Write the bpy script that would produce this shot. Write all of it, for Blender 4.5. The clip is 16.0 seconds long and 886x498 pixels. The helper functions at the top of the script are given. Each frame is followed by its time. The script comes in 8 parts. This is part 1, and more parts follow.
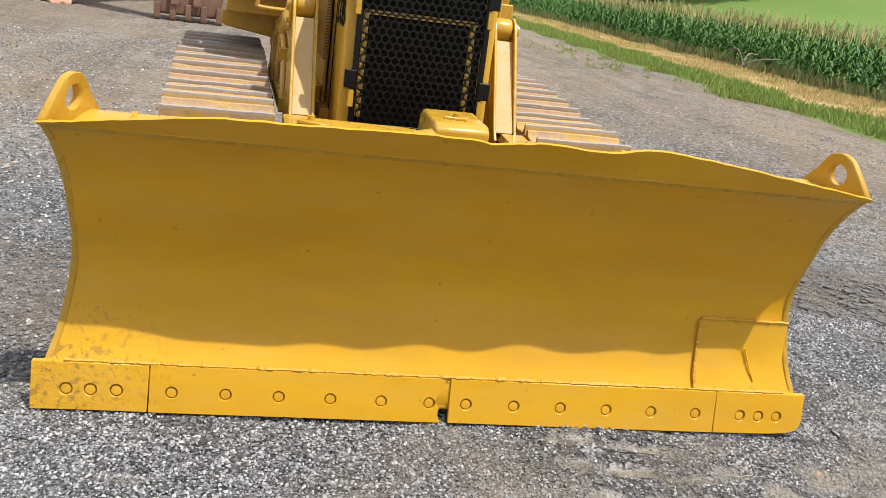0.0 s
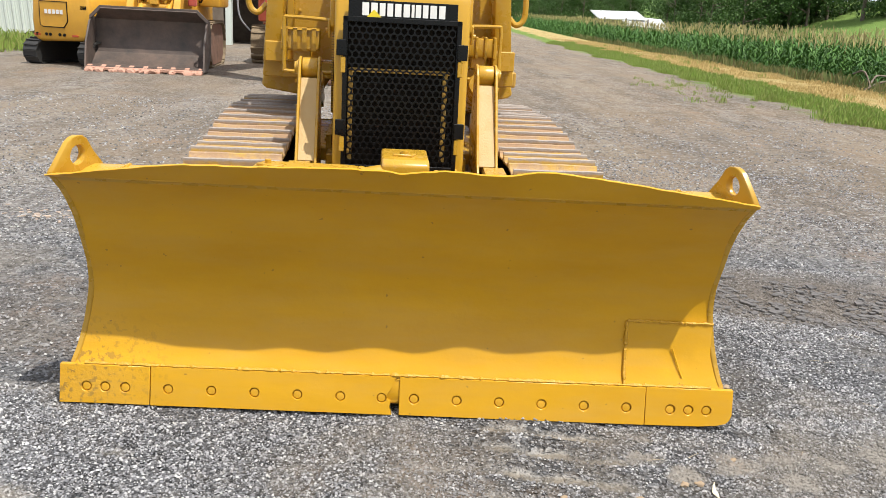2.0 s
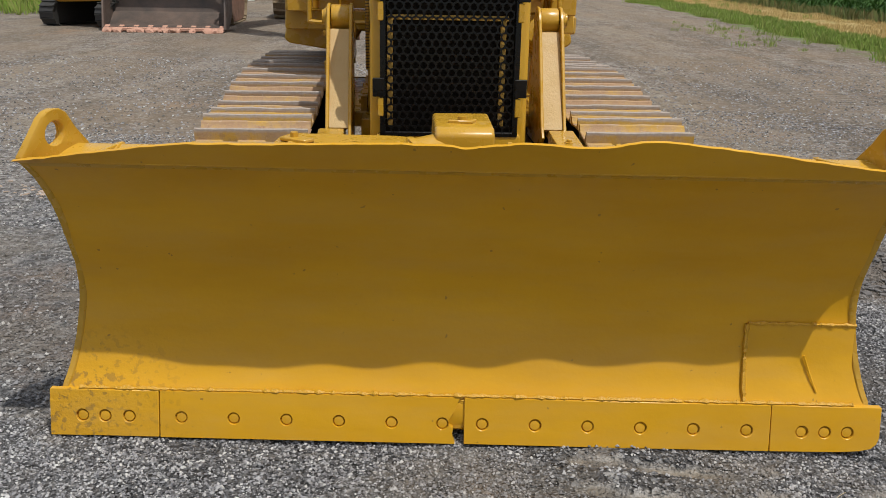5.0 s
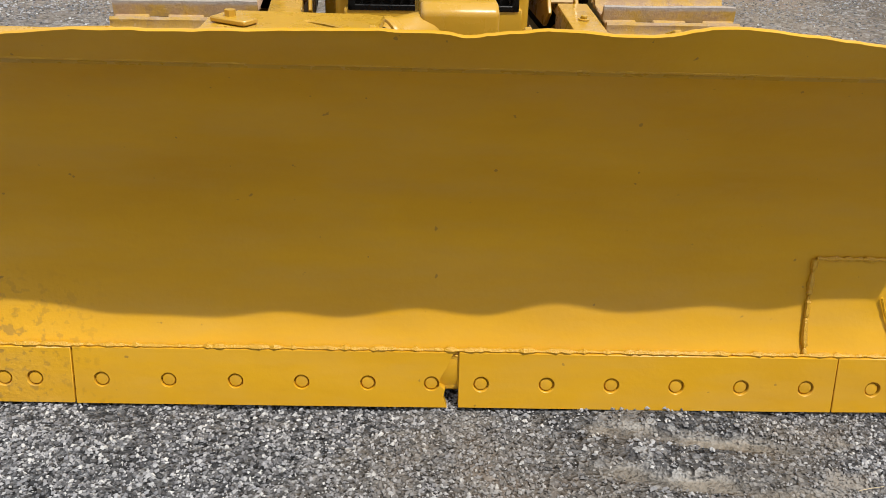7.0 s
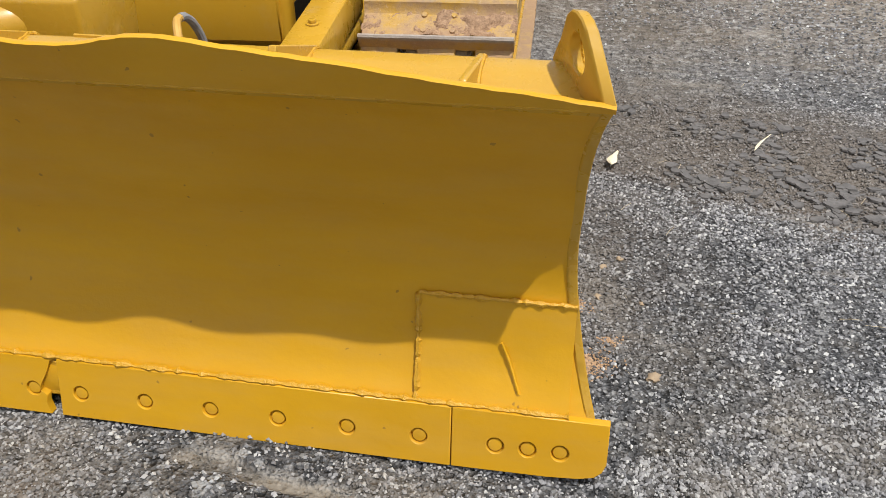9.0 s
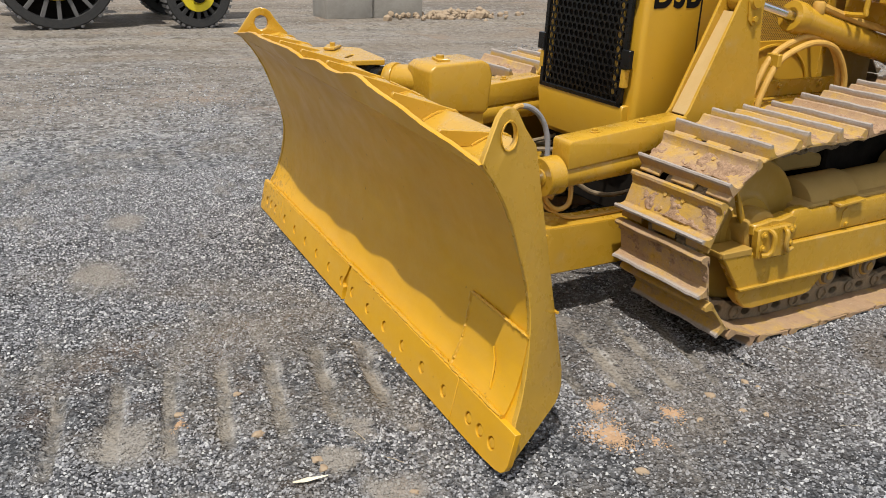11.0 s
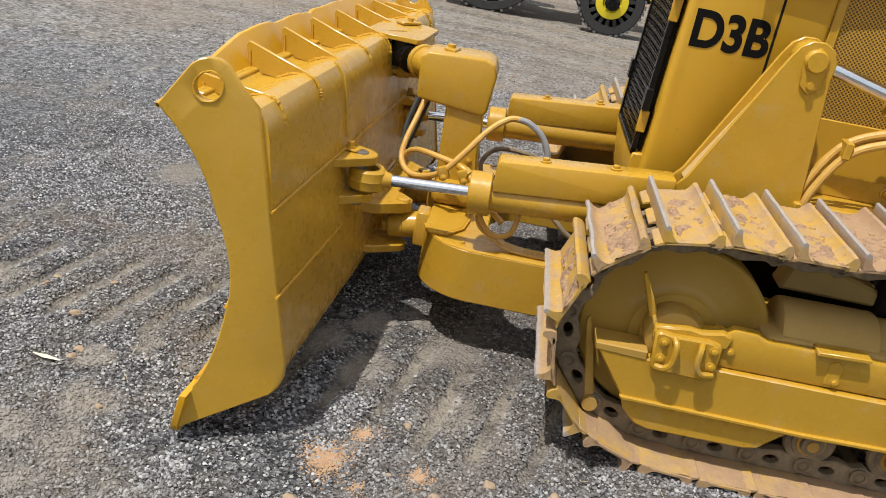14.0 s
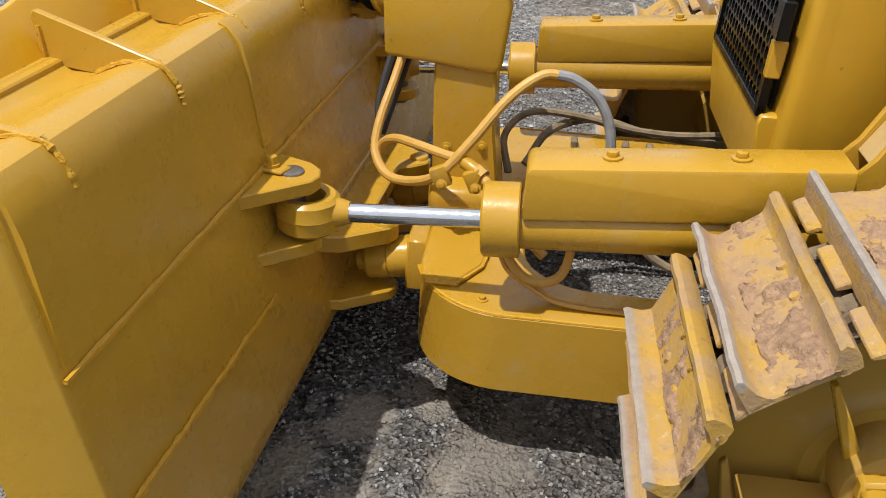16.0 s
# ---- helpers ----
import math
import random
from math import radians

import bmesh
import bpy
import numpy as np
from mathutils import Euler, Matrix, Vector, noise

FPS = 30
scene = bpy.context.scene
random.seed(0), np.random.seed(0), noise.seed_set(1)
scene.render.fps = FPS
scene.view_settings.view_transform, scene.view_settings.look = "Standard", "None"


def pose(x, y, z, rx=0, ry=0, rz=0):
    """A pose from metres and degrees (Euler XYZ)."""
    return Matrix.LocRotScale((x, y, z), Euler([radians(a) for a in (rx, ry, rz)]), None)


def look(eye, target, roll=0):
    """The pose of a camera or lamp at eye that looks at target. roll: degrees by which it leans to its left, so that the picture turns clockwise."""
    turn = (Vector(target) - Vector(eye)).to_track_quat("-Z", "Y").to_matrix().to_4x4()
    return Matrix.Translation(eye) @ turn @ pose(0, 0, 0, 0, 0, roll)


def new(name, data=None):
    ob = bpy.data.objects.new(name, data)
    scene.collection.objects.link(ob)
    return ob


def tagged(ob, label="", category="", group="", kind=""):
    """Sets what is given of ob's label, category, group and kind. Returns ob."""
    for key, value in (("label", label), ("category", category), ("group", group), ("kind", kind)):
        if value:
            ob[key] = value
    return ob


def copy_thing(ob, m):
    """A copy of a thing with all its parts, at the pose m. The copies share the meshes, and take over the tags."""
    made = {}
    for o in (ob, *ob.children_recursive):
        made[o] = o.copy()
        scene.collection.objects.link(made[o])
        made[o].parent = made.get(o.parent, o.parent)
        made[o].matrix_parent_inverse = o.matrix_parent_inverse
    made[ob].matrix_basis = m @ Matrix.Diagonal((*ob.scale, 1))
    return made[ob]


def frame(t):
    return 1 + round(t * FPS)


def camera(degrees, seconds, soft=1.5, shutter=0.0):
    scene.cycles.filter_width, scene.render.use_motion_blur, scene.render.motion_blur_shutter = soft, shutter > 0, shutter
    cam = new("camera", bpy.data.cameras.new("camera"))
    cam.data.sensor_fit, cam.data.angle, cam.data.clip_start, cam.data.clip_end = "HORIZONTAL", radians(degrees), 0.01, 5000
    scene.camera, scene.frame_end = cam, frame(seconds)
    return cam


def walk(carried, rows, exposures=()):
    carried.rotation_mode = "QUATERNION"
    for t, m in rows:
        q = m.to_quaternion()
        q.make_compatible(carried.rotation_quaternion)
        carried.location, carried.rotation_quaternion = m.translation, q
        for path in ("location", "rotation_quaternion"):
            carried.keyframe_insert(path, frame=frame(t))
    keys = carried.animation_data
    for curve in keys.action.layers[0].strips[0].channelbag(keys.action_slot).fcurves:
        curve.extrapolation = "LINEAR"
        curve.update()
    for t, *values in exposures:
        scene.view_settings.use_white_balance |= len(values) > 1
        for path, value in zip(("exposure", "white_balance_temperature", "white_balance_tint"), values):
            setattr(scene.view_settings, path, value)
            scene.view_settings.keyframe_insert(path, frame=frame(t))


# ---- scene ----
cam = camera(53.9, 16.0, soft=0.65)
PATH = [
    (0, (-0.633, -2.598, 1.442), (-0.247, -0.728, 0.85), 7.8),
    (0.5, (-0.291, -2.822, 1.509), (-0.025, -0.919, 0.956), 7.3),
    (1, (-0.052, -3.086, 1.531), (0.065, -1.167, 0.979), 5.7),
    (1.5, (0.027, -3.149, 1.548), (0.105, -1.225, 1.007), 3.9),
    (2, (0.055, -3.176, 1.552), (0.108, -1.246, 1.029), 3.0),
    (2.5, (0.064, -3.203, 1.625), (0.099, -1.236, 1.269), 1.9),
    (3, (0.058, -3.231, 1.676), (0.082, -1.235, 1.544), 1.0),
    (3.5, (0.064, -3.241, 1.69), (0.083, -1.241, 1.638), 0.6),
    (4, (0.075, -3.214, 1.685), (0.088, -1.214, 1.634), 0.4),
    (4.5, (0.031, -2.934, 1.573), (0.031, -0.952, 1.305), 0.6),
    (4.7, (-0.029, -2.737, 1.527), (-0.04, -0.793, 1.055), 1.2),
    (6.9, (-0.136, -1.85, 1.387), (-0.145, -0.063, 0.489), 1.2),
    (7, (-0.112, -1.84, 1.391), (-0.054, -0.056, 0.489), 1.9),
    (7.5, (0.196, -1.844, 1.439), (0.314, -0.079, 0.505), 2.0),
    (8, (0.374, -1.794, 1.464), (0.527, -0.055, 0.488), 2.2),
    (8.5, (0.733, -1.614, 1.431), (0.78, 0.105, 0.41), 0.4),
    (9, (1.264, -1.45, 1.456), (0.926, 0.236, 0.435), -0.8),
    (9.5, (1.807, -1.294, 1.447), (0.868, 0.174, 0.466), 4.0),
    (10, (2.266, -1.146, 1.489), (0.963, 0.054, 0.56), 6.0),
    (10.2, (2.467, -1.143, 1.484), (1.025, -0.029, 0.658), 5.5),
    (12.3, (3.519, -0.608, 1.545), (1.772, 0.031, 0.81), 2.2),
    (12.5, (3.518, -0.421, 1.522), (1.757, 0.172, 0.784), 3.4),
    (13, (3.422, 0.147, 1.542), (1.62, 0.591, 0.798), 7.5),
    (13.5, (3.32, 0.578, 1.52), (1.475, 0.654, 0.751), 7.1),
    (14, (3.242, 0.869, 1.551), (1.408, 0.671, 0.778), 10.6),
    (14.5, (3.185, 0.947, 1.549), (1.346, 0.703, 0.802), 11.9),
    (15, (2.87, 0.931, 1.451), (1.048, 0.636, 0.681), 11.0),
    (15.5, (2.456, 0.843, 1.456), (0.688, 0.563, 0.564), 7.6),
    (16, (1.964, 0.785, 1.392), (0.247, 0.511, 0.405), 3.2),
]
walk(cam, [(t, look(eye, target, roll)) for t, eye, target, roll in PATH], [(0, 0.33), (1.5, 0.38), (2.5, 0.3), (3.5, -0.16), (4, -0.28), (4.7, -0.34), (7, 0.0), (9, -0.02), (10, -0.04), (12.5, 0.08), (14.5, 0.06), (16, 0.0)])

# ---- light ----
TO_SUN = Vector((0.205, -0.195, 0.637)).normalized()
sun_data = bpy.data.lights.new("sun", "SUN")
sun_data.energy, sun_data.angle, sun_data.color = 4.45, radians(0.6), (1.0, 0.965, 0.9)
sun = new("sun", sun_data)
sun.matrix_world = look(TO_SUN * 60, (0, 0, 0))

world = bpy.data.worlds.new("sky")
scene.world = world
world.use_nodes = True
wn, wl = world.node_tree.nodes, world.node_tree.links
wn.clear()
w_out = wn.new("ShaderNodeOutputWorld")
w_bg = wn.new("ShaderNodeBackground")
w_sky = wn.new("ShaderNodeTexSky")
w_sky.sky_type, w_sky.sun_disc = "NISHITA", False
w_sky.sun_elevation = math.asin(TO_SUN.z)
w_sky.sun_rotation = math.atan2(TO_SUN.x, TO_SUN.y)
w_sky.air_density, w_sky.dust_density, w_sky.ozone_density = 1.0, 1.5, 1.5
w_co = wn.new("ShaderNodeTexCoord")


def wmath(op, a, b=None, clamp=False):
    n = wn.new("ShaderNodeMath")
    n.operation, n.use_clamp = op, clamp
    for i, v in enumerate((a, b)):
        if v is None:
            continue
        if isinstance(v, (int, float)):
            n.inputs[i].default_value = v
        else:
            wl.new(v, n.inputs[i])
    return n.outputs[0]


def wnoise(vec, scale, detail, rough, offset):
    m = wn.new("ShaderNodeMapping")
    m.inputs["Location"].default_value = offset
    wl.new(vec, m.inputs["Vector"])
    n = wn.new("ShaderNodeTexNoise")
    n.inputs["Scale"].default_value, n.inputs["Detail"].default_value, n.inputs["Roughness"].default_value = scale, detail, rough
    wl.new(m.outputs[0], n.inputs["Vector"])
    return n.outputs["Fac"]


def wramp(v, a, b):
    n = wn.new("ShaderNodeMapRange")
    n.interpolation_type = "SMOOTHSTEP"
    n.inputs["From Min"].default_value, n.inputs["From Max"].default_value = a, b
    wl.new(v, n.inputs["Value"])
    return n.outputs[0]


def wmix(f, a, b):
    n = wn.new("ShaderNodeMix")
    n.data_type = "RGBA"
    for s, v in ((n.inputs[0], f), (n.inputs[6], a), (n.inputs[7], b)):
        if isinstance(v, (int, float, tuple)):
            s.default_value = v
        else:
            wl.new(v, s)
    return n.outputs[2]


# cumulus: billows with white crowns and blue grey bases, thinning upwards
w_sep = wn.new("ShaderNodeSeparateXYZ")
wl.new(w_co.outputs["Generated"], w_sep.inputs[0])


def wplace(lift):
    c = wn.new("ShaderNodeCombineXYZ")
    wl.new(w_sep.outputs["X"], c.inputs[0])
    wl.new(w_sep.outputs["Y"], c.inputs[1])
    wl.new(wmath("ADD", wmath("MULTIPLY", w_sep.outputs["Z"], 1.55), lift), c.inputs[2])
    return c.outputs[0]


def wbillow(vec):
    """Large heaps broken into rounded heads."""
    n = wn.new("ShaderNodeTexVoronoi")
    n.feature = "SMOOTH_F1"
    n.inputs["Scale"].default_value, n.inputs["Smoothness"].default_value, n.inputs["Detail"].default_value = 13.0, 0.6, 2.0
    wl.new(vec, n.inputs["Vector"])
    heap = wnoise(vec, 4.6, 3, 0.5, (3.4, 0.9, 2.2))
    edge = wnoise(vec, 26.0, 6, 0.6, (1.0, 5.0, 0.3))
    v = wmath("ADD", heap, wmath("MULTIPLY", wmath("SUBTRACT", 0.42, n.outputs["Distance"]), 0.3))
    return wmath("ADD", v, wmath("MULTIPLY", wmath("SUBTRACT", edge, 0.5), 0.12))


w_puff = wbillow(wplace(0.0))
w_above = wbillow(wplace(0.035))
w_veil = wnoise(wplace(0.0), 2.2, 5, 0.5, (8.0, 2.0, 0.0))
w_thin = wmath("MULTIPLY", wramp(w_sep.outputs["Z"], 0.14, 0.5), 0.1)
w_mask = wmath("MULTIPLY", wramp(wmath("SUBTRACT", w_puff, w_thin), 0.388, 0.5), 0.95)
w_shade = wramp(wmath("SUBTRACT", w_puff, w_above), -0.035, 0.06)
w_cloud = wmix(w_shade, (5.2, 6.0, 7.4, 1), (9.6, 9.8, 10.2, 1))
w_base = wmix(wramp(w_veil, 0.3, 0.7), (4.6, 5.9, 8.3, 1), (6.0, 6.9, 8.6, 1))
w_all = wmix(w_mask, w_base, w_cloud)
# hazy air is brighter towards the sun
w_dot = wn.new("ShaderNodeVectorMath")
w_dot.operation = "DOT_PRODUCT"
wl.new(w_co.outputs["Generated"], w_dot.inputs[0])
w_dot.inputs[1].default_value = TO_SUN
w_all = wmix(wmath("MULTIPLY", wramp(w_dot.outputs["Value"], -0.1, 0.8), 0.85), w_all, (7.3, 7.2, 7.0, 1))
w_glow = wmath("ADD", 1.0, wmath("MULTIPLY", w_dot.outputs["Value"], 0.45))
w_lit = wn.new("ShaderNodeVectorMath")
w_lit.operation = "SCALE"
wl.new(w_all, w_lit.inputs[0])
wl.new(w_glow, w_lit.inputs["Scale"])
wl.new(wmix(0.8, w_sky.outputs[0], w_lit.outputs[0]), w_bg.inputs["Color"])
w_bg.inputs["Strength"].default_value = 0.1
wl.new(w_bg.outputs[0], w_out.inputs["Surface"])


# ---- materials ----
class Nodes:
    """A small builder of node materials."""

    def __init__(self, name, rough=0.5, metal=0.0, spec=0.5):
        self.mat = bpy.data.materials.new(name)
        self.mat.use_nodes = True
        self.n, self.l = self.mat.node_tree.nodes, self.mat.node_tree.links
        self.b = self.n["Principled BSDF"]
        self.b.inputs["Roughness"].default_value = rough
        self.b.inputs["Metallic"].default_value = metal
        self.b.inputs["Specular IOR Level"].default_value = spec
        self.tc = self.n.new("ShaderNodeTexCoord").outputs["Object"]
        self.height = None

    def put(self, sock, v):
        if isinstance(v, tuple) and len(v) == 3:
            sock.default_value = (*v, 1) if sock.type == "RGBA" else v
        elif isinstance(v, (int, float, tuple)):
            sock.default_value = v
        else:
            self.l.new(v, sock)

    def noise(self, scale, detail=4, rough=0.55, vec=None, distort=0.0):
        t = self.n.new("ShaderNodeTexNoise")
        self.put(t.inputs["Vector"], vec or self.tc)
        t.inputs["Scale"].default_value, t.inputs["Detail"].default_value = scale, detail
        t.inputs["Roughness"].default_value, t.inputs["Distortion"].default_value = rough, distort
        return t.outputs["Fac"]

    def voronoi(self, scale, out="Distance", vec=None, feature="F1"):
        t = self.n.new("ShaderNodeTexVoronoi")
        t.feature = feature
        self.put(t.inputs["Vector"], vec or self.tc)
        t.inputs["Scale"].default_value = scale
        return t.outputs[out]

    def stretch(self, s, loc=(0, 0, 0)):
        m = self.n.new("ShaderNodeMapping")
        self.l.new(self.tc, m.inputs[0])
        m.inputs["Scale"].default_value, m.inputs["Location"].default_value = s, loc
        return m.outputs[0]

    def axis(self, k, vec=None):
        s = self.n.new("ShaderNodeSeparateXYZ")
        self.l.new(vec or self.tc, s.inputs[0])
        return s.outputs[k]

    def step(self, v, a, b, lo=0.0, hi=1.0):
        r = self.n.new("ShaderNodeMapRange")
        self.put(r.inputs["Value"], v)
        for k, x in (("From Min", a), ("From Max", b), ("To Min", lo), ("To Max", hi)):
            r.inputs[k].default_value = x
        return r.outputs[0]

    def math(self, op, a, b=0.0):
        m = self.n.new("ShaderNodeMath")
        m.operation = op
        self.put(m.inputs[0], a)
        self.put(m.inputs[1], b)
        return m.outputs[0]

    def mix(self, f, a, b, kind="MIX"):
        m = self.n.new("ShaderNodeMix")
        m.data_type, m.blend_type = "RGBA", kind
        self.put(m.inputs[0], f)
        self.put(m.inputs[6], a)
        self.put(m.inputs[7], b)
        return m.outputs[2]

    def island(self):
        return self.n.new("ShaderNodeNewGeometry").outputs["Random Per Island"]

    def chance(self):
        return self.n.new("ShaderNodeObjectInfo").outputs["Random"]

    def ramp(self, f, *stops):
        r = self.n.new("ShaderNodeValToRGB")
        while len(r.color_ramp.elements) < len(stops):
            r.color_ramp.elements.new(0.5)
        for e, (p, c) in zip(r.color_ramp.elements, stops):
            e.position, e.color = p, (*c, 1)
        self.l.new(f, r.inputs[0])
        return r.outputs[0]

    def color(self, v):
        self.put(self.b.inputs["Base Color"], v)
        return self

    def rough(self, v):
        self.put(self.b.inputs["Roughness"], v)
        return self

    def bump(self, h, dist=0.002, strength=1.0):
        m = self.n.new("ShaderNodeBump")
        m.inputs["Distance"].default_value, m.inputs["Strength"].default_value = dist, strength
        self.l.new(h, m.inputs["Height"])
        if self.height:
            self.l.new(self.height, m.inputs["Normal"])
        self.height = m.outputs[0]
        self.l.new(self.height, self.b.inputs["Normal"])
        return self


def paint(name, base, dark, dust=(0.47, 0.34, 0.16), amount=0.5, rough=0.36, orange_peel=0.0006):
    m = Nodes(name, rough)
    big = m.noise(2.3, 5, 0.6)
    fine = m.noise(60, 3, 0.6)
    c = m.mix(m.step(big, 0.3, 0.75), base, dark)
    c = m.mix(m.math("MULTIPLY", m.step(m.noise(9, 6, 0.7), 0.56, 0.78), amount), c, dust)
    chips = m.math("MULTIPLY", m.step(m.noise(44, 2, 0.5), 0.76, 0.79), 0.5)
    c = m.mix(chips, c, (0.16, 0.09, 0.035))
    m.color(c)
    m.rough(m.step(m.noise(14, 4, 0.6), 0.3, 0.8, rough - 0.08, rough + 0.22))
    m.bump(m.noise(5, 3, 0.5), 0.004, 0.35)
    m.bump(fine, orange_peel, 0.8)
    return m.mat


YELLOW = (0.49, 0.279, 0.026)
YELLOW_D = (0.415, 0.229, 0.019)
M_PAINT = paint("yellow paint", YELLOW, YELLOW_D, rough=0.25)
M_PAINT_HOOD = paint("hood paint", (0.535, 0.3, 0.021), (0.48, 0.262, 0.016), amount=0.2)
M_PAINT_OLD = paint("dull yellow paint", (0.46, 0.27, 0.042), (0.35, 0.205, 0.038), amount=0.85, rough=0.6)


def blade_paint():
    m = Nodes("blade paint", 0.4, spec=0.36)
    # two yellows in long streaks, a painted stand-in for the broad sheen
    c = m.mix(m.step(m.noise(2.2, 6, 0.62, m.stretch((0.45, 1, 1.6))), 0.32, 0.7), (0.62, 0.328, 0.011), (0.52, 0.262, 0.006))
    # the left lower corner is rusted and pitted under the paint
    near = m.math("MULTIPLY", m.step(m.axis(0), -0.85, -1.2), m.step(m.axis(2), 0.36, 0.15))
    spots = m.math("MULTIPLY", m.step(m.noise(42, 3, 0.6), 0.55, 0.62), near)
    c = m.mix(m.math("MULTIPLY", spots, 0.75), c, (0.2, 0.115, 0.03))
    chips = m.step(m.noise(36, 2, 0.5), 0.745, 0.755)
    c = m.mix(m.math("MULTIPLY", chips, 0.6), c, (0.13, 0.07, 0.025))
    smear = m.math("MULTIPLY", m.step(m.noise(4.5, 6, 0.7, m.stretch((0.5, 1, 2.2))), 0.42, 0.75), 0.45)
    c = m.mix(smear, c, (0.53, 0.31, 0.065))
    m.color(c)
    m.rough(m.step(m.noise(9, 4, 0.6), 0.3, 0.8, 0.28, 0.5))
    m.bump(m.noise(3.2, 3, 0.5), 0.014, 0.4)
    m.bump(m.math("MULTIPLY", m.noise(60, 3, 0.6), near), 0.004, 0.7)
    m.bump(m.noise(75, 3, 0.6), 0.0008, 0.6)
    return m.mat


M_BLADE = blade_paint()
M_BLADE_BACK = paint("blade back paint", (0.505, 0.29, 0.03), (0.43, 0.242, 0.022), amount=0.15, rough=0.25)
# dusty yellow, darkened for the shade the shoes throw on the idler
M_PAINT_IDLER_SHADE = paint("shade-darkened idler paint", (0.42, 0.25, 0.035), (0.33, 0.195, 0.028), amount=0.35, rough=0.45)


def weld_mat():
    m = Nodes("painted weld", 0.42)
    m.color(m.mix(m.noise(40, 4, 0.7), (0.47, 0.245, 0.012), (0.6, 0.325, 0.02)))
    m.bump(m.noise(120, 3, 0.7), 0.004, 1.0)
    return m.mat


M_WELD = weld_mat()


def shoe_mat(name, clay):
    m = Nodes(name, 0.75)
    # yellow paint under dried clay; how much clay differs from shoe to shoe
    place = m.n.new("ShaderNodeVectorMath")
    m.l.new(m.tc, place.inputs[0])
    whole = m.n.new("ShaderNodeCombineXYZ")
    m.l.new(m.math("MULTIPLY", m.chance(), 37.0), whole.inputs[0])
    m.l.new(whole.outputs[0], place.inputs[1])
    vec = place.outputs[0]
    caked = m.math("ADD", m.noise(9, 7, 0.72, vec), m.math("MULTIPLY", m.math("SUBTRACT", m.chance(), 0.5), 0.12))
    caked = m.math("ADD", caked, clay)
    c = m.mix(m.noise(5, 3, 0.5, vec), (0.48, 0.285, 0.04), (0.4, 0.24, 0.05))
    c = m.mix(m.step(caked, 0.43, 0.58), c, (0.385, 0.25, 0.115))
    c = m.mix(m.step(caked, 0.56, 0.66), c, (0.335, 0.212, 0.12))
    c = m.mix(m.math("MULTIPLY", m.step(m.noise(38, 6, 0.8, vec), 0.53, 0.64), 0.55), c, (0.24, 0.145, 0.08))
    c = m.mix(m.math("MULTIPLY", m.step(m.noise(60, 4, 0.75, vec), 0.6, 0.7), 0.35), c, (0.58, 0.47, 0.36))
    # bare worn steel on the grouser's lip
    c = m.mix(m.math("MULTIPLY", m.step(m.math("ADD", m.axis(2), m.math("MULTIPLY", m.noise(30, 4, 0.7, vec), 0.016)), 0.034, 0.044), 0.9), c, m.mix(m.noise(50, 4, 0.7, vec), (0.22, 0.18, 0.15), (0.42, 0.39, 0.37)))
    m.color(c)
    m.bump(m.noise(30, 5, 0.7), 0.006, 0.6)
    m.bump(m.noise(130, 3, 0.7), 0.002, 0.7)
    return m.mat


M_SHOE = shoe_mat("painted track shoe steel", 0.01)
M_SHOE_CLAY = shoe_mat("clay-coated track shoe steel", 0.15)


def simple(name, a, b, scale=8, rough=0.6, metal=0.0, bump=0.002, fine=80, spec=0.5):
    m = Nodes(name, rough, metal, spec)
    m.color(m.mix(m.step(m.noise(scale, 5, 0.65), 0.3, 0.7), a, b))
    m.rough(m.step(m.noise(scale * 3, 3, 0.6), 0.3, 0.7, max(0.05, rough - 0.1), min(1, rough + 0.12)))
    if bump:
        m.bump(m.noise(fine, 4, 0.65), bump, 0.8)
    return m.mat


M_MUD = simple("dried clay", (0.43, 0.275, 0.165), (0.22, 0.132, 0.08), 75, 0.95, bump=0.008, fine=150)
M_PAINT_DUST = simple("paint under khaki dust", (0.46, 0.3, 0.1), (0.37, 0.24, 0.075), 3.5, 0.85, bump=0.002, fine=60, spec=0.25)
M_SLATE = simple("dark slate flake", (0.075, 0.07, 0.068), (0.15, 0.14, 0.135), 25, 0.8, bump=0.002, fine=120)
M_STRAW = simple("dry straw", (0.5, 0.42, 0.28), (0.38, 0.3, 0.18), 20, 0.9)
M_LINK = simple("dusty link steel", (0.12, 0.092, 0.056), (0.27, 0.2, 0.12), 22, 0.8, bump=0.004, fine=90)
M_CHROME = simple("chrome rod", (0.75, 0.77, 0.8), (0.68, 0.7, 0.74), 20, 0.16, 1.0, bump=0)
M_STEEL = simple("worn bare steel", (0.3, 0.28, 0.26), (0.2, 0.17, 0.15), 30, 0.45, 0.8)
M_BLACK = simple("black enamel", (0.003, 0.003, 0.0035), (0.005, 0.005, 0.005), 12, 0.3, bump=0.0004, spec=0.25)
M_INK = simple("matt black print", (0.006, 0.006, 0.006), (0.01, 0.009, 0.008), 12, 0.7, bump=0, spec=0.05)
M_SPOKE = simple("dull grey spoke", (0.14, 0.135, 0.13), (0.09, 0.085, 0.08), 8, 0.7)
M_RUBBER = simple("dark rubber", (0.02, 0.02, 0.02), (0.035, 0.033, 0.03), 20, 0.65)
# near-black: the shade of gaps and insides is put into the colour
M_SHADOW = simple("near-black inside shade", (0.008, 0.007, 0.006), (0.018, 0.014, 0.01), 10, 0.9, spec=0.1)
M_HOSE = simple("yellow painted hose", (0.58, 0.34, 0.08), (0.48, 0.27, 0.05), 20, 0.5)
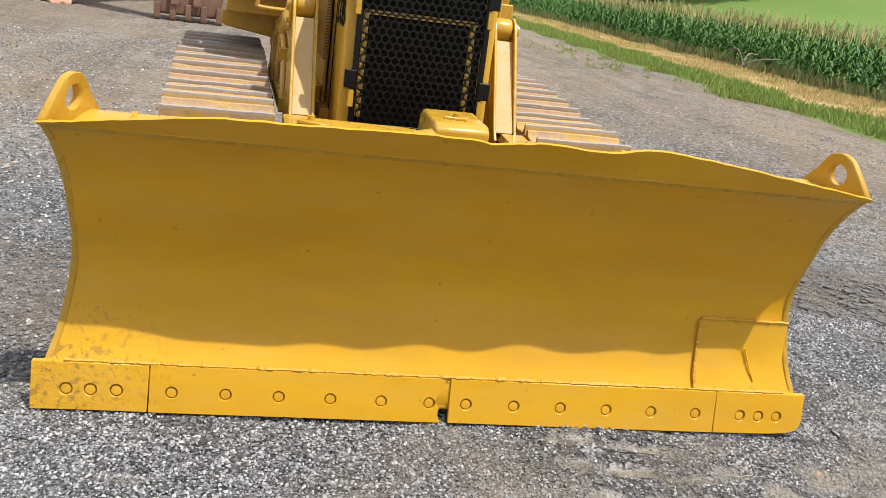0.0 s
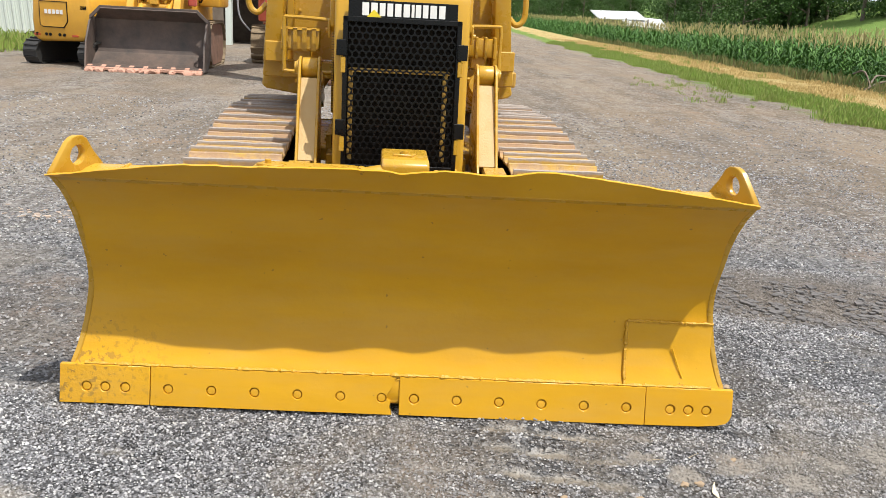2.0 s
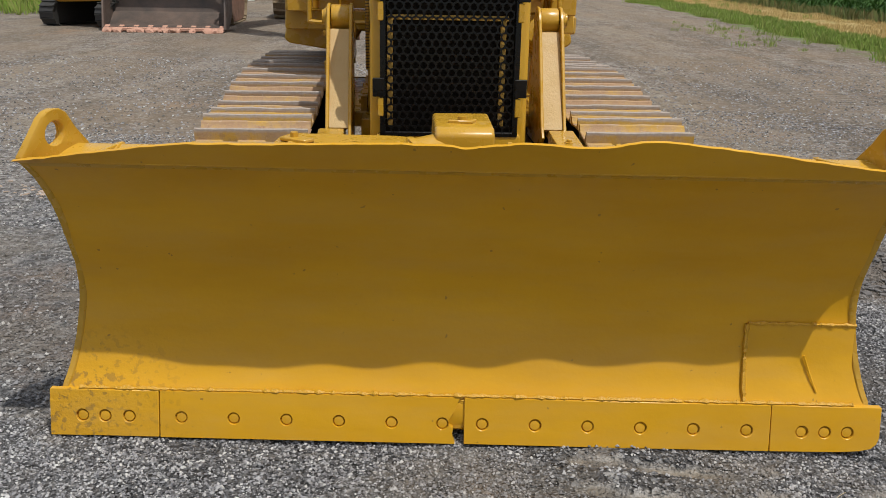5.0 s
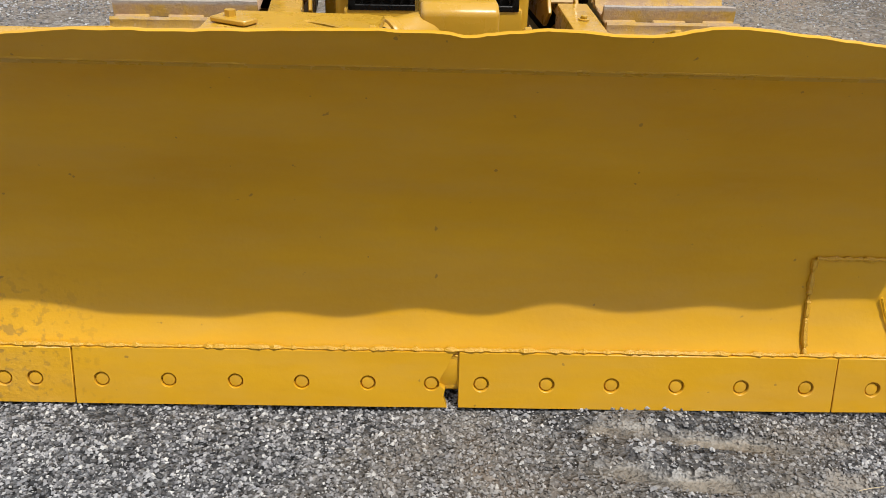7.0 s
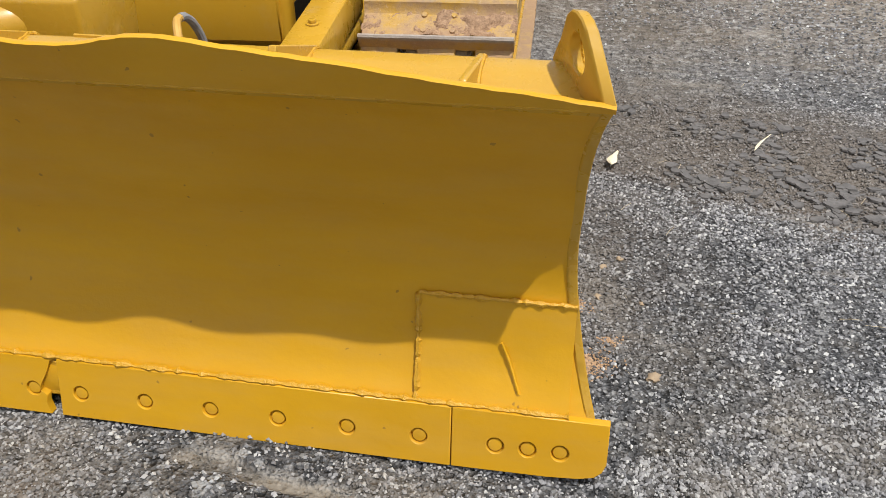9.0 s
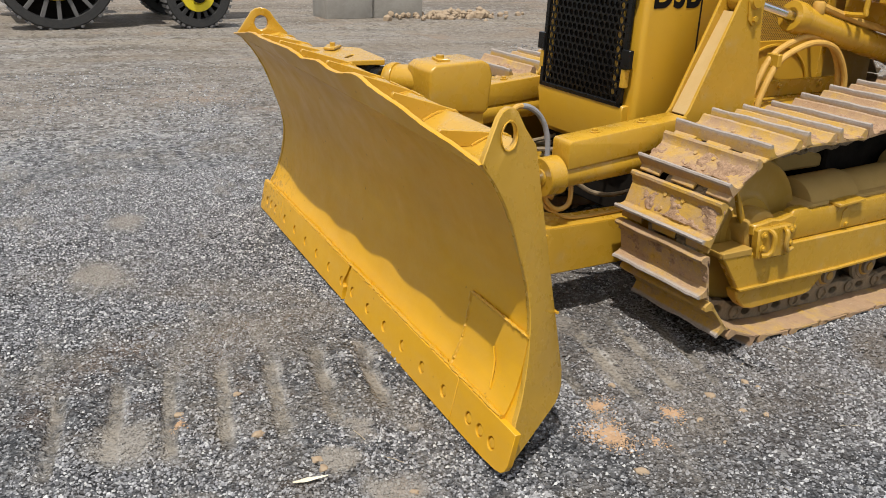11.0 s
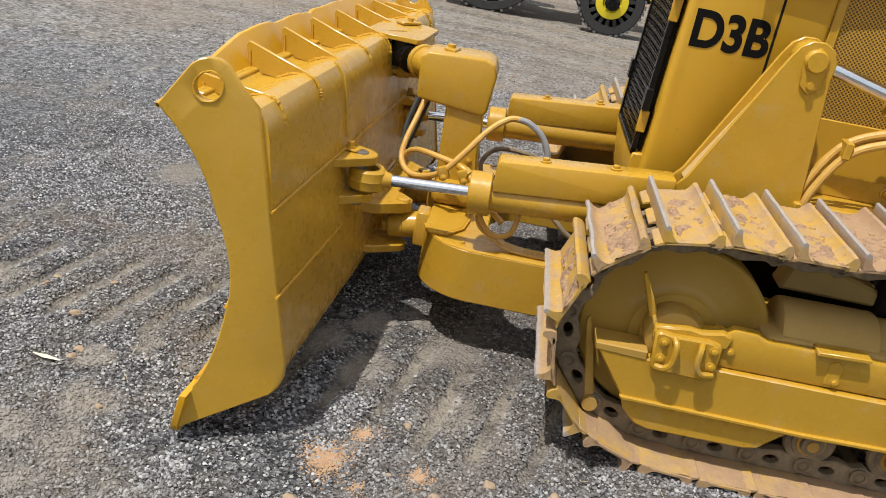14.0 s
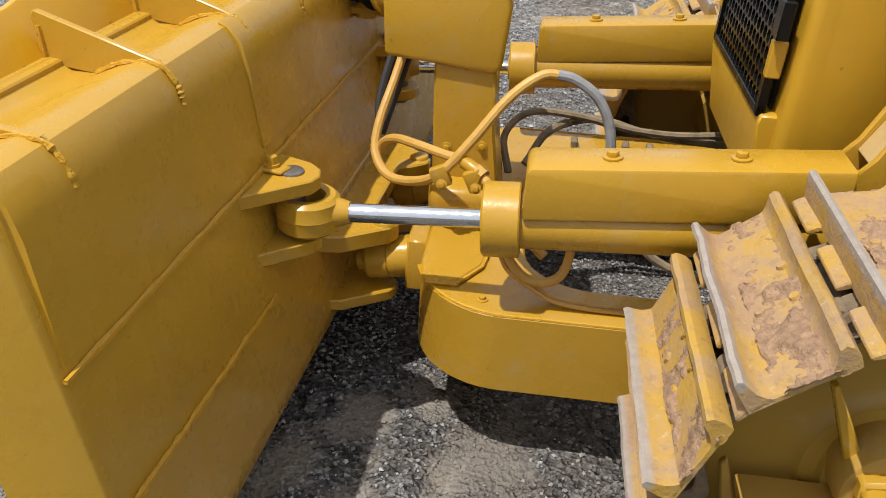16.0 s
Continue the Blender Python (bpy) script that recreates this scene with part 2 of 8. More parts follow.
M_HOSE_GREY = simple("grey bare hose", (0.3, 0.3, 0.31), (0.22, 0.22, 0.23), 30, 0.55)
M_TAN = simple("pale primer plate", (0.52, 0.37, 0.17), (0.47, 0.31, 0.115), 6, 0.5)
M_SEAT = simple("black vinyl", (0.012, 0.013, 0.016), (0.02, 0.02, 0.024), 15, 0.5)
M_WHITE = simple("white paint", (0.8, 0.8, 0.78), (0.7, 0.7, 0.68), 10, 0.4, bump=0)
M_RUST = simple("rusty brown steel", (0.13, 0.075, 0.05), (0.24, 0.13, 0.085), 5, 0.8, bump=0.004, fine=40)
M_BUCKET = simple("worn bucket steel", (0.06, 0.052, 0.048), (0.14, 0.1, 0.08), 2.2, 0.55, 0.2, bump=0.004, fine=30)
M_CLAY = simple("pale red clay", (0.5, 0.27, 0.2), (0.4, 0.24, 0.17), 6, 0.95, bump=0.01, fine=30)
M_ORANGE = simple("orange red paint", (0.5, 0.08, 0.028), (0.38, 0.055, 0.02), 2, 0.4)
M_MACHINE = simple("machine yellow", (0.65, 0.34, 0.03), (0.52, 0.27, 0.03), 3, 0.45)
M_GREEN = simple("tractor green", (0.015, 0.16, 0.03), (0.02, 0.12, 0.03), 4, 0.4)
M_HUB = simple("bright yellow rim", (0.75, 0.6, 0.02), (0.65, 0.5, 0.02), 5, 0.4)
M_CONCRETE = simple("weathered concrete", (0.36, 0.34, 0.3), (0.26, 0.24, 0.21), 3, 0.9, bump=0.01, fine=30)
M_WOOD = simple("pale dry wood", (0.76, 0.69, 0.52), (0.62, 0.53, 0.36), 30, 0.8)
M_SAND = simple("orange sandstone", (0.47, 0.315, 0.19), (0.37, 0.235, 0.135), 40, 0.95, bump=0.006, fine=60)
M_TANSTONE = simple("tan stone", (0.36, 0.27, 0.175), (0.27, 0.2, 0.135), 40, 0.9, bump=0.004, fine=60)
M_GREYROOF = simple("dark roof trim", (0.07, 0.085, 0.1), (0.1, 0.115, 0.13), 2, 0.5)
M_TIMBER = simple("old timber", (0.12, 0.09, 0.065), (0.2, 0.16, 0.12), 3, 0.85)


def glass_mat():
    m = Nodes("tinted cab glass", 0.03)
    m.color((0.55, 0.68, 0.68))
    m.b.inputs["Transmission Weight"].default_value = 0.92
    m.b.inputs["IOR"].default_value = 1.05
    return m.mat


M_GLASS = glass_mat()


def siding(name, a, b):
    m = Nodes(name, 0.55)
    m.color(m.mix(m.step(m.noise(1.0, 6, 0.7, m.stretch((1, 1, 0.25))), 0.3, 0.75), a, b))
    m.bump(m.noise(6, 3, 0.5), 0.01, 0.3)
    return m.mat


M_SIDING = siding("pale green sheet steel", (0.64, 0.69, 0.63), (0.54, 0.6, 0.54))
M_ROOF_DULL = siding("weathered pale sheet steel", (0.6, 0.61, 0.62), (0.44, 0.44, 0.43))
M_SIDING_W = siding("white sheet steel", (0.8, 0.82, 0.86), (0.72, 0.74, 0.8))


# ---- shapes ----
def merge(bm, tmp):
    me = bpy.data.meshes.new("tmp")
    tmp.to_mesh(me)
    tmp.free()
    bm.from_mesh(me)
    bpy.data.meshes.remove(me)
    return bm


def soften(tmp, bev, seg=1, sharp=30):
    if bev:
        edges = [e for e in tmp.edges if len(e.link_faces) == 2 and e.calc_face_angle(0) > radians(sharp)]
        bmesh.ops.bevel(tmp, geom=edges, offset=bev, segments=seg, profile=0.5, affect="EDGES", clamp_overlap=True)


def box(bm, lo, hi, bev=0.004, seg=1, m=None):
    t = bmesh.new()
    bmesh.ops.create_cube(t, size=1)
    for v in t.verts:
        v.co = Vector([lo[i] + (v.co[i] + 0.5) * (hi[i] - lo[i]) for i in range(3)])
    soften(t, bev, seg)
    if m:
        t.transform(m)
    return merge(bm, t)


def prism(bm, poly, a, b, axis="x", bev=0.004, holes=(), m=None, seg=1):
    """A flat outline, given in the two other axes, drawn out from a to b along an axis."""
    t = bmesh.new()
    put = {"x": lambda p: (a, p[0], p[1]), "y": lambda p: (p[0], a, p[1]), "z": lambda p: (p[0], p[1], a)}[axis]
    edges = []
    for loop in (poly, *holes):
        vs = [t.verts.new(put(p)) for p in loop]
        edges += [t.edges.new((vs[i], vs[(i + 1) % len(vs)])) for i in range(len(vs))]
    if holes:
        bmesh.ops.triangle_fill(t, use_beauty=True, edges=edges)
    else:
        t.faces.new([e.verts[0] for e in edges])
    r = bmesh.ops.extrude_face_region(t, geom=list(t.faces))
    d = {"x": (b - a, 0, 0), "y": (0, b - a, 0), "z": (0, 0, b - a)}[axis]
    bmesh.ops.translate(t, vec=d, verts=[v for v in r["geom"] if isinstance(v, bmesh.types.BMVert)])
    bmesh.ops.recalc_face_normals(t, faces=list(t.faces))
    soften(t, bev, seg)
    if m:
        t.transform(m)
    return merge(bm, t)


def cyl(bm, p0, p1, r, seg=20, r2=None, bev=0.0):
    t = bmesh.new()
    p0, p1 = Vector(p0), Vector(p1)
    d = p1 - p0
    bmesh.ops.create_cone(t, cap_ends=True, segments=seg, radius1=r, radius2=r if r2 is None else r2, depth=d.length)
    soften(t, bev, 2, 50)
    t.transform(Matrix.Translation((p0 + p1) / 2) @ d.to_track_quat("Z", "Y").to_matrix().to_4x4())
    return merge(bm, t)


def lathe(bm, prof, p0, way, seg=28, ring=False):
    """A turned shape: (radius, height) pairs round the line from p0 along way."""
    t = bmesh.new()
    rings = []
    for r, h in prof:
        rings.append([t.verts.new((r * math.cos(2 * math.pi * i / seg), r * math.sin(2 * math.pi * i / seg), h)) for i in range(seg)])
    for a, b in zip(rings, rings[1:] + rings[:1] if ring else rings[1:]):
        for i in range(seg):
            t.faces.new((a[i], a[(i + 1) % seg], b[(i + 1) % seg], b[i]))
    if not ring:
        t.faces.new(rings[0][::-1])
        t.faces.new(rings[-1])
    t.transform(Matrix.Translation(p0) @ Vector(way).to_track_quat("Z", "Y").to_matrix().to_4x4())
    bmesh.ops.recalc_face_normals(t, faces=list(t.faces))
    return merge(bm, t)


def smooth_line(pts, n=8):
    pts = [Vector(p) for p in pts]
    if len(pts) < 3:
        return pts
    ext = [2 * pts[0] - pts[1], *pts, 2 * pts[-1] - pts[-2]]
    out = []
    for i in range(1, len(ext) - 2):
        a, b, c, d = ext[i - 1:i + 3]
        for k in range(n):
            u = k / n
            out.append(0.5 * (2 * b + (c - a) * u + (2 * a - 5 * b + 4 * c - d) * u * u + (3 * b - a - 3 * c + d) * u ** 3))
    out.append(pts[-1])
    return out


def tube(bm, pts, r, seg=8, n=8, wob=0.0, curve=True):
    line = smooth_line(pts, n) if curve else [Vector(p) for p in pts]
    t = bmesh.new()
    rings, side = [], None
    for i, p in enumerate(line):
        d = (line[min(i + 1, len(line) - 1)] - line[max(i - 1, 0)]).normalized()
        if side is None:
            side = d.orthogonal().normalized()
        side = (side - d * side.dot(d)).normalized()
        up = d.cross(side)
        k = r * (1 + wob * random.uniform(-1, 1))
        rings.append([t.verts.new(p + k * (side * math.cos(2 * math.pi * j / seg) + up * math.sin(2 * math.pi * j / seg))) for j in range(seg)])
    for a, b in zip(rings, rings[1:]):
        for j in range(seg):
            t.faces.new((a[j], a[(j + 1) % seg], b[(j + 1) % seg], b[j]))
    t.faces.new(rings[0][::-1])
    t.faces.new(rings[-1])
    return merge(bm, t)


def mesh_of(name, bm, mat, sharp=35):
    me = bpy.data.meshes.new(name)
    bm.to_mesh(me)
    bm.free()
    for p in me.polygons:
        p.use_smooth = True
    me.set_sharp_from_angle(angle=radians(sharp))
    for x in (mat if isinstance(mat, (list, tuple)) else (mat,)):
        me.materials.append(x)
    return me


def part(name, bm, mat, parent, label="", sharp=35, m=None):
    ob = new(name, mesh_of(name, bm, mat, sharp) if isinstance(bm, bmesh.types.BMesh) else bm)
    ob.parent = parent
    if m is not None:
        ob.matrix_basis = m
    return tagged(ob, label)


def thing(name, label, category, m=None, group="", kind=""):
    ob = new(name)
    ob.empty_display_size = 0.2
    if m is not None:
        ob.matrix_basis = m
    return tagged(ob, label, category, group, kind)


def solid(name, bm, mat, label, category, m=None, group="", kind="", sharp=35):
    ob = new(name, mesh_of(name, bm, mat, sharp) if isinstance(bm, bmesh.types.BMesh) else bm)
    if m is not None:
        ob.matrix_basis = m
    return tagged(ob, label, category, group, kind)


B = bmesh.new


def bolt_mesh(name, r, h, mat):
    bm = B()
    lathe(bm, [(r * 1.6, 0), (r * 1.6, h * 0.25), (r * 1.45, h * 0.3)], (0, 0, 0), (0, 0, 1), 14)
    cyl(bm, (0, 0, h * 0.2), (0, 0, h), r, 6, bev=h * 0.1)
    return mesh_of(name, bm, mat)


BOLT = bolt_mesh("bolt", 0.012, 0.014, M_PAINT)
BOLT_MID = bolt_mesh("bolt", 0.0095, 0.011, M_PAINT)
BOLT_SMALL = bolt_mesh("bolt", 0.008, 0.009, M_PAINT)


def bolts(parent, spots, way, mesh=BOLT):
    turn = Vector(way).to_track_quat("Z", "Y").to_matrix().to_4x4()
    for p in spots:
        part("bolt", mesh, None, parent, m=Matrix.Translation(p) @ turn)


# ---- ground ----
def rise(x, y):
    """The lie of the land: a level yard, a ditch before the corn, fields that climb to the woods."""
    z = 0.0
    if x > 12.6:
        z -= 0.8 * min(1, (x - 12.6) / 1.6)
    if x > 14:
        z += min(5.0, 0.022 * (x - 14))
    if y > 60 and x > 0:
        z += 0.006 * (y - 60)
    hill = max(0.0, (x - 38) / 60) * max(0.0, min(1.0, (y - 40) / 60))
    z += min(5.5, 22.0 * hill ** 1.4)
    far = max(0.0, math.hypot(x, y) - 260)
    z += 0.02 * far
    return z


def near_bumps(x, y):
    z = 0.012 * (noise.noise((x * 1.1, y * 1.1, 0)) + 0.5 * noise.noise((x * 3, y * 3, 4)))
    # grouser prints beside and in front of the machine
    w = math.exp(-((x - 0.82) / 0.3) ** 4) * (1 if 0.1 < y < 1.2 else 0)
    w2 = math.exp(-((x - 0.6) / 0.27) ** 4) * (1 if -1.25 < y < 0.0 else 0)
    ph = 0.5 + 0.5 * math.cos(2 * math.pi * (y + 0.17 * x + 0.014) / 0.172)
    keep = min(1.0, max(0.0, 0.75 + 1.5 * noise.noise((x * 2.2, y * 2.2, 5))))
    z -= keep * (0.03 * w + 0.03 * w2) * (ph ** 3 - 0.25)
    z -= 0.012 * math.exp(-((y + 0.02) / 0.14) ** 2) if abs(x) < 1.5 else 0.0
    z += 0.006 * noise.noise((x * 9, y * 9, 7)) + 0.003 * noise.noise((x * 24, y * 24, 2))
    off = abs(abs(x + 0.065 * y) - 0.82)
    if off < 0.42 and 1.2 < y < 4.2:
        flat = min(1.0, (0.42 - off) / 0.12, (y - 1.2) / 0.1)
        z = z * (1 - 0.75 * flat) + 0.017 * flat
    if x > 1.1 and 1.53 < y + 0.3 * (x - 1.5) < 2.6:
        z += 0.011 * noise.noise((x * 13, y * 13, 9)) + 0.006 * noise.noise((x * 29, y * 29, 3))
    return z


def ground_height(x, y):
    return rise(x, y) + (near_bumps(x, y) if abs(x) < 7 and abs(y) < 7 else 0.0)


def spaced(lo, mid_lo, mid_hi, hi, fine, grow):
    mid = list(np.arange(mid_lo, mid_hi, fine))
    out, s, p = [], fine, mid[-1]
    while p < hi:
        s *= grow
        p += s
        out.append(min(p, hi))
    left, s, p = [], fine, mid[0]
    while p > lo:
        s *= grow
        p -= s
        left.append(max(p, lo))
    return left[::-1] + mid + out


gx = spaced(-900, -2.6, 3.4, 900, 0.033, 1.09)
gy = spaced(-700, -2.6, 3.4, 1500, 0.033, 1.09)
verts = [(x, y, ground_height(x, y)) for y in gy for x in gx]
nx = len(gx)
faces = [(j * nx + i, j * nx + i + 1, (j + 1) * nx + i + 1, (j + 1) * nx + i) for j in range(len(gy) - 1) for i in range(nx - 1)]
gm = bpy.data.meshes.new("ground")
gm.from_pydata(verts, [], faces)
for p in gm.polygons:
    p.use_smooth = True


def pressed_dust(m):
    """Where pale dust is pressed flat in front of the blade."""
    x, y = m.axis(0), m.axis(1)
    edge = m.math("MULTIPLY", m.math("SUBTRACT", m.noise(6, 5, 0.65), 0.5), 0.3)
    pressed = 0.0
    for sx, sy, sr in ((1.25, -0.31, 0.1), (1.46, -0.24, 0.09), (1.64, -0.28, 0.08), (1.82, -0.17, 0.08), (0.93, -0.28, 0.07), (0.97, -0.12, 0.05), (1.45, -0.42, 0.07), (1.4, -0.65, 0.12), (1.04, -0.38, 0.07), (1.21, -0.82, 0.13), (0.72, -0.95, 0.14), (1.84, -0.33, 0.07), (1.7, -0.75, 0.12), (0.75, 0.42, 0.12), (0.6, 0.24, 0.11), (0.4, 0.36, 0.1), (0.28, 0.5, 0.09), (0.5, 0.7, 0.12), (0.9, 0.74, 0.12), (0.55, 0.62, 0.1), (-0.6, -0.9, 0.16), (-1.3, -0.7, 0.13)):
        dx, dy = m.math("SUBTRACT", x, sx), m.math("MULTIPLY", m.math("SUBTRACT", y, sy), 1.3)
        far_ = m.math("ADD", m.math("SQRT", m.math("ADD", m.math("MULTIPLY", dx, dx), m.math("MULTIPLY", dy, dy))), edge)
        pressed = m.math("MAXIMUM", pressed, m.step(far_, sr * 1.25, sr * 0.6))
    streak = m.step(m.noise(2.4, 6, 0.72, m.stretch((0.55, 1.5, 1), (4, 7, 0))), 0.56, 0.66)
    return m.math("MAXIMUM", pressed, m.math("MULTIPLY", streak, 0.7))


def dust_tone(m):
    return m.mix(m.noise(70, 4, 0.7), (0.19, 0.172, 0.15), (0.34, 0.312, 0.275))


def soil_patch(m):
    """Where dark slaty soil lies beside and behind the track."""
    x, y = m.axis(0), m.axis(1)
    soil_edge = m.math("ADD", m.math("ADD", m.math("SUBTRACT", y, 1.53), m.math("MULTIPLY", m.math("SUBTRACT", x, 1.5), 0.3)), m.math("MULTIPLY", m.math("SUBTRACT", m.noise(3.2, 6, 0.7), 0.5), 0.4))
    slaty = m.math("MULTIPLY", m.math("MULTIPLY", m.step(soil_edge, -0.05, 0.06), m.step(soil_edge, 1.25, 0.8)), m.math("MULTIPLY", m.step(x, 0.9, 1.1), m.step(x, 4.5, 3.0)))
    crumbly = m.math("MULTIPLY", m.math("MULTIPLY", m.step(y, 0.3, 0.55), m.step(y, 1.7, 1.45)), m.math("MULTIPLY", m.step(m.noise(7, 7, 0.75), 0.36, 0.52, 0.1, 0.65), m.step(x, 1.75, 1.3)))
    return m.math("MAXIMUM", slaty, crumbly)


def print_marks(m):
    """Phase of the grouser prints and the window in which they show."""
    x, y = m.axis(0), m.axis(1)
    wave = m.math("MULTIPLY", m.math("SUBTRACT", m.noise(5, 4, 0.6), 0.5), 0.05)
    run = m.math("MULTIPLY", m.math("ADD", m.math("ADD", m.math("ADD", y, m.math("MULTIPLY", x, 0.17)), wave), 0.014), 2 * math.pi / 0.172)
    ph = m.math("COSINE", run)
    lip_ph = m.math("COSINE", m.math("SUBTRACT", run, 1.1))
    win_a = m.math("MULTIPLY", m.step(m.math("ABSOLUTE", m.math("SUBTRACT", x, 0.6)), 0.3, 0.2), m.math("MULTIPLY", m.step(y, 0.02, -0.06), m.step(y, -1.3, -1.1)))
    win_b = m.math("MULTIPLY", m.step(m.math("ABSOLUTE", m.math("SUBTRACT", x, 0.82)), 0.36, 0.24), m.math("MULTIPLY", m.step(y, 1.2, 1.05), m.step(y, 0.05, 0.15)))
    win = m.math("MULTIPLY", m.math("MAXIMUM", win_a, win_b), m.step(m.noise(4.5, 7, 0.75), 0.38, 0.56))
    return ph, lip_ph, win


def ground_mat():
    m = Nodes("gravel yard and verge", 0.92, spec=0.25)
    x, y = m.axis(0), m.axis(1)
    wob = m.math("MULTIPLY", m.math("SUBTRACT", m.noise(0.35, 4, 0.6), 0.5), 2.2)
    xs = m.math("ADD", x, wob)
    stone = m.voronoi(88, "Color")
    tone = m.axis(0, stone)
    gravel = m.ramp(tone, (0.0, (0.02, 0.021, 0.023)), (0.45, (0.06, 0.062, 0.067)), (0.75, (0.14, 0.142, 0.15)), (0.9, (0.26, 0.26, 0.265)), (1.0, (0.4, 0.4, 0.4)))
    big = m.voronoi(41, "Color")
    gravel = m.mix(m.step(m.noise(3.0, 4, 0.6), 0.45, 0.65), gravel, m.ramp(m.axis(1, big), (0, (0.025, 0.026, 0.028)), (0.6, (0.1, 0.1, 0.106)), (1, (0.32, 0.32, 0.32))))
    # away from the loose stones the bed itself is pale crushed rock with dark cracks
    beyond = m.step(m.math("MAXIMUM", m.math("SUBTRACT", m.math("ABSOLUTE", m.math("SUBTRACT", x, 0.4)), 2.0), m.math("SUBTRACT", m.math("ABSOLUTE", m.math("SUBTRACT", y, 0.1)), 2.2)), -0.6, 1.6)
    rock = m.ramp(m.axis(0, m.voronoi(46, "Color")), (0.0, (0.07, 0.071, 0.076)), (0.4, (0.2, 0.2, 0.208)), (0.75, (0.3, 0.3, 0.305)), (1.0, (0.5, 0.495, 0.485)))
    rock = m.mix(m.math("MULTIPLY", m.step(m.noise(9, 8, 0.82), 0.47, 0.4), 0.6), rock, (0.06, 0.055, 0.05))
    gravel = m.mix(beyond, gravel, rock)
    dust = m.mix(m.noise(40, 5, 0.75), (0.13, 0.112, 0.094), (0.29, 0.255, 0.21))
    worn = m.step(m.noise(0.9, 7, 0.7), 0.5, 0.62)
    gravel = m.mix(m.math("MULTIPLY", worn, 0.6), gravel, dust)
    pressed = pressed_dust(m)
    gravel = m.mix(m.math("MULTIPLY", pressed, 0.9), gravel, dust_tone(m))
    # dark slaty soil beside and behind the track
    soil = soil_patch(m)
    gravel = m.mix(m.math("MULTIPLY", soil, 0.8), gravel, m.mix(m.noise(28, 6, 0.75), (0.07, 0.06, 0.053), (0.24, 0.2, 0.165)))
    # driven-over ground further out: fines, wheel lines, clay
    out_y = m.step(m.math("MAXIMUM", m.math("SUBTRACT", y, 2.5), m.math("SUBTRACT", m.math("ABSOLUTE", x), 2.8)), 0.0, 3.2)
    tracks = m.noise(0.5, 7, 0.75, m.stretch((2.2, 0.3, 1)))
    side = m.step(x, -4.0, 3.0, 0.55, 1.0)
    earth = m.mix(m.noise(14, 7, 0.8), (0.11, 0.082, 0.055), (0.34, 0.25, 0.165))
    gravel = m.mix(m.math("MULTIPLY", side, m.math("MULTIPLY", out_y, m.step(tracks, 0.36, 0.56, 0.5, 0.95))), gravel, earth)
    gravel = m.mix(m.math("MULTIPLY", m.math("MULTIPLY", out_y, m.step(tracks, 0.55, 0.62)), 0.55), gravel, (0.065, 0.058, 0.052))
    gravel = m.mix(m.math("MULTIPLY", m.math("MULTIPLY", out_y, m.math("MULTIPLY", m.step(x, 1.0, -4.0), m.step(y, 6.0, 2.5))), 0.7), gravel, m.mix(m.noise(11, 7, 0.8), (0.2, 0.193, 0.183), (0.44, 0.425, 0.4)))
    clods = m.noise(1.7, 8, 0.7, m.stretch((1.0, 0.55, 1)))
    gravel = m.mix(m.math("MULTIPLY", m.math("MULTIPLY", out_y, m.step(clods, 0.52, 0.58)), 0.6), gravel, m.mix(m.noise(16, 6, 0.8), (0.2, 0.185, 0.165), (0.42, 0.385, 0.335)))
    gravel = m.mix(m.math("MULTIPLY", m.math("MULTIPLY", out_y, m.step(clods, 0.47, 0.41)), 0.65), gravel, m.mix(m.noise(16, 6, 0.8), (0.045, 0.038, 0.032), (0.15, 0.125, 0.1)))
    strip = m.noise(0.55, 5, 0.62, m.stretch((1.5, 0.16, 1), (2, 9, 0)))
    gravel = m.mix(m.math("MULTIPLY", out_y, m.step(strip, 0.5, 0.57, 0.0, 0.62)), gravel, m.mix(m.noise(22, 6, 0.8), (0.06, 0.05, 0.042), (0.19, 0.165, 0.14)))
    gravel = m.mix(m.math("MULTIPLY", out_y, m.step(strip, 0.45, 0.38, 0.0, 0.6)), gravel, m.mix(m.noise(22, 6, 0.8), (0.2, 0.165, 0.12), (0.45, 0.39, 0.3)))
    # flat chips of pale and dark rock trodden into the fines
    chip = m.voronoi(24, "Color")
    heart = m.step(m.voronoi(24), 0.6, 0.42)
    gravel = m.mix(m.math("MULTIPLY", m.math("MULTIPLY", beyond, heart), m.step(m.axis(0, chip), 0.8, 0.84, 0.0, 0.75)), gravel, (0.42, 0.41, 0.39))
    gravel = m.mix(m.math("MULTIPLY", m.math("MULTIPLY", beyond, heart), m.step(m.axis(0, chip), 0.26, 0.22, 0.0, 0.75)), gravel, (0.05, 0.047, 0.045))
    # dark and pale blots paint the shaded and lit sides of tyre ridges
    ridge_shade = m.noise(9, 8, 0.86, m.stretch((1.0, 0.6, 1), (2, 6, 0)))
    gravel = m.mix(m.math("MULTIPLY", beyond, m.step(ridge_shade, 0.53, 0.6, 0.0, 0.62)), gravel, (0.058, 0.052, 0.047))
    gravel = m.mix(m.math("MULTIPLY", beyond, m.step(ridge_shade, 0.46, 0.4, 0.0, 0.5)), gravel, (0.43, 0.405, 0.37))
    ruts = m.noise(3.2, 9, 0.8, m.stretch((1.0, 0.45, 1)))
    gravel = m.mix(m.math("MULTIPLY", out_y, m.step(ruts, 0.44, 0.36, 0.0, 0.6)), gravel, (0.07, 0.055, 0.043))
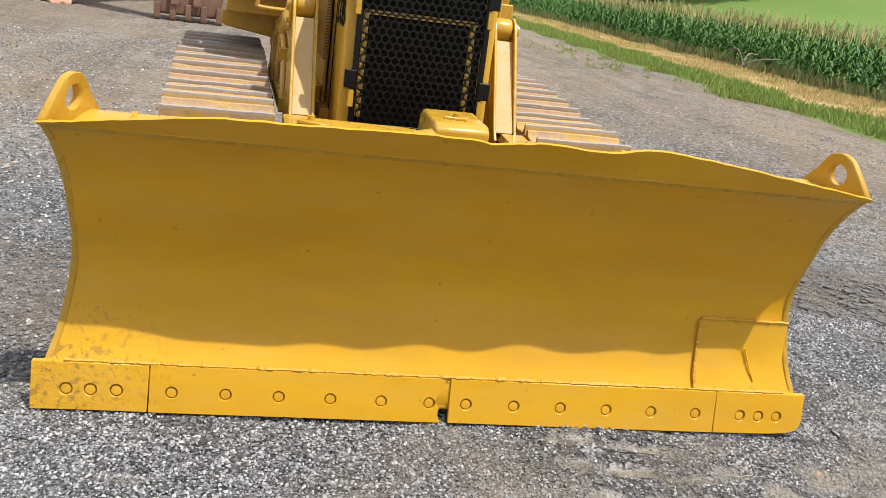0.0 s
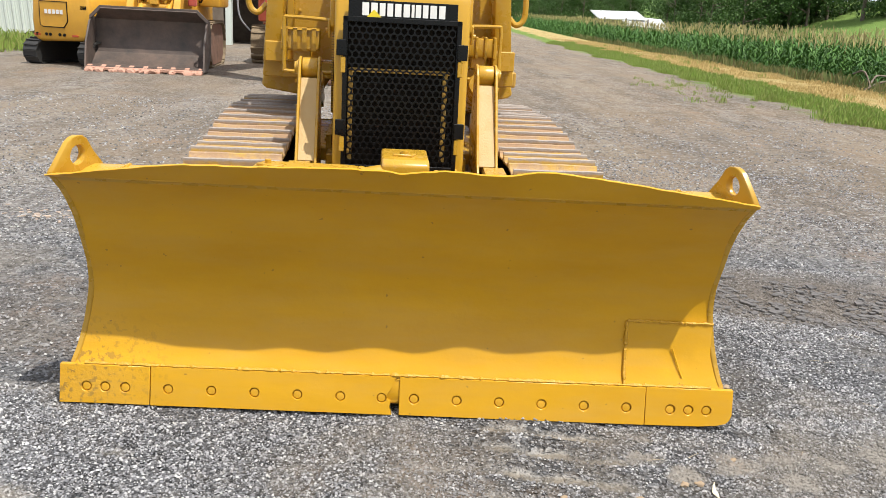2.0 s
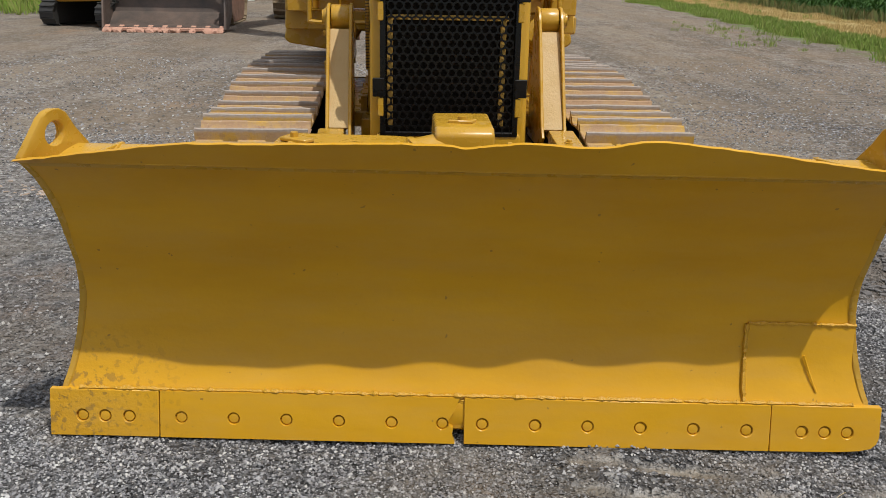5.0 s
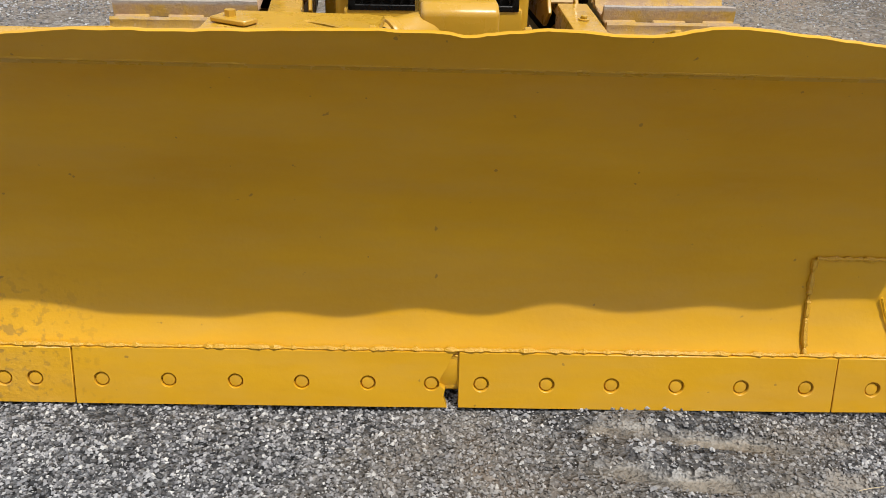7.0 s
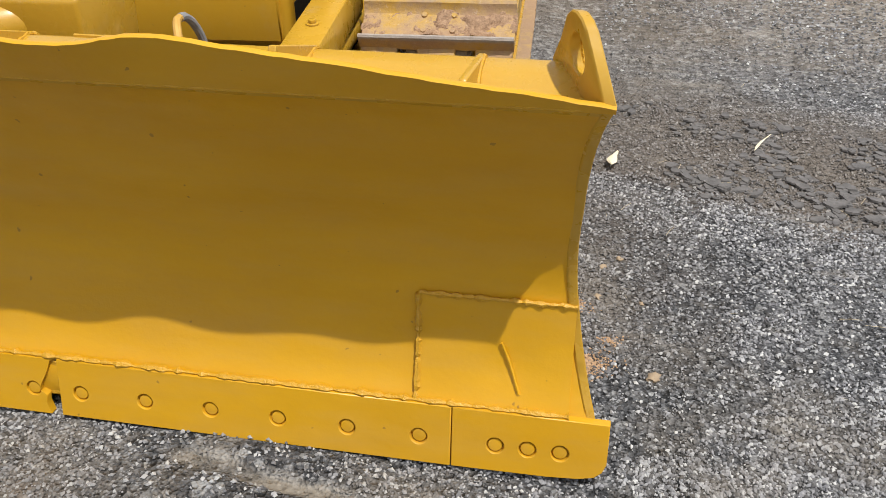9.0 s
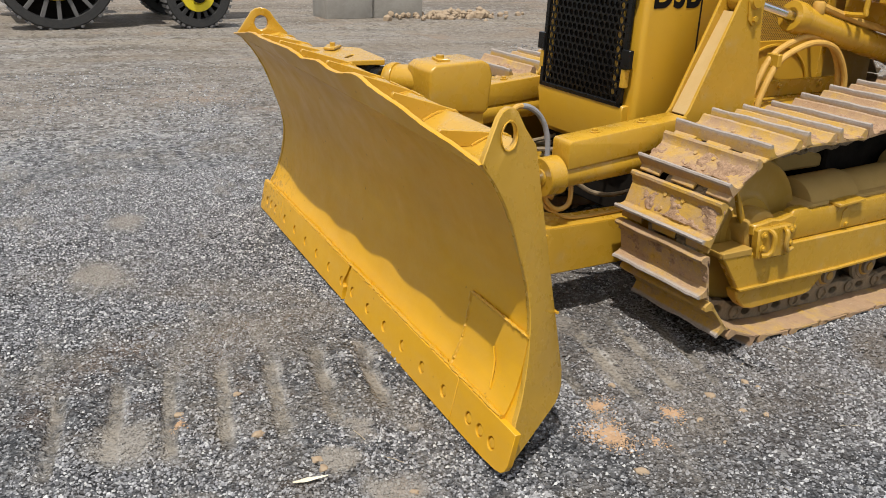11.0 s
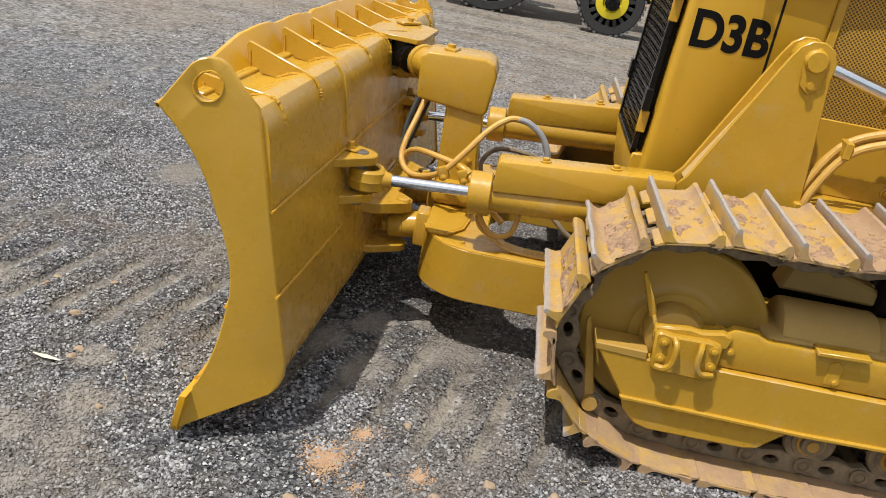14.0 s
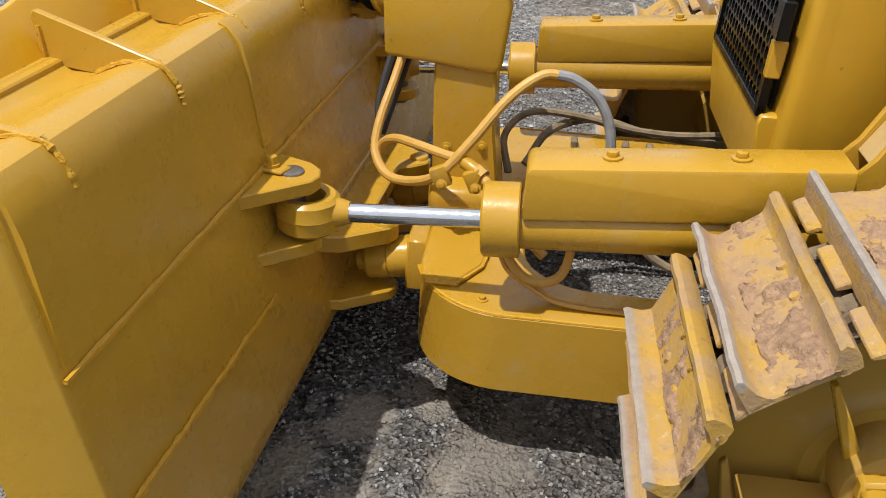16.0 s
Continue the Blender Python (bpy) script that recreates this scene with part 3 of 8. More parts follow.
    gravel = m.mix(m.math("MULTIPLY", out_y, m.step(ruts, 0.57, 0.65, 0.0, 0.55)), gravel, (0.36, 0.29, 0.22))
    # tread marks of tyres running along the yard
    lane = m.math("ABSOLUTE", m.math("SINE", m.math("ADD", m.math("MULTIPLY", y, 18.0), m.math("MULTIPLY", m.noise(1.5, 3, 0.5), 6.0))))
    lanes = m.math("MULTIPLY", m.math("MULTIPLY", out_y, m.step(m.noise(0.7, 5, 0.6, m.stretch((1.6, 0.12, 1))), 0.52, 0.6)), m.step(lane, 0.35, 0.75))
    gravel = m.mix(m.math("MULTIPLY", lanes, 0.5), gravel, (0.29, 0.255, 0.21))
    gravel = m.mix(m.math("MULTIPLY", m.step(m.noise(0.55, 6, 0.7), 0.57, 0.68), m.step(out_y, 0.0, 1.0, 0.35, 0.75)), gravel, m.mix(m.noise(20, 6, 0.75), (0.2, 0.125, 0.08), (0.42, 0.29, 0.19)))
    # clay worked into the far yard
    clay = m.step(m.noise(0.4, 6, 0.7, m.stretch((1.0, 0.5, 1), (8, 1, 0))), 0.42, 0.62, 0.12, 0.62)
    gravel = m.mix(m.math("MULTIPLY", out_y, clay), gravel, m.mix(m.noise(18, 7, 0.8), (0.13, 0.095, 0.062), (0.4, 0.31, 0.215)))
    # pale fines pressed into the grouser prints
    ph, lip_ph, win = print_marks(m)
    marks = m.math("MULTIPLY", m.step(ph, 0.4, 0.85), win)
    gravel = m.mix(m.math("MULTIPLY", marks, 0.8), gravel, m.mix(m.noise(60, 4, 0.7), (0.17, 0.15, 0.122), (0.33, 0.292, 0.24)))
    gravel = m.mix(m.math("MULTIPLY", m.math("MULTIPLY", m.step(lip_ph, 0.8, 0.97), m.math("MULTIPLY", win, m.step(m.noise(7, 5, 0.7), 0.42, 0.6))), 0.55), gravel, (0.46, 0.44, 0.41))
    grass = m.mix(m.noise(1.3, 6, 0.7), (0.085, 0.16, 0.022), (0.19, 0.26, 0.05))
    hay = m.mix(m.step(m.noise(2.2, 8, 0.78, m.stretch((1.6, 0.3, 1))), 0.4, 0.6), (0.5, 0.35, 0.15), (0.29, 0.25, 0.085))
    hay = m.mix(m.step(m.noise(6, 6, 0.8, m.stretch((2.4, 0.5, 1))), 0.55, 0.66, 0.0, 0.8), hay, (0.6, 0.47, 0.25))
    hay = m.mix(m.step(m.noise(4, 6, 0.8, m.stretch((2.0, 0.4, 1), (5, 3, 0))), 0.52, 0.64, 0.0, 0.55), hay, (0.27, 0.16, 0.07))
    field = m.mix(m.noise(0.12, 6, 0.6), (0.09, 0.17, 0.03), (0.17, 0.24, 0.06))
    ragged = m.math("ADD", xs, m.math("MULTIPLY", m.math("SUBTRACT", m.noise(1.6, 6, 0.75), 0.5), 2.0))
    c = m.mix(m.step(ragged, 7.6, 8.1), gravel, grass)
    c = m.mix(m.step(ragged, 9.1, 9.5), c, hay)
    c = m.mix(m.step(xs, 12.2, 12.9), c, grass)
    c = m.mix(m.step(xs, 24, 30), c, field)
    # rough grass left of the yard, far off
    c = m.mix(m.step(m.math("ADD", x, m.math("MULTIPLY", wob, 2)), -24, -26), c, field)
    c = m.mix(m.step(m.math("ADD", y, wob), -30, -34), c, field)
    m.color(c)
    m.bump(m.noise(7, 6, 0.7), 0.03, 0.35)
    m.bump(m.noise(34, 6, 0.75), 0.012, 0.6)
    loose = m.math("SUBTRACT", 1.0, m.math("MULTIPLY", m.math("MAXIMUM", marks, pressed), 0.6))
    m.bump(m.math("MULTIPLY", m.voronoi(88), loose), 0.014, 1.0)
    m.bump(m.math("MULTIPLY", m.voronoi(41), loose), 0.014, 0.7)
    return m.mat


M_GROUND = ground_mat()
gm.materials.append(M_GROUND)
tagged(new("ground", gm), "grey crushed stone yard with dusty tyre marks and verge", "ground", kind="structure")


# ---- the bulldozer ----
YAW = 3.7
dozer = thing("bulldozer", "yellow crawler bulldozer with angled front blade, freshly painted", "bulldozer", pose(0, 0, 0, 0, 0, YAW))
TO_BLADE = pose(0, 0, 0, 0, 0, -YAW)


def cut_points(pts, n=6):
    return [(p.x, p.y) for p in smooth_line([(a, b, 0) for a, b in pts], n)]


# blade: (y, z) outline of the hollow front, from the cutting edge to the top
FRONT = cut_points([(0.030, 0.125), (0.070, 0.205), (0.096, 0.300), (0.108, 0.390), (0.110, 0.460), (0.096, 0.550), (0.062, 0.650), (0.022, 0.755), (-0.034, 0.854), (-0.096, 0.930)])
BACK = [(-0.08, 0.932), (-0.045, 0.912), (0.0, 0.912), (0.045, 0.932), (0.082, 0.942), (0.113, 0.934), (0.136, 0.905), (0.148, 0.86), (0.185, 0.63), (0.258, 0.24), (0.256, 0.19), (0.23, 0.145), (0.03, 0.035), (0.02, 0.07)]


def end_x(y, z):
    """Where the toed-in end plates stand."""
    return 1.338 - 0.107 * z - 0.46 * y


def moldboard():
    bm = B()
    outline = FRONT + BACK
    n = 64
    rings = []
    for i in range(n + 1):
        ring = []
        for k, (y, z) in enumerate(outline):
            x = (-1 + 2 * i / n) * (end_x(y, z) - 0.018)
            dent = 0.0
            if k < len(FRONT):
                dent = 0.007 * noise.noise((x * 2.2, z * 3, 0)) + 0.004 * noise.noise((x * 6, z * 6, 3))
                dent += 0.012 * math.exp(-((x - 1.02) / 0.05) ** 2 - ((z - 0.26) / 0.06) ** 2)
            elif 0.13 < y < 0.27 and z > 0.25:
                dent = 0.004 * noise.noise((x * 2.5, z * 3, 9))
            ring.append(bm.verts.new((x, y + dent, z)))
        rings.append(ring)
    m = len(outline)
    for a, b in zip(rings, rings[1:]):
        for k in range(m):
            bm.faces.new((a[k], b[k], b[(k + 1) % m], a[(k + 1) % m]))
    bm.faces.new(rings[0])
    bm.faces.new(rings[-1][::-1])
    bmesh.ops.recalc_face_normals(bm, faces=list(bm.faces))
    for q in bm.faces:
        c = q.calc_center_median()
        if c.y > 0.1 and q.normal.y > 0.2 or c.z > 0.905:
            q.material_index = 1
    return bm


blade = part("blade", moldboard(), (M_BLADE, M_BLADE_BACK), dozer, "yellow painted steel blade, hollow-curved, scratched at one corner", m=TO_BLADE)


def face_y(z):
    for (y0, z0), (y1, z1) in zip(FRONT, FRONT[1:]):
        if z0 <= z <= z1:
            return y0 + (y1 - y0) * (z - z0) / (z1 - z0)
    return FRONT[0][0]


# the plate welded on top of the blade, with a torn wavy edge
GUARD = cut_points([(-1.282, 0.93), (-1.085, 0.957), (-0.815, 0.992), (-0.58, 1.0), (-0.32, 1.008), (-0.09, 1.008), (0.0, 1.002), (0.133, 1.016), (0.337, 1.009), (0.5, 1.027), (0.72, 1.009), (0.91, 0.984), (1.11, 0.958), (1.282, 0.932)], 8)


# shadow-line heights on the blade face; the plate's lean is shaped to cast them
SHADE_LINE = cut_points([(-1.3, 0.285), (-0.9, 0.282), (-0.777, 0.268), (-0.627, 0.226), (-0.384, 0.215), (-0.211, 0.245), (-0.053, 0.225), (0.123, 0.263), (0.309, 0.242), (0.487, 0.308), (0.672, 0.266), (0.867, 0.293), (1.007, 0.286), (1.13, 0.325), (1.3, 0.335)], 6)


def guard():
    bm = B()
    rows = []
    for x, z in GUARD:
        z += 0.0035 * noise.noise((x * 17, 0, 0)) + 0.002 * noise.noise((x * 45, 1, 0))
        shade_z = 0.0
        for (xa, wa), (xb, wb) in zip(SHADE_LINE, SHADE_LINE[1:]):
            if xa <= x <= xb:
                shade_z = wa + (wb - wa) * (x - xa) / (xb - xa)
        yl, yt = -0.096, 0.08 - (z - shade_z) / 3.27
        rows.append([bm.verts.new(v) for v in ((x, yl - 0.004, 0.92), (x, yt - 0.004, z - 0.003), (x, yt + 0.001, z), (x, yt + 0.01, z), (x, yt + 0.014, z - 0.004), (x, yl + 0.012, 0.92))])
    for a, b in zip(rows, rows[1:]):
        for k in range(5):
            bm.faces.new((a[k], b[k], b[k + 1], a[k + 1]))
    bmesh.ops.recalc_face_normals(bm, faces=list(bm.faces))
    return bm


part("top_plate", guard(), M_BLADE, blade, "wavy worn steel strip welded along the top")
bm = B()
tube(bm, [(-1.25 + 0.02 * i, -0.1 + 0.001 * noise.noise((i * 0.7, 0, 0)), 0.924 + 0.002 * noise.noise((i * 0.3, 3, 0))) for i in range(126)], 0.0032, 6, wob=0.25, curve=False)
part("weld", bm, M_WELD, blade)

# side plates with lifting eyes
SIDE = [(-0.1, 0.932), (-0.068, 0.985), (-0.038, 1.036), (-0.02, 1.051), (0.0, 1.057), (0.022, 1.054), (0.042, 1.041), (0.076, 0.991), (0.121, 0.940), (0.187, 0.62), (0.266, 0.235), (0.268, 0.19), (0.258, 0.16), (0.238, 0.138), (0.02, 0.035), (0.012, 0.05), (0.038, 0.13)]
SIDE += [(y - 0.004, z) for y, z in FRONT[3:-1]]
hole = [(0.006 + 0.031 * math.cos(a), 0.985 + 0.036 * math.sin(a)) for a in [2 * math.pi * i / 18 for i in range(18)]]


def onto_end(bm, s, back=0.0):
    for v in bm.verts:
        v.co.x = s * (end_x(v.co.y, v.co.z) - back + v.co.x)
    if s < 0:
        bmesh.ops.reverse_faces(bm, faces=list(bm.faces))
    return bm


for s in (1, -1):
    bm = B()
    prism(bm, SIDE, -0.022, 0.0, "x", 0.003, holes=[hole])
    for v in bm.verts:
        v.co.y += 0.0015 * noise.noise((v.co.y * 40, v.co.z * 40, s))
    p = part("side_plate", onto_end(bm, s), M_BLADE_BACK, blade, "flame-cut end plate with a round lifting eye")
    bm = B()
    tube(bm, [(0.001, 0.006 + 0.033 * math.cos(a), 0.985 + 0.038 * math.sin(a)) for a in [2 * math.pi * i / 20 for i in range(21)]], 0.003, 6, wob=0.35, curve=False)
    part("weld", onto_end(bm, s), M_WELD, p)

# cutting edge: two end bits and two long pieces, one of them broken


def edge_piece(x0, x1, xs, bite=False):
    """A bar of the cutting edge with a recess for each bolt."""
    bm = B()
    if bite:
        poly = [(x0, 0.0), (x1 - 0.024, 0.0), (x1 - 0.034, 0.03), (x1 - 0.03, 0.05), (x1 - 0.046, 0.062), (x1 - 0.043, 0.08), (x1 - 0.026, 0.11), (x1 - 0.01, 0.15), (x0, 0.15)]
    elif x1 > 1.3:
        poly = [(x0, 0.0), (x1 - 0.13, 0.002), (x1 - 0.06, 0.007), (x1 - 0.025, 0.015), (x1 - 0.008, 0.03), (x1, 0.05), (x1, 0.15), (x0, 0.15)]
    else:
        poly = [(x0, 0.0), ((x0 + x1) / 2, 0.0), (x1, 0.0), (x1, 0.15), ((x0 + x1) / 2, 0.15), (x0, 0.15)]
    rings = [[(x + 0.0202 * math.cos(k * math.pi / 10), 0.066 + 0.0202 * math.sin(k * math.pi / 10)) for k in range(20)] for x in xs]
    prism(bm, poly, 0.0, 0.02, "y", 0.0016, holes=rings)
    for v in bm.verts:
        v.co.y += -0.004 + 0.2 * v.co.z + 0.0015 * noise.noise((v.co.x * 3, v.co.z * 9, 2))
        if v.co.z < 0.01:
            v.co.z += 0.004 * noise.noise((v.co.x * 3.1, 0, 8))
    return bm


def plow_bolt():
    bm = B()
    lathe(bm, [(0.0214, -0.015), (0.0214, -0.0125), (0.0172, -0.012), (0.0166, -0.0062), (0.015, -0.004), (0.006, -0.0032)], (0, 0, 0), (0, 0, 1), 22)
    return mesh_of("bolt", bm, M_BLADE)


PLOW = plow_bolt()
nrm = Vector((0, -1, 0.2)).normalized()
turn = nrm.to_track_quat("Z", "Y").to_matrix().to_4x4()
for x0, x1, xs, lab in (
    (-1.335, -0.985, (-1.231, -1.158, -1.08), "rust-pitted painted end bit"),
    (-0.98, -0.005, (-0.912, -0.743, -0.573, -0.404, -0.234, -0.07), "painted cutting edge with a broken corner"),
    (0.0, 0.982, (0.058, 0.228, 0.397, 0.567, 0.737, 0.908), ""),
    (0.985, 1.335, (1.085, 1.158, 1.231), ""),
):
    e = part("cutting_edge", edge_piece(x0, x1, xs, bite=x1 == -0.005), M_BLADE, blade, lab)
    for x in xs:
        part("bolt", PLOW, None, e, m=Matrix.Translation((x + 0.0006 * random.uniform(-1, 1), -0.004 + 0.2 * 0.066 + 0.0015 * noise.noise((x * 3, 0.594, 2)), 0.066)) @ turn @ pose(0, 0, 0, random.uniform(-3, 3), random.uniform(-3, 3), random.uniform(0, 360)))
bm = B()
prism(bm, [(0.024, 0.04), (0.034, 0.14), (0.06, 0.14), (0.05, 0.04)], -0.07, 0.012, "x", 0.003)
for v in bm.verts:
    v.co.y += 0.006 * noise.noise(v.co * 60)
part("backing_plate", bm, M_WELD, blade, "lumpy weld behind the broken corner")
bm = B()
tube(bm, [(-1.24 + 0.012 * i, 0.0345 + 0.003 * noise.noise((i * 0.9, 0, 0)), 0.1535 + 0.003 * noise.noise((i * 0.5, 3, 0))) for i in range(208)], 0.0072, 6, wob=0.6, curve=False)
part("weld", bm, M_WELD, blade)

# repair plate on the face
bm = B()
zz = [0.152 + 0.247 * i / 8 for i in range(9)]
rows = [[bm.verts.new((0.9 + 0.342 * j / 8, face_y(z) + (-0.007 if 0 < i < 8 or 1 else 0) + 0.012 * math.exp(-((0.9 + 0.342 * j / 8 - 1.1) / 0.035) ** 2 - ((z - 0.24) / 0.05) ** 2), z)) for j in range(9)] for i, z in enumerate(zz)]
for a, b in zip(rows, rows[1:]):
    for j in range(8):
        bm.faces.new((a[j], a[j + 1], b[j + 1], b[j]))
r = bmesh.ops.extrude_face_region(bm, geom=list(bm.faces))
bmesh.ops.translate(bm, vec=(0, 0.012, 0), verts=[v for v in r["geom"] if isinstance(v, bmesh.types.BMVert)])
bmesh.ops.recalc_face_normals(bm, faces=list(bm.faces))
part("repair_plate", bm, M_BLADE, blade, "square repair plate with a dent")
bm = B()
line = [(0.897 + 0.003 * noise.noise((k * 0.9, 1, 0)), face_y(z) - 0.006, z) for k, z in enumerate([0.152 + 0.247 * i / 30 for i in range(31)])]
tube(bm, line, 0.0062, 6, wob=0.55, curve=False)
tube(bm, [(0.9 + 0.345 * j / 40, face_y(0.4) - 0.007, 0.401 + 0.003 * noise.noise((j * 0.6, 0, 0))) for j in range(41)], 0.0062, 6, wob=0.4, curve=False)
part("weld", bm, M_WELD, blade)
bm = B()
tube(bm, [(1.085, face_y(0.3) - 0.012, 0.3), (1.105, face_y(0.25) - 0.006, 0.25), (1.13, face_y(0.18) - 0.005, 0.185)], 0.003, 6, wob=0.3)
part("scar", bm, M_BLADE, blade)

# triangular ribs behind the top plate
RIB = [(-0.09, 0.92), (-0.105, 0.985), (-0.098, 0.997), (0.11, 0.942), (0.085, 0.938), (0.0, 0.91)]
for x in (1.03, 0.705, 0.4, 0.1, -0.21, -0.51, -0.8, -1.06):
    top = 1.0
    for (xa, za), (xb, zb) in zip(GUARD, GUARD[1:]):
        if xa <= x <= xb:
            top = za
    bm = B()
    prism(bm, [(y, z if z < 0.98 else z + top - 1.002) for y, z in RIB], x - 0.007, x + 0.007, "x", 0.002)
    p = part("rib", bm, M_BLADE_BACK, blade)
    bm = B()
    tube(bm, [(x + 0.008, 0.0, 0.914), (x + 0.008, 0.05, 0.936), (x + 0.006, 0.108, 0.938), (x + 0.004, 0.136, 0.907), (x + 0.003, 0.145, 0.875)], 0.005, 6, wob=0.4)
    part("weld", bm, M_WELD, p)
    bm = B()
    tube(bm, [(x + 0.009, -0.088, 0.925), (x + 0.008, -0.093, top - 0.03)], 0.005, 6, n=6, wob=0.4)
    part("weld", bm, M_WELD, p)
bm = B()
box(bm, (-1.1, -0.084, 0.912), (1.1, -0.06, 0.93), 0.003)
part("shelf_bar", bm, M_BLADE_BACK, blade)

# beads and a patch on the back sheet


def back_y(z):
    pts = [(0.148, 0.86), (0.185, 0.63), (0.258, 0.24)]
    for (y0, z0), (y1, z1) in zip(pts, pts[1:]):
        if z1 <= z <= z0:
            return y0 + (y1 - y0) * (z0 - z) / (z0 - z1)
    return 0.148


for z, xa, xb in ((0.66, -1.17, 1.18), (0.425, 0.56, 1.2)):
    bm = B()
    tube(bm, [(xa + (xb - xa) * i / 60, back_y(z) + 0.002, z + 0.012 * (i / 60) ** 2 + 0.003 * noise.noise((i * 0.4, z, 0))) for i in range(61)], 0.006, 6, wob=0.3, curve=False)
    part("weld", bm, M_WELD, blade)
bm = B()
prism(bm, [(0.1, 0.945), (0.12, 0.936), (0.143, 0.907), (0.155, 0.86), (0.181, 0.70), (0.17, 0.70), (0.135, 0.87), (0.1, 0.92)], 0.2, 0.46, "x", 0.003)
part("patch_plate", bm, M_BLADE_BACK, blade)

# centre bracket and clevises for the cylinders
for s in (1, -1):
    for z, bend in ((0.648, 1), (0.515, -1)):
        bm = B()
        x = s * 0.475
        prism(bm, [(x - 0.085, 0.175), (x - 0.055, 0.262), (x - 0.03, 0.288), (x + 0.0, 0.296), (x + 0.03, 0.288), (x + 0.055, 0.262), (x + 0.14, 0.175)] if s > 0 else [(x - 0.14, 0.175), (x - 0.055, 0.262), (x - 0.03, 0.288), (x + 0.0, 0.296), (x + 0.03, 0.288), (x + 0.055, 0.262), (x + 0.085, 0.175)], z - 0.015, z + 0.015, "z", 0.0025)
        part("clevis_plate", bm, M_PAINT, blade)
    bm = B()
    cyl(bm, (s * 0.475, 0.238, 0.48), (s * 0.475, 0.238, 0.668), 0.025, 20, bev=0.002)
    part("pin", bm, M_STEEL, blade)
    bm = B()
    prism(bm, [(s * 0.462, 0.186), (s * 0.496, 0.18), (s * 0.502, 0.226), (s * 0.468, 0.236)], 0.6645, 0.673, "z", 0.003)
    cyl(bm, (s * 0.478, 0.199, 0.67), (s * 0.478, 0.199, 0.679), 0.016, 16)
    cyl(bm, (s * 0.478, 0.199, 0.675), (s * 0.478, 0.199, 0.694), 0.0115, 6)
    part("pin_keeper", bm, M_PAINT, blade)
lobe = [(0.315, 0.19), (0.295, 0.282), (0.262, 0.325), (0.222, 0.378), (0.197, 0.393), (0.168, 0.39), (0.135, 0.355), (0.11, 0.32)]
for z, thick in ((0.405, 0.022), (0.24, 0.015)):
    bm = B()
    prism(bm, lobe + [(-x, y) for x, y in lobe[::-1]], z - thick, z + thick, "z", 0.004)
    part("ball_bracket", bm, M_PAINT, blade)
for s in (1, -1):
    bm = B()
    cyl(bm, (s * 0.197, 0.36, 0.42), (s * 0.197, 0.36, 0.436), 0.03, 20, 0.024, bev=0.003)
    part("pin_head", bm, M_PAINT, blade)
bm = B()
prism(bm, [(-0.2, 0.45), (0.2, 0.45), (0.2, 0.14), (-0.2, 0.14)], 0.21, 0.235, "y", 0.004)
part("back_plate", bm, M_PAINT, blade)
# horn plate for the tilt ram on the left half of the blade
bm = B()
prism(bm, [(-0.60, 0.03), (-0.22, 0.02), (-0.2, 0.245), (-0.24, 0.262), (-0.55, 0.268), (-0.6, 0.2)], 0.93, 0.95, "z", 0.003, holes=[[(-0.33 + 0.045 * math.cos(a) - 0.01 * math.sin(a), 0.14 + 0.02 * math.sin(a) - 0.03 * math.cos(a)) for a in [2 * math.pi * i / 14 for i in range(14)]]])
horn = part("horn_plate", bm, M_PAINT, blade)
bm = B()
prism(bm, [(-0.58, 0.03), (-0.24, 0.03), (-0.24, 0.25), (-0.56, 0.25)], 0.79, 0.81, "z", 0.003)
part("horn_plate", bm, M_PAINT, blade)
bm = B()
cyl(bm, (-0.27, 0.19, 0.78), (-0.27, 0.19, 0.928), 0.03)
part("pin", bm, M_PAINT, horn)
bm = B()
prism(bm, [(-0.585, 0.13), (-0.5, 0.085), (-0.475, 0.125), (-0.56, 0.19)], 0.952, 0.964, "z", 0.003)
cyl(bm, (-0.54, 0.14, 0.96), (-0.54, 0.14, 0.978), 0.013, 6)
part("pin_keeper", bm, M_PAINT, horn)
bm = B()
cyl(bm, (-0.27, 0.19, 0.87), (-0.2, 0.24, 0.87), 0.055, 20)
cyl(bm, (-0.27, 0.19, 0.83), (-0.27, 0.19, 0.93), 0.06, 20)
part("ram_eye", bm, M_BLACK, blade)

# ---- tilt ram, tower, C-frame ----
bm = B()
cyl(bm, (-0.2, 0.28, 0.87), (-0.02, 0.4, 0.885), 0.062, 28, bev=0.006)
cyl(bm, (-0.185, 0.29, 0.871), (-0.16, 0.306, 0.873), 0.07, 28, bev=0.006)
part("tilt_ram", bm, M_PAINT, dozer)
bm = B()
prism(bm, [(0.312, 0.948), (0.318, 0.79), (0.57, 0.765), (0.587, 0.78), (0.6, 0.92), (0.585, 0.962), (0.55, 0.978), (0.34, 0.968)], -0.094, 0.1, "x", 0.012, seg=3)
tower_box = part("tower_box", bm, M_PAINT, dozer, "rounded box guard on the blade tower")
bm = B()
prism(bm, [(-0.05, 0.40), (0.03, 0.385), (0.05, 0.43), (-0.03, 0.445)], 0.969, 0.981, "z", 0.003)
cyl(bm, (0.0, 0.41, 0.978), (0.0, 0.41, 0.992), 0.016, 16)
part("pin_keeper", bm, M_PAINT, tower_box)
bm = B()
prism(bm, [(0.432, 0.80), (0.572, 0.80), (0.582, 0.62), (0.605, 0.45), (0.61, 0.40), (0.44, 0.40), (0.436, 0.6)], -0.078, 0.086, "x", 0.006)
tower = part("tower", bm, M_PAINT, dozer, "upright box post carrying the blade")
bm = B()
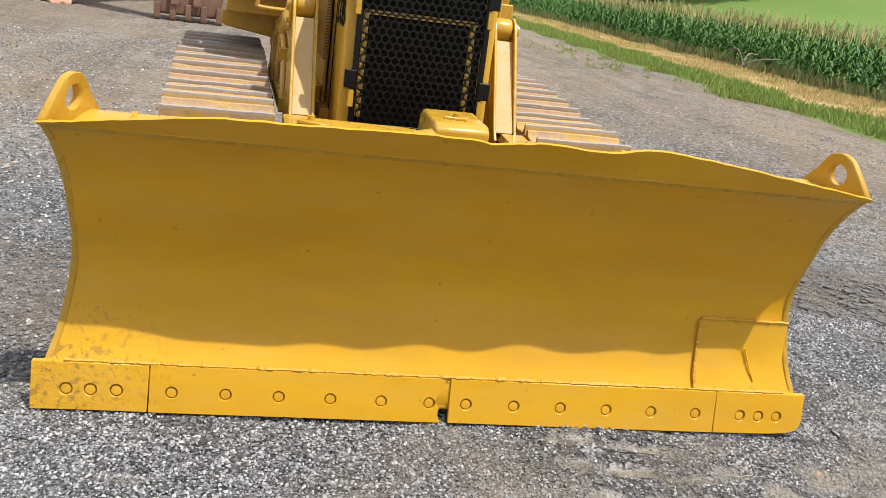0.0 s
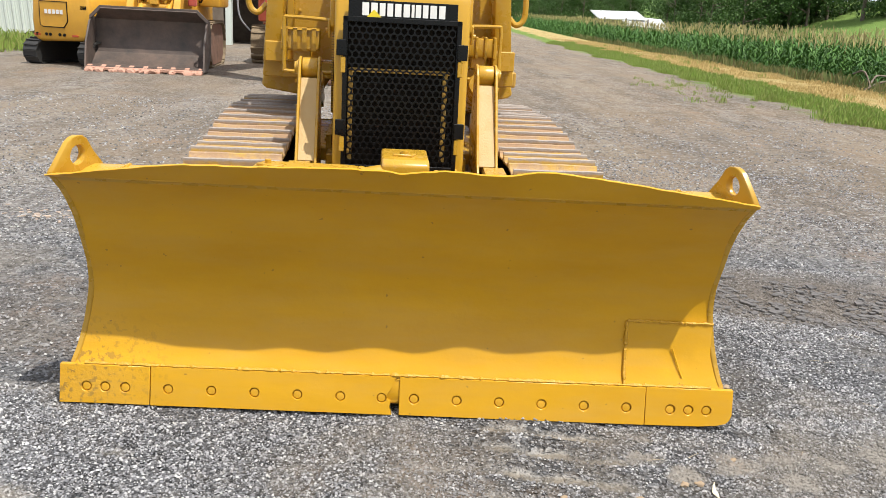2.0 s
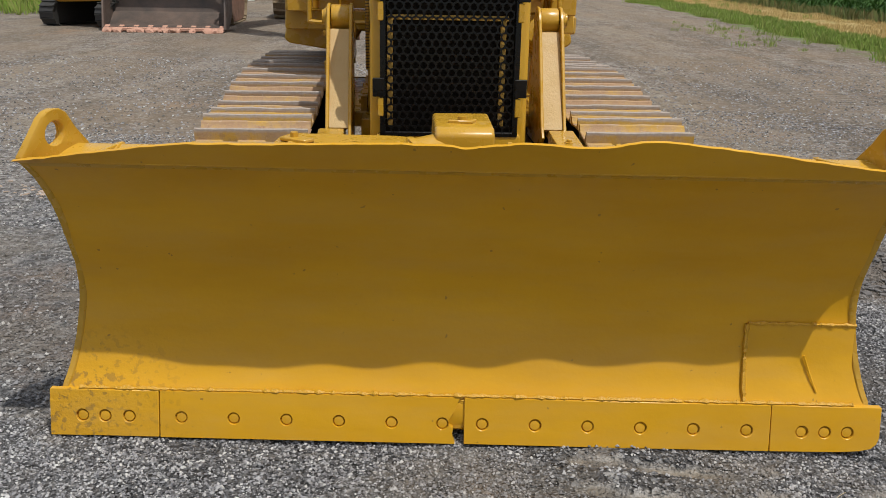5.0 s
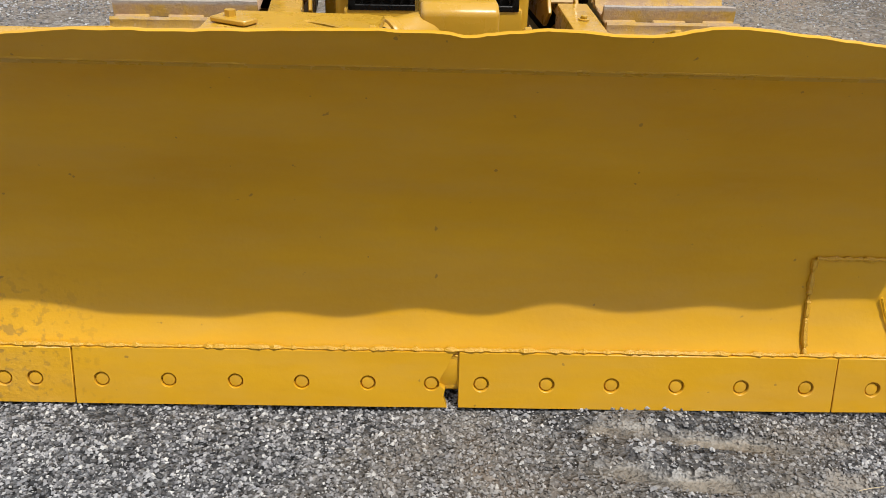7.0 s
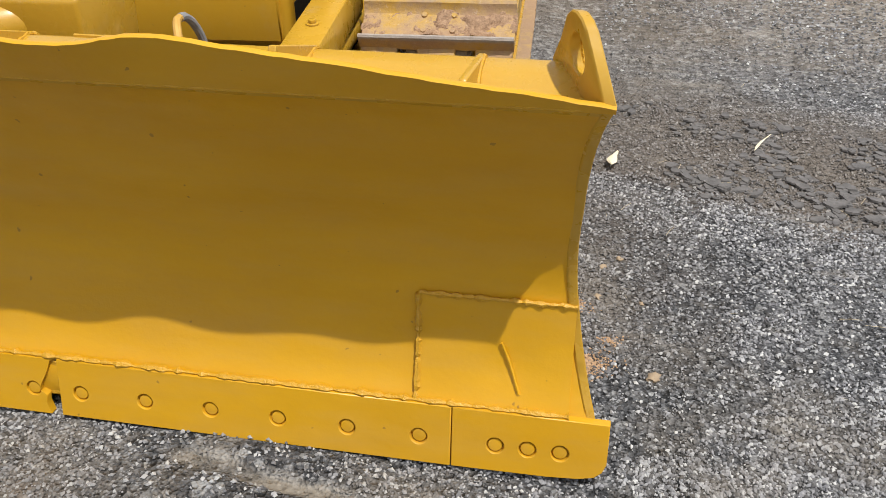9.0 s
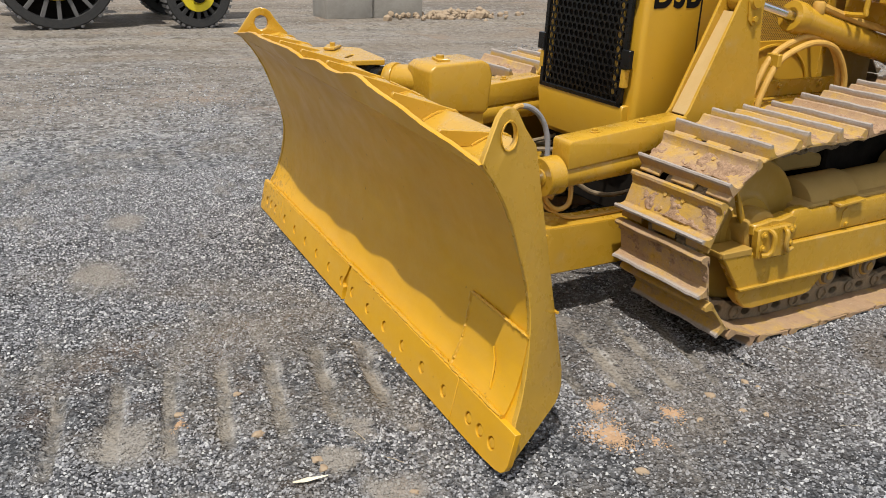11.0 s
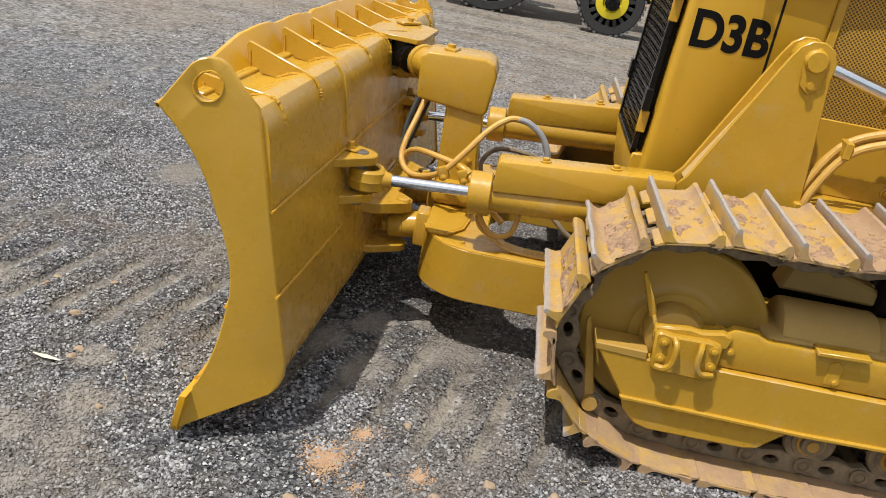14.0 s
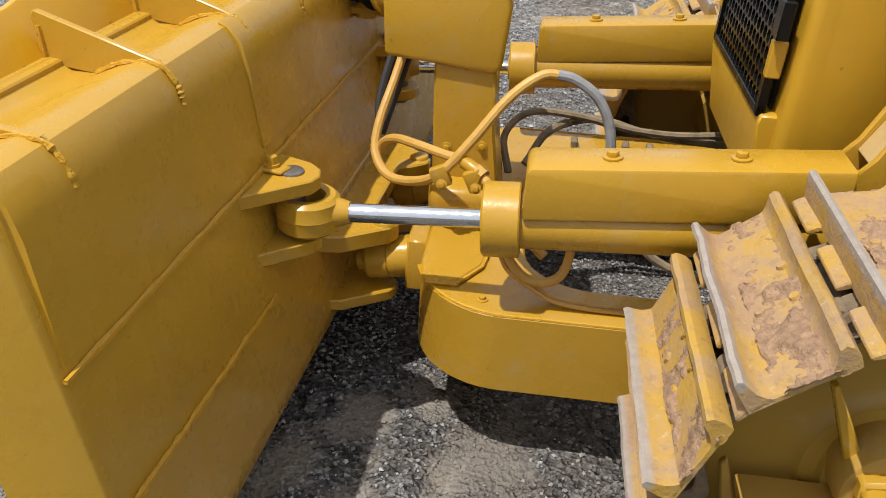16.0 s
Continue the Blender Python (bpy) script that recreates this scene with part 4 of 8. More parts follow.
prism(bm, [(-0.365, 0.455), (0.365, 0.455), (0.43, 0.478), (0.425, 0.54), (0.345, 0.588), (0.24, 0.602), (-0.24, 0.602), (-0.345, 0.588), (-0.425, 0.54), (-0.43, 0.478)], 0.4, 0.413, "z", 0.004)
pad = part("foot_plate", bm, M_PAINT, tower, "eight-sided pad welded onto the push frame")
bm = B()
tube(bm, [(0.37, 0.452, 0.408), (0.432, 0.476, 0.408), (0.428, 0.541, 0.408), (0.346, 0.59, 0.408), (0.24, 0.604, 0.408)], 0.006, 6, wob=0.35, curve=False)
part("weld", bm, M_WELD, pad)
bm = B()
prism(bm, [(0.435, 0.413), (0.605, 0.413), (0.6, 0.46), (0.585, 0.5), (0.44, 0.5)], -0.16, 0.16, "x", 0.03, seg=3)
part("tower_foot", bm, M_PAINT, tower)
bolts(tower, [(0.086, 0.47, 0.575), (0.086, 0.555, 0.585)], (1, 0, 0), BOLT_SMALL)
for s in (1, -1):
    bm = B()
    lathe(bm, [(0.0, 0), (0.026, 0.0), (0.028, 0.018), (0.043, 0.02), (0.049, 0.028), (0.05, 0.075), (0.047, 0.078), (0.051, 0.081), (0.051, 0.135), (0.047, 0.14)], (s * 0.2, 0.282, 0.308), (0, 1, 0.2), 28)
    ball = part("ball_joint", bm, M_PAINT, dozer, "short trunnion joint between push frame and blade")
    bm = B()
    prism(bm, [(s * 0.2 - 0.055, 0.27), (s * 0.2 + 0.055, 0.27), (s * 0.2 + 0.062, 0.33), (s * 0.2 + 0.045, 0.4), (s * 0.2 - 0.045, 0.4), (s * 0.2 - 0.062, 0.33)], 0.405, 0.454, "y", 0.005)
    part("flange", bm, M_PAINT, ball)


def u_frame(half, nose, r, y_end, steps=14):
    """Plan of one side of the C-frame: a straight nose, round corners and two straight arms."""
    pts = [(half, y_end)]
    turns = [math.pi / 2 * i / steps for i in range(steps + 1)]
    pts += [(half - r + r * math.cos(a), nose + r - r * math.sin(a)) for a in turns]
    pts += [(-half + r - r * math.sin(a), nose + r - r * math.cos(a)) for a in turns]
    pts.append((-half, y_end))
    return pts


outer = u_frame(0.525, 0.452, 0.2, 2.0)
inner = u_frame(0.39, 0.68, 0.16, 2.0)
bm = B()
prism(bm, outer + inner[::-1], 0.208, 0.402, "z", 0.005)
cframe = part("c_frame", bm, M_PAINT, dozer, "heavy curved push frame in front of the tracks")
bm = B()
tube(bm, [(x * 0.992, y + (0.004 if y < 1.9 else 0.0), 0.4005) for x, y in outer], 0.004, 6, wob=0.3, curve=False)
part("weld", bm, M_WELD, cframe)
bolts(cframe, [(0.47, 0.6, 0.402), (0.46, 0.85, 0.402)], (0, 0, 1), BOLT_SMALL)

# angle cylinders with their covers
for s in (1, -1):
    x = s * 0.494
    a, b = Vector((x - s * 0.012, 0.235, 0.577)), Vector((x, 1.35, 0.652))
    d = (b - a).normalized()
    bm = B()
    cyl(bm, a + d * 0.36, b, 0.056, 28)
    barrel = part("angle_cylinder", bm, M_PAINT, dozer, "hydraulic angle cylinder with chrome rod")
    bm = B()
    lathe(bm, [(0.0, -0.004), (0.03, -0.004), (0.034, 0), (0.071, 0), (0.075, 0.004), (0.075, 0.071), (0.072, 0.074), (0.057, 0.075)], a + d * 0.355, d, 32)
    part("gland", bm, M_PAINT, barrel)
    bm = B()
    cyl(bm, a + d * 0.07, a + d * 0.4, 0.0195, 24)
    part("rod", bm, M_CHROME, barrel, "bright chrome rod")
    bm = B()
    c = Vector((x - s * 0.014, 0.236, 0.5775))
    lathe(bm, [(0.036, -0.036), (0.055, -0.038), (0.064, -0.03), (0.066, -0.003), (0.067, 0.0), (0.066, 0.003), (0.064, 0.03), (0.055, 0.038), (0.036, 0.036)], c, (0, 0, 1), 32, ring=True)
    cyl(bm, a + d * 0.058, a + d * 0.088, 0.032, 20, 0.0225)
    part("rod_eye", bm, M_PAINT, barrel)
    bm = B()
    prism(bm, [(0.664, 0.635), (0.664, 0.732), (0.672, 0.744), (1.24, 0.795), (1.24, 0.687)], x - 0.055, x + 0.055, "x", 0.007, seg=2)
    cover = part("cylinder_cover", bm, M_PAINT, dozer, "folded steel cover over the angle cylinder")
    bolts(cover, [(x, 0.82, 0.758), (x, 1.05, 0.779)], (0, -0.09, 1))
    bm = B()
    tube(bm, [(x - s * 0.03, 1.2, 0.74), (x - s * 0.04, 1.35, 0.76), (x - s * 0.05, 1.6, 0.76)], 0.012, 8)
    tube(bm, [(x + s * 0.0, 1.2, 0.745), (x - s * 0.01, 1.35, 0.765), (x - s * 0.03, 1.6, 0.765)], 0.012, 8)
    part("steel_line", bm, M_HOSE, cover)

# hoses round the tower
bm = B()
tube(bm, [(-0.1, 0.35, 0.8), (-0.03, 0.325, 0.7), (0.04, 0.3, 0.61), (0.085, 0.298, 0.545), (0.14, 0.34, 0.512), (0.19, 0.41, 0.527), (0.238, 0.474, 0.575), (0.225, 0.54, 0.655), (0.19, 0.61, 0.745), (0.162, 0.675, 0.793), (0.155, 0.72, 0.797)], 0.0115, 10)
main_hose = part("hose", bm, M_HOSE, dozer, "yellow painted hydraulic hose in a loop")
bm = B()
tube(bm, [(0.157, 0.712, 0.798), (0.155, 0.75, 0.79), (0.155, 0.8, 0.757), (0.16, 0.835, 0.7), (0.165, 0.85, 0.62), (0.17, 0.85, 0.5)], 0.012, 10)
part("hose", bm, M_HOSE_GREY, dozer, "bare grey hydraulic hose")
bm = B()
tube(bm, [(-0.14, 0.36, 0.8), (-0.08, 0.335, 0.7), (-0.02, 0.31, 0.61), (0.02, 0.3, 0.57)], 0.012, 8)
part("hose", bm, M_RUBBER, dozer, "black hydraulic hose under the ram")
bm = B()
tube(bm, [(-0.17, 0.33, 0.82), (-0.12, 0.3, 0.72), (-0.07, 0.28, 0.62), (-0.03, 0.29, 0.55)], 0.012, 8)
part("hose", bm, M_RUBBER, dozer, "black hydraulic hose under the ram")
bm = B()
tube(bm, [(0.07, 0.305, 0.54), (0.085, 0.32, 0.575), (0.12, 0.355, 0.6), (0.165, 0.4, 0.611), (0.21, 0.47, 0.612), (0.24, 0.54, 0.604), (0.29, 0.6, 0.565), (0.36, 0.66, 0.52), (0.4, 0.72, 0.48)], 0.011, 10)
second_hose = part("hose", bm, M_HOSE, dozer, "yellow painted hydraulic hose")
bm = B()
cyl(bm, (0.232, 0.525, 0.606), (0.256, 0.562, 0.594), 0.0155, 14, bev=0.003)
cyl(bm, (0.252, 0.556, 0.596), (0.264, 0.574, 0.587), 0.0195, 6)
part("hose_fitting", bm, M_PAINT, second_hose)
for q in ((0.24, 0.472, 0.577), (0.262, 0.55, 0.585)):
    q = Vector(q)
    bm = B()
    box(bm, (-0.012, -0.02, -0.034), (0.012, 0.02, 0.016), 0.005, 2, m=Matrix.Translation(q) @ Euler((radians(25), 0, 0)).to_matrix().to_4x4())
    clip = part("hose_clamp", bm, M_PAINT, main_hose)
    bolts(clip, [q + Vector((0.012, 0.008, -0.022))], (1, 0, 0.2), BOLT_SMALL)
bm = B()
tube(bm, [(0.45, 0.635, 0.53), (0.45, 0.65, 0.49), (0.455, 0.685, 0.456), (0.458, 0.725, 0.452), (0.455, 0.757, 0.472), (0.445, 0.77, 0.52), (0.435, 0.765, 0.58)], 0.01, 10)
part("hose", bm, M_HOSE, dozer, "yellow hose looping under the cylinder")
bm = B()
tube(bm, [(0.44, 0.62, 0.53), (0.442, 0.632, 0.49), (0.446, 0.652, 0.46), (0.456, 0.7, 0.434), (0.466, 0.745, 0.414), (0.474, 0.82, 0.4085), (0.475, 0.95, 0.41), (0.47, 1.2, 0.42), (0.46, 1.6, 0.43)], 0.0052, 8)
part("steel_line", bm, M_HOSE, dozer)
bm = B()
tube(bm, [(0.43, 0.63, 0.53), (0.431, 0.642, 0.49), (0.434, 0.662, 0.458), (0.443, 0.705, 0.432), (0.452, 0.75, 0.413), (0.459, 0.82, 0.4085), (0.46, 0.95, 0.41), (0.457, 1.2, 0.42), (0.45, 1.6, 0.43)], 0.0052, 8)
part("steel_line", bm, M_HOSE, dozer)
bm = B()
tube(bm, [(-0.05, 0.9, 0.5), (0.0, 0.88, 0.56), (0.1, 0.95, 0.58), (0.2, 1.1, 0.56), (0.1, 1.4, 0.52)], 0.01, 8)
part("hose", bm, M_LINK, dozer)
bm = B()
tube(bm, [(0.3, 0.9, 0.5), (0.33, 0.98, 0.45), (0.36, 1.1, 0.44), (0.3, 1.4, 0.46)], 0.01, 8)
part("hose", bm, M_LINK, dozer)
# block under the radiator, near-black to stand for the shade there
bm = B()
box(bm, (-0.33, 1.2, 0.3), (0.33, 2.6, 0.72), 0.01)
part("belly_shade", bm, M_SHADOW, dozer)
bm = B()
tube(bm, [(-0.1, 0.62, 0.44), (-0.16, 0.6, 0.52), (-0.2, 0.66, 0.575), (-0.22, 0.78, 0.57), (-0.24, 0.95, 0.535), (-0.25, 1.1, 0.53), (-0.25, 1.3, 0.56)], 0.01, 8)
part("hose", bm, M_LINK, dozer, "dusty dark hydraulic hose")
bm = B()
tube(bm, [(-0.12, 0.66, 0.46), (-0.2, 0.72, 0.53), (-0.26, 0.84, 0.55), (-0.27, 1.0, 0.515), (-0.27, 1.25, 0.5)], 0.011, 8)
part("hose", bm, M_LINK, dozer)
for y in (0.8, 0.95, 1.02):
    bm = B()
    box(bm, (-0.44, y - 0.01, 0.40), (-0.40, y + 0.01, 0.425), 0.004)
    part("line_clip", bm, M_LINK, cframe)

# ---- hood ----
SL = 0.03


def fy(z):
    return 1.148 + SL * (z - 0.74)


HOODX = 0.328
bm = B()
side = [(fy(0.62), 0.60), (fy(1.62), 1.6), (fy(1.66) + 0.02, 1.655), (fy(1.66) + 0.06, 1.675), (2.32, 1.725), (2.32, 1.62), (1.62, 1.62), (1.62, 0.56), (1.2, 0.56)]
prism(bm, side, -HOODX, HOODX, "x", 0.022, seg=3)
hood = part("hood", bm, M_PAINT_HOOD, dozer, "yellow engine hood with black perforated grille")
bm = B()
prism(bm, [(fy(0.8) - 0.032, 0.795), (fy(0.77) - 0.036, 0.775), (fy(0.62) - 0.006, 0.60), (fy(0.62) + 0.03, 0.60), (fy(0.8) + 0.01, 0.795)], -HOODX + 0.03, HOODX - 0.03, "x", 0.004)
part("chin_panel", bm, M_PAINT_HOOD, hood)


def grille_sheet():
    """A plate with staggered round holes, cut cell by cell."""
    bm = B()
    w, h, px, pz, r = 0.53, 0.70, 0.0331, 0.0291, 0.0143
    cols, rws = int(w / px), int(h / pz)
    for j in range(rws):
        for i in range(cols):
            cx = -w / 2 + px * (i + 0.5) + (px / 4 if j % 2 else -px / 4)
            cz = pz * (j + 0.5)
            ring = [bm.verts.new((cx + r * math.cos(a), 0, cz + r * math.sin(a))) for a in [math.pi / 4 + 2 * math.pi * k / 8 for k in range(8)]]
            sq = [(px / 2, pz / 2), (0, pz / 2), (-px / 2, pz / 2), (-px / 2, 0), (-px / 2, -pz / 2), (0, -pz / 2), (px / 2, -pz / 2), (px / 2, 0)]
            rim = [bm.verts.new((cx + a, 0, cz + b)) for a, b in sq]
            deep = [bm.verts.new((v.co.x, 0.006, v.co.z)) for v in ring]
            for k in range(8):
                n = (k + 1) % 8
                bm.faces.new((rim[k], rim[n], ring[n], ring[k]))
                bm.faces.new((ring[k], ring[n], deep[n], deep[k]))
    return bm


lean = Matrix.Translation((0, fy(0.79) - 0.034, 0.80)) @ Matrix.Rotation(-math.atan(SL), 4, "X")
grille = part("grille", grille_sheet(), M_BLACK, hood, "black steel grille full of round holes", m=lean)
bm = B()
for lo, hi in (((-0.285, -0.006, -0.01), (-0.262, 0.012, 0.715)), ((0.262, -0.006, -0.01), (0.285, 0.012, 0.715)), ((-0.285, -0.006, 0.69), (0.285, 0.012, 0.715)), ((-0.285, -0.006, -0.012), (0.285, 0.012, 0.006))):
    box(bm, lo, hi, 0.002)
part("grille_frame", bm, M_BLACK, grille)
# core sheet, its near-black colour standing for the shade behind the holes
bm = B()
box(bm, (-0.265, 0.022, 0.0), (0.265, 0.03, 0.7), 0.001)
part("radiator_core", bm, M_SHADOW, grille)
bm = B()
for x in (-0.245, 0.215):
    box(bm, (x - 0.012, 0.012, 0.03), (x + 0.012, 0.02, 0.47), 0.001)
box(bm, (-0.25, 0.012, 0.455), (0.235, 0.02, 0.475), 0.001)
part("fan_shroud_edge", bm, M_PAINT_OLD, grille)
for x in (-0.3, 0.282):
    for z in (0.15, 0.53):
        bm = B()
        box(bm, (x - 0.015, -0.014, z), (x + 0.035, 0.01, z + 0.075), 0.003)
        part("hinge", bm, M_BLACK, grille)
for x in (-0.283, 0.283):
    for z in (0.07, 0.45):
        bm = B()
        box(bm, (x - 0.012, -0.01, z), (x + 0.012, 0.02, z + 0.075), 0.003)
        part("hinge_leaf", bm, M_PAINT, grille)
# badge: dark plate with a pale block and a yellow wedge
badge_m = Matrix.Translation((0, fy(1.56) - 0.026, 1.548)) @ Matrix.Rotation(-math.atan(SL), 4, "X")
bm = B()
box(bm, (-0.262, 0, -0.042), (0.262, 0.006, 0.044), 0.001)
badge = part("badge", bm, M_BLACK, hood, "black badge plate with white and yellow marks", m=badge_m)
widths = [0.042, 0.04, 0.036, 0.036, 0.04, 0.04, 0.018, 0.034, 0.034, 0.042, 0.04]
x = -0.2
for w in widths:
    bm = B()
    box(bm, (x + 0.08 * w, -0.003, -0.027), (x + 0.84 * w, 0.001, 0.033), 0.0005)
    x += w + 0.0005
    part("badge_mark", bm, M_WHITE, badge)
bm = B()
prism(bm, [(-0.178, -0.036), (-0.102, -0.036), (-0.14, 0.002)], -0.0055, -0.0005, "y", 0.0005)
part("badge_wedge", bm, M_HUB, badge)
# model lettering on both flanks
for s in (1, -1):
    cu = bpy.data.curves.new("lettering", "FONT")
    cu.body, cu.size, cu.extrude, cu.offset = "D3B", 0.162, 0.0006, 0.0052
    cu.space_character = 0.98
    ob = new("lettering", cu)
    cu.materials.append(M_INK)
    ob.parent = hood
    y0 = 1.19 if s > 0 else 1.43
    ob.matrix_basis = Matrix.Translation((s * (HOODX + 0.0015), y0, 1.195)) @ Euler((radians(90), 0, radians(90 if s > 0 else -90))).to_matrix().to_4x4() @ Matrix.Diagonal((0.88, 1.0, 1.0, 1.0))
    tagged(ob, "black model lettering")
# flank: seam, upper bulge with catch, perforated screen
for s in (1, -1):
    bm = B()
    prism(bm, [(1.46, 1.43), (1.6, 1.42), (1.64, 1.46), (2.3, 1.60), (2.3, 1.70), (1.36, 1.64), (1.36, 1.46), (1.40, 1.43)], s * HOODX, s * (HOODX + 0.03), "x", 0.008, seg=2)
    part("hood_flare", bm, M_PAINT_HOOD, hood)
    bm = B()
    box(bm, (s * HOODX - 0.004, 1.452, 0.62), (s * HOODX + 0.0015, 1.46, 1.43), 0.0)
    part("seam", bm, M_SHADOW, hood)
    bm = B()
    prism(bm, [(1.40, 1.40), (1.37, 1.40), (1.36, 1.49), (1.40, 1.50)], s * (HOODX + 0.028), s * (HOODX + 0.04), "x", 0.003)
    cyl(bm, (s * (HOODX + 0.03), 1.39, 1.44), (s * (HOODX + 0.052), 1.39, 1.44), 0.012, 10)
    part("catch", bm, M_PAINT, hood)
    bm = B()
    box(bm, (s * HOODX - 0.03, 1.6, 1.0), (s * HOODX - 0.012, 2.3, 1.56), 0.003)
    screen = part("side_screen", bm, None, hood, "perforated yellow engine side screen")
    screen.data.materials.clear()
    bm = B()
    for lo, hi in (((1.62, 0.70), (2.3, 0.74)), ((1.62, 1.53), (2.3, 1.57)), ((2.26, 0.70), (2.3, 1.57)), ((1.62, 0.70), (1.65, 1.57))):
        box(bm, (s * HOODX - 0.014, lo[0], lo[1]), (s * HOODX - 0.004, hi[0], hi[1]), 0.003)
    part("screen_frame", bm, M_PAINT, hood)


def screen_mat():
    m = Nodes("perforated yellow sheet", 0.5)
    vec = m.n.new("ShaderNodeMapping")
    m.l.new(m.tc, vec.inputs[0])
    vec.inputs["Rotation"].default_value = (radians(45), 0, 0)
    t = m.n.new("ShaderNodeTexVoronoi")
    t.voronoi_dimensions = "2D"
    swap = m.n.new("ShaderNodeCombineXYZ")
    m.l.new(m.axis(1, vec.outputs[0]), swap.inputs[0])
    m.l.new(m.axis(2, vec.outputs[0]), swap.inputs[1])
    m.l.new(swap.outputs[0], t.inputs["Vector"])
    t.inputs["Scale"].default_value, t.inputs["Randomness"].default_value = 105, 0.0
    d = t.outputs["Distance"]
    hole_mask = m.step(d, 0.31, 0.38)
    m.color(m.mix(hole_mask, (0.07, 0.04, 0.01), m.mix(m.step(m.noise(3, 4, 0.6), 0.3, 0.7), (0.5, 0.28, 0.028), (0.4, 0.22, 0.02))))
    m.bump(hole_mask, 0.002, 0.8)
    return m.mat


M_SCREEN = screen_mat()
for ob in hood.children:
    if ob.name.startswith("side_screen"):
        ob.data.materials.append(M_SCREEN)

# plain lower engine panel with a pressed round rim, and the bar along its foot
for s in (1, -1):
    bm = B()
    box(bm, (s * HOODX - 0.02, 1.62, 0.74), (s * HOODX - 0.006, 2.3, 1.04), 0.003)
    low_panel = part("lower_panel", bm, M_PAINT_HOOD, hood)
    bm = B()
    tube(bm, [(s * (HOODX - 0.002), 1.95 + 0.24 * math.cos(a), 0.82 + 0.2 * math.sin(a)) for a in [math.pi * k / 24 for k in range(25)]], 0.007, 6, curve=False)
    part("pressed_rim", bm, M_PAINT_HOOD, low_panel)
    bm = B()
    box(bm, (s * (HOODX + 0.03), 1.64, 0.8), (s * (HOODX + 0.05), 2.4, 0.872), 0.004)
    foot_bar = part("foot_bar", bm, M_PAINT, hood)
    bolts(foot_bar, [(s * (HOODX + 0.05), y, 0.845) for y in (1.675, 1.95, 2.22)], (s, 0, 0), BOLT)

# engine compartment below the screen, and side rail
bm = B()
box(bm, (-0.29, 1.6, 0.55), (0.29, 2.7, 1.6), 0.01)
part("engine_block", bm, M_PAINT_OLD, dozer)
for s in (1, -1):
    bm = B()
    box(bm, (s * 0.345 - 0.03, 1.45, 0.62), (s * 0.345 + 0.03, 3.4, 0.80), 0.006)
    part("main_rail", bm, M_PAINT, dozer)

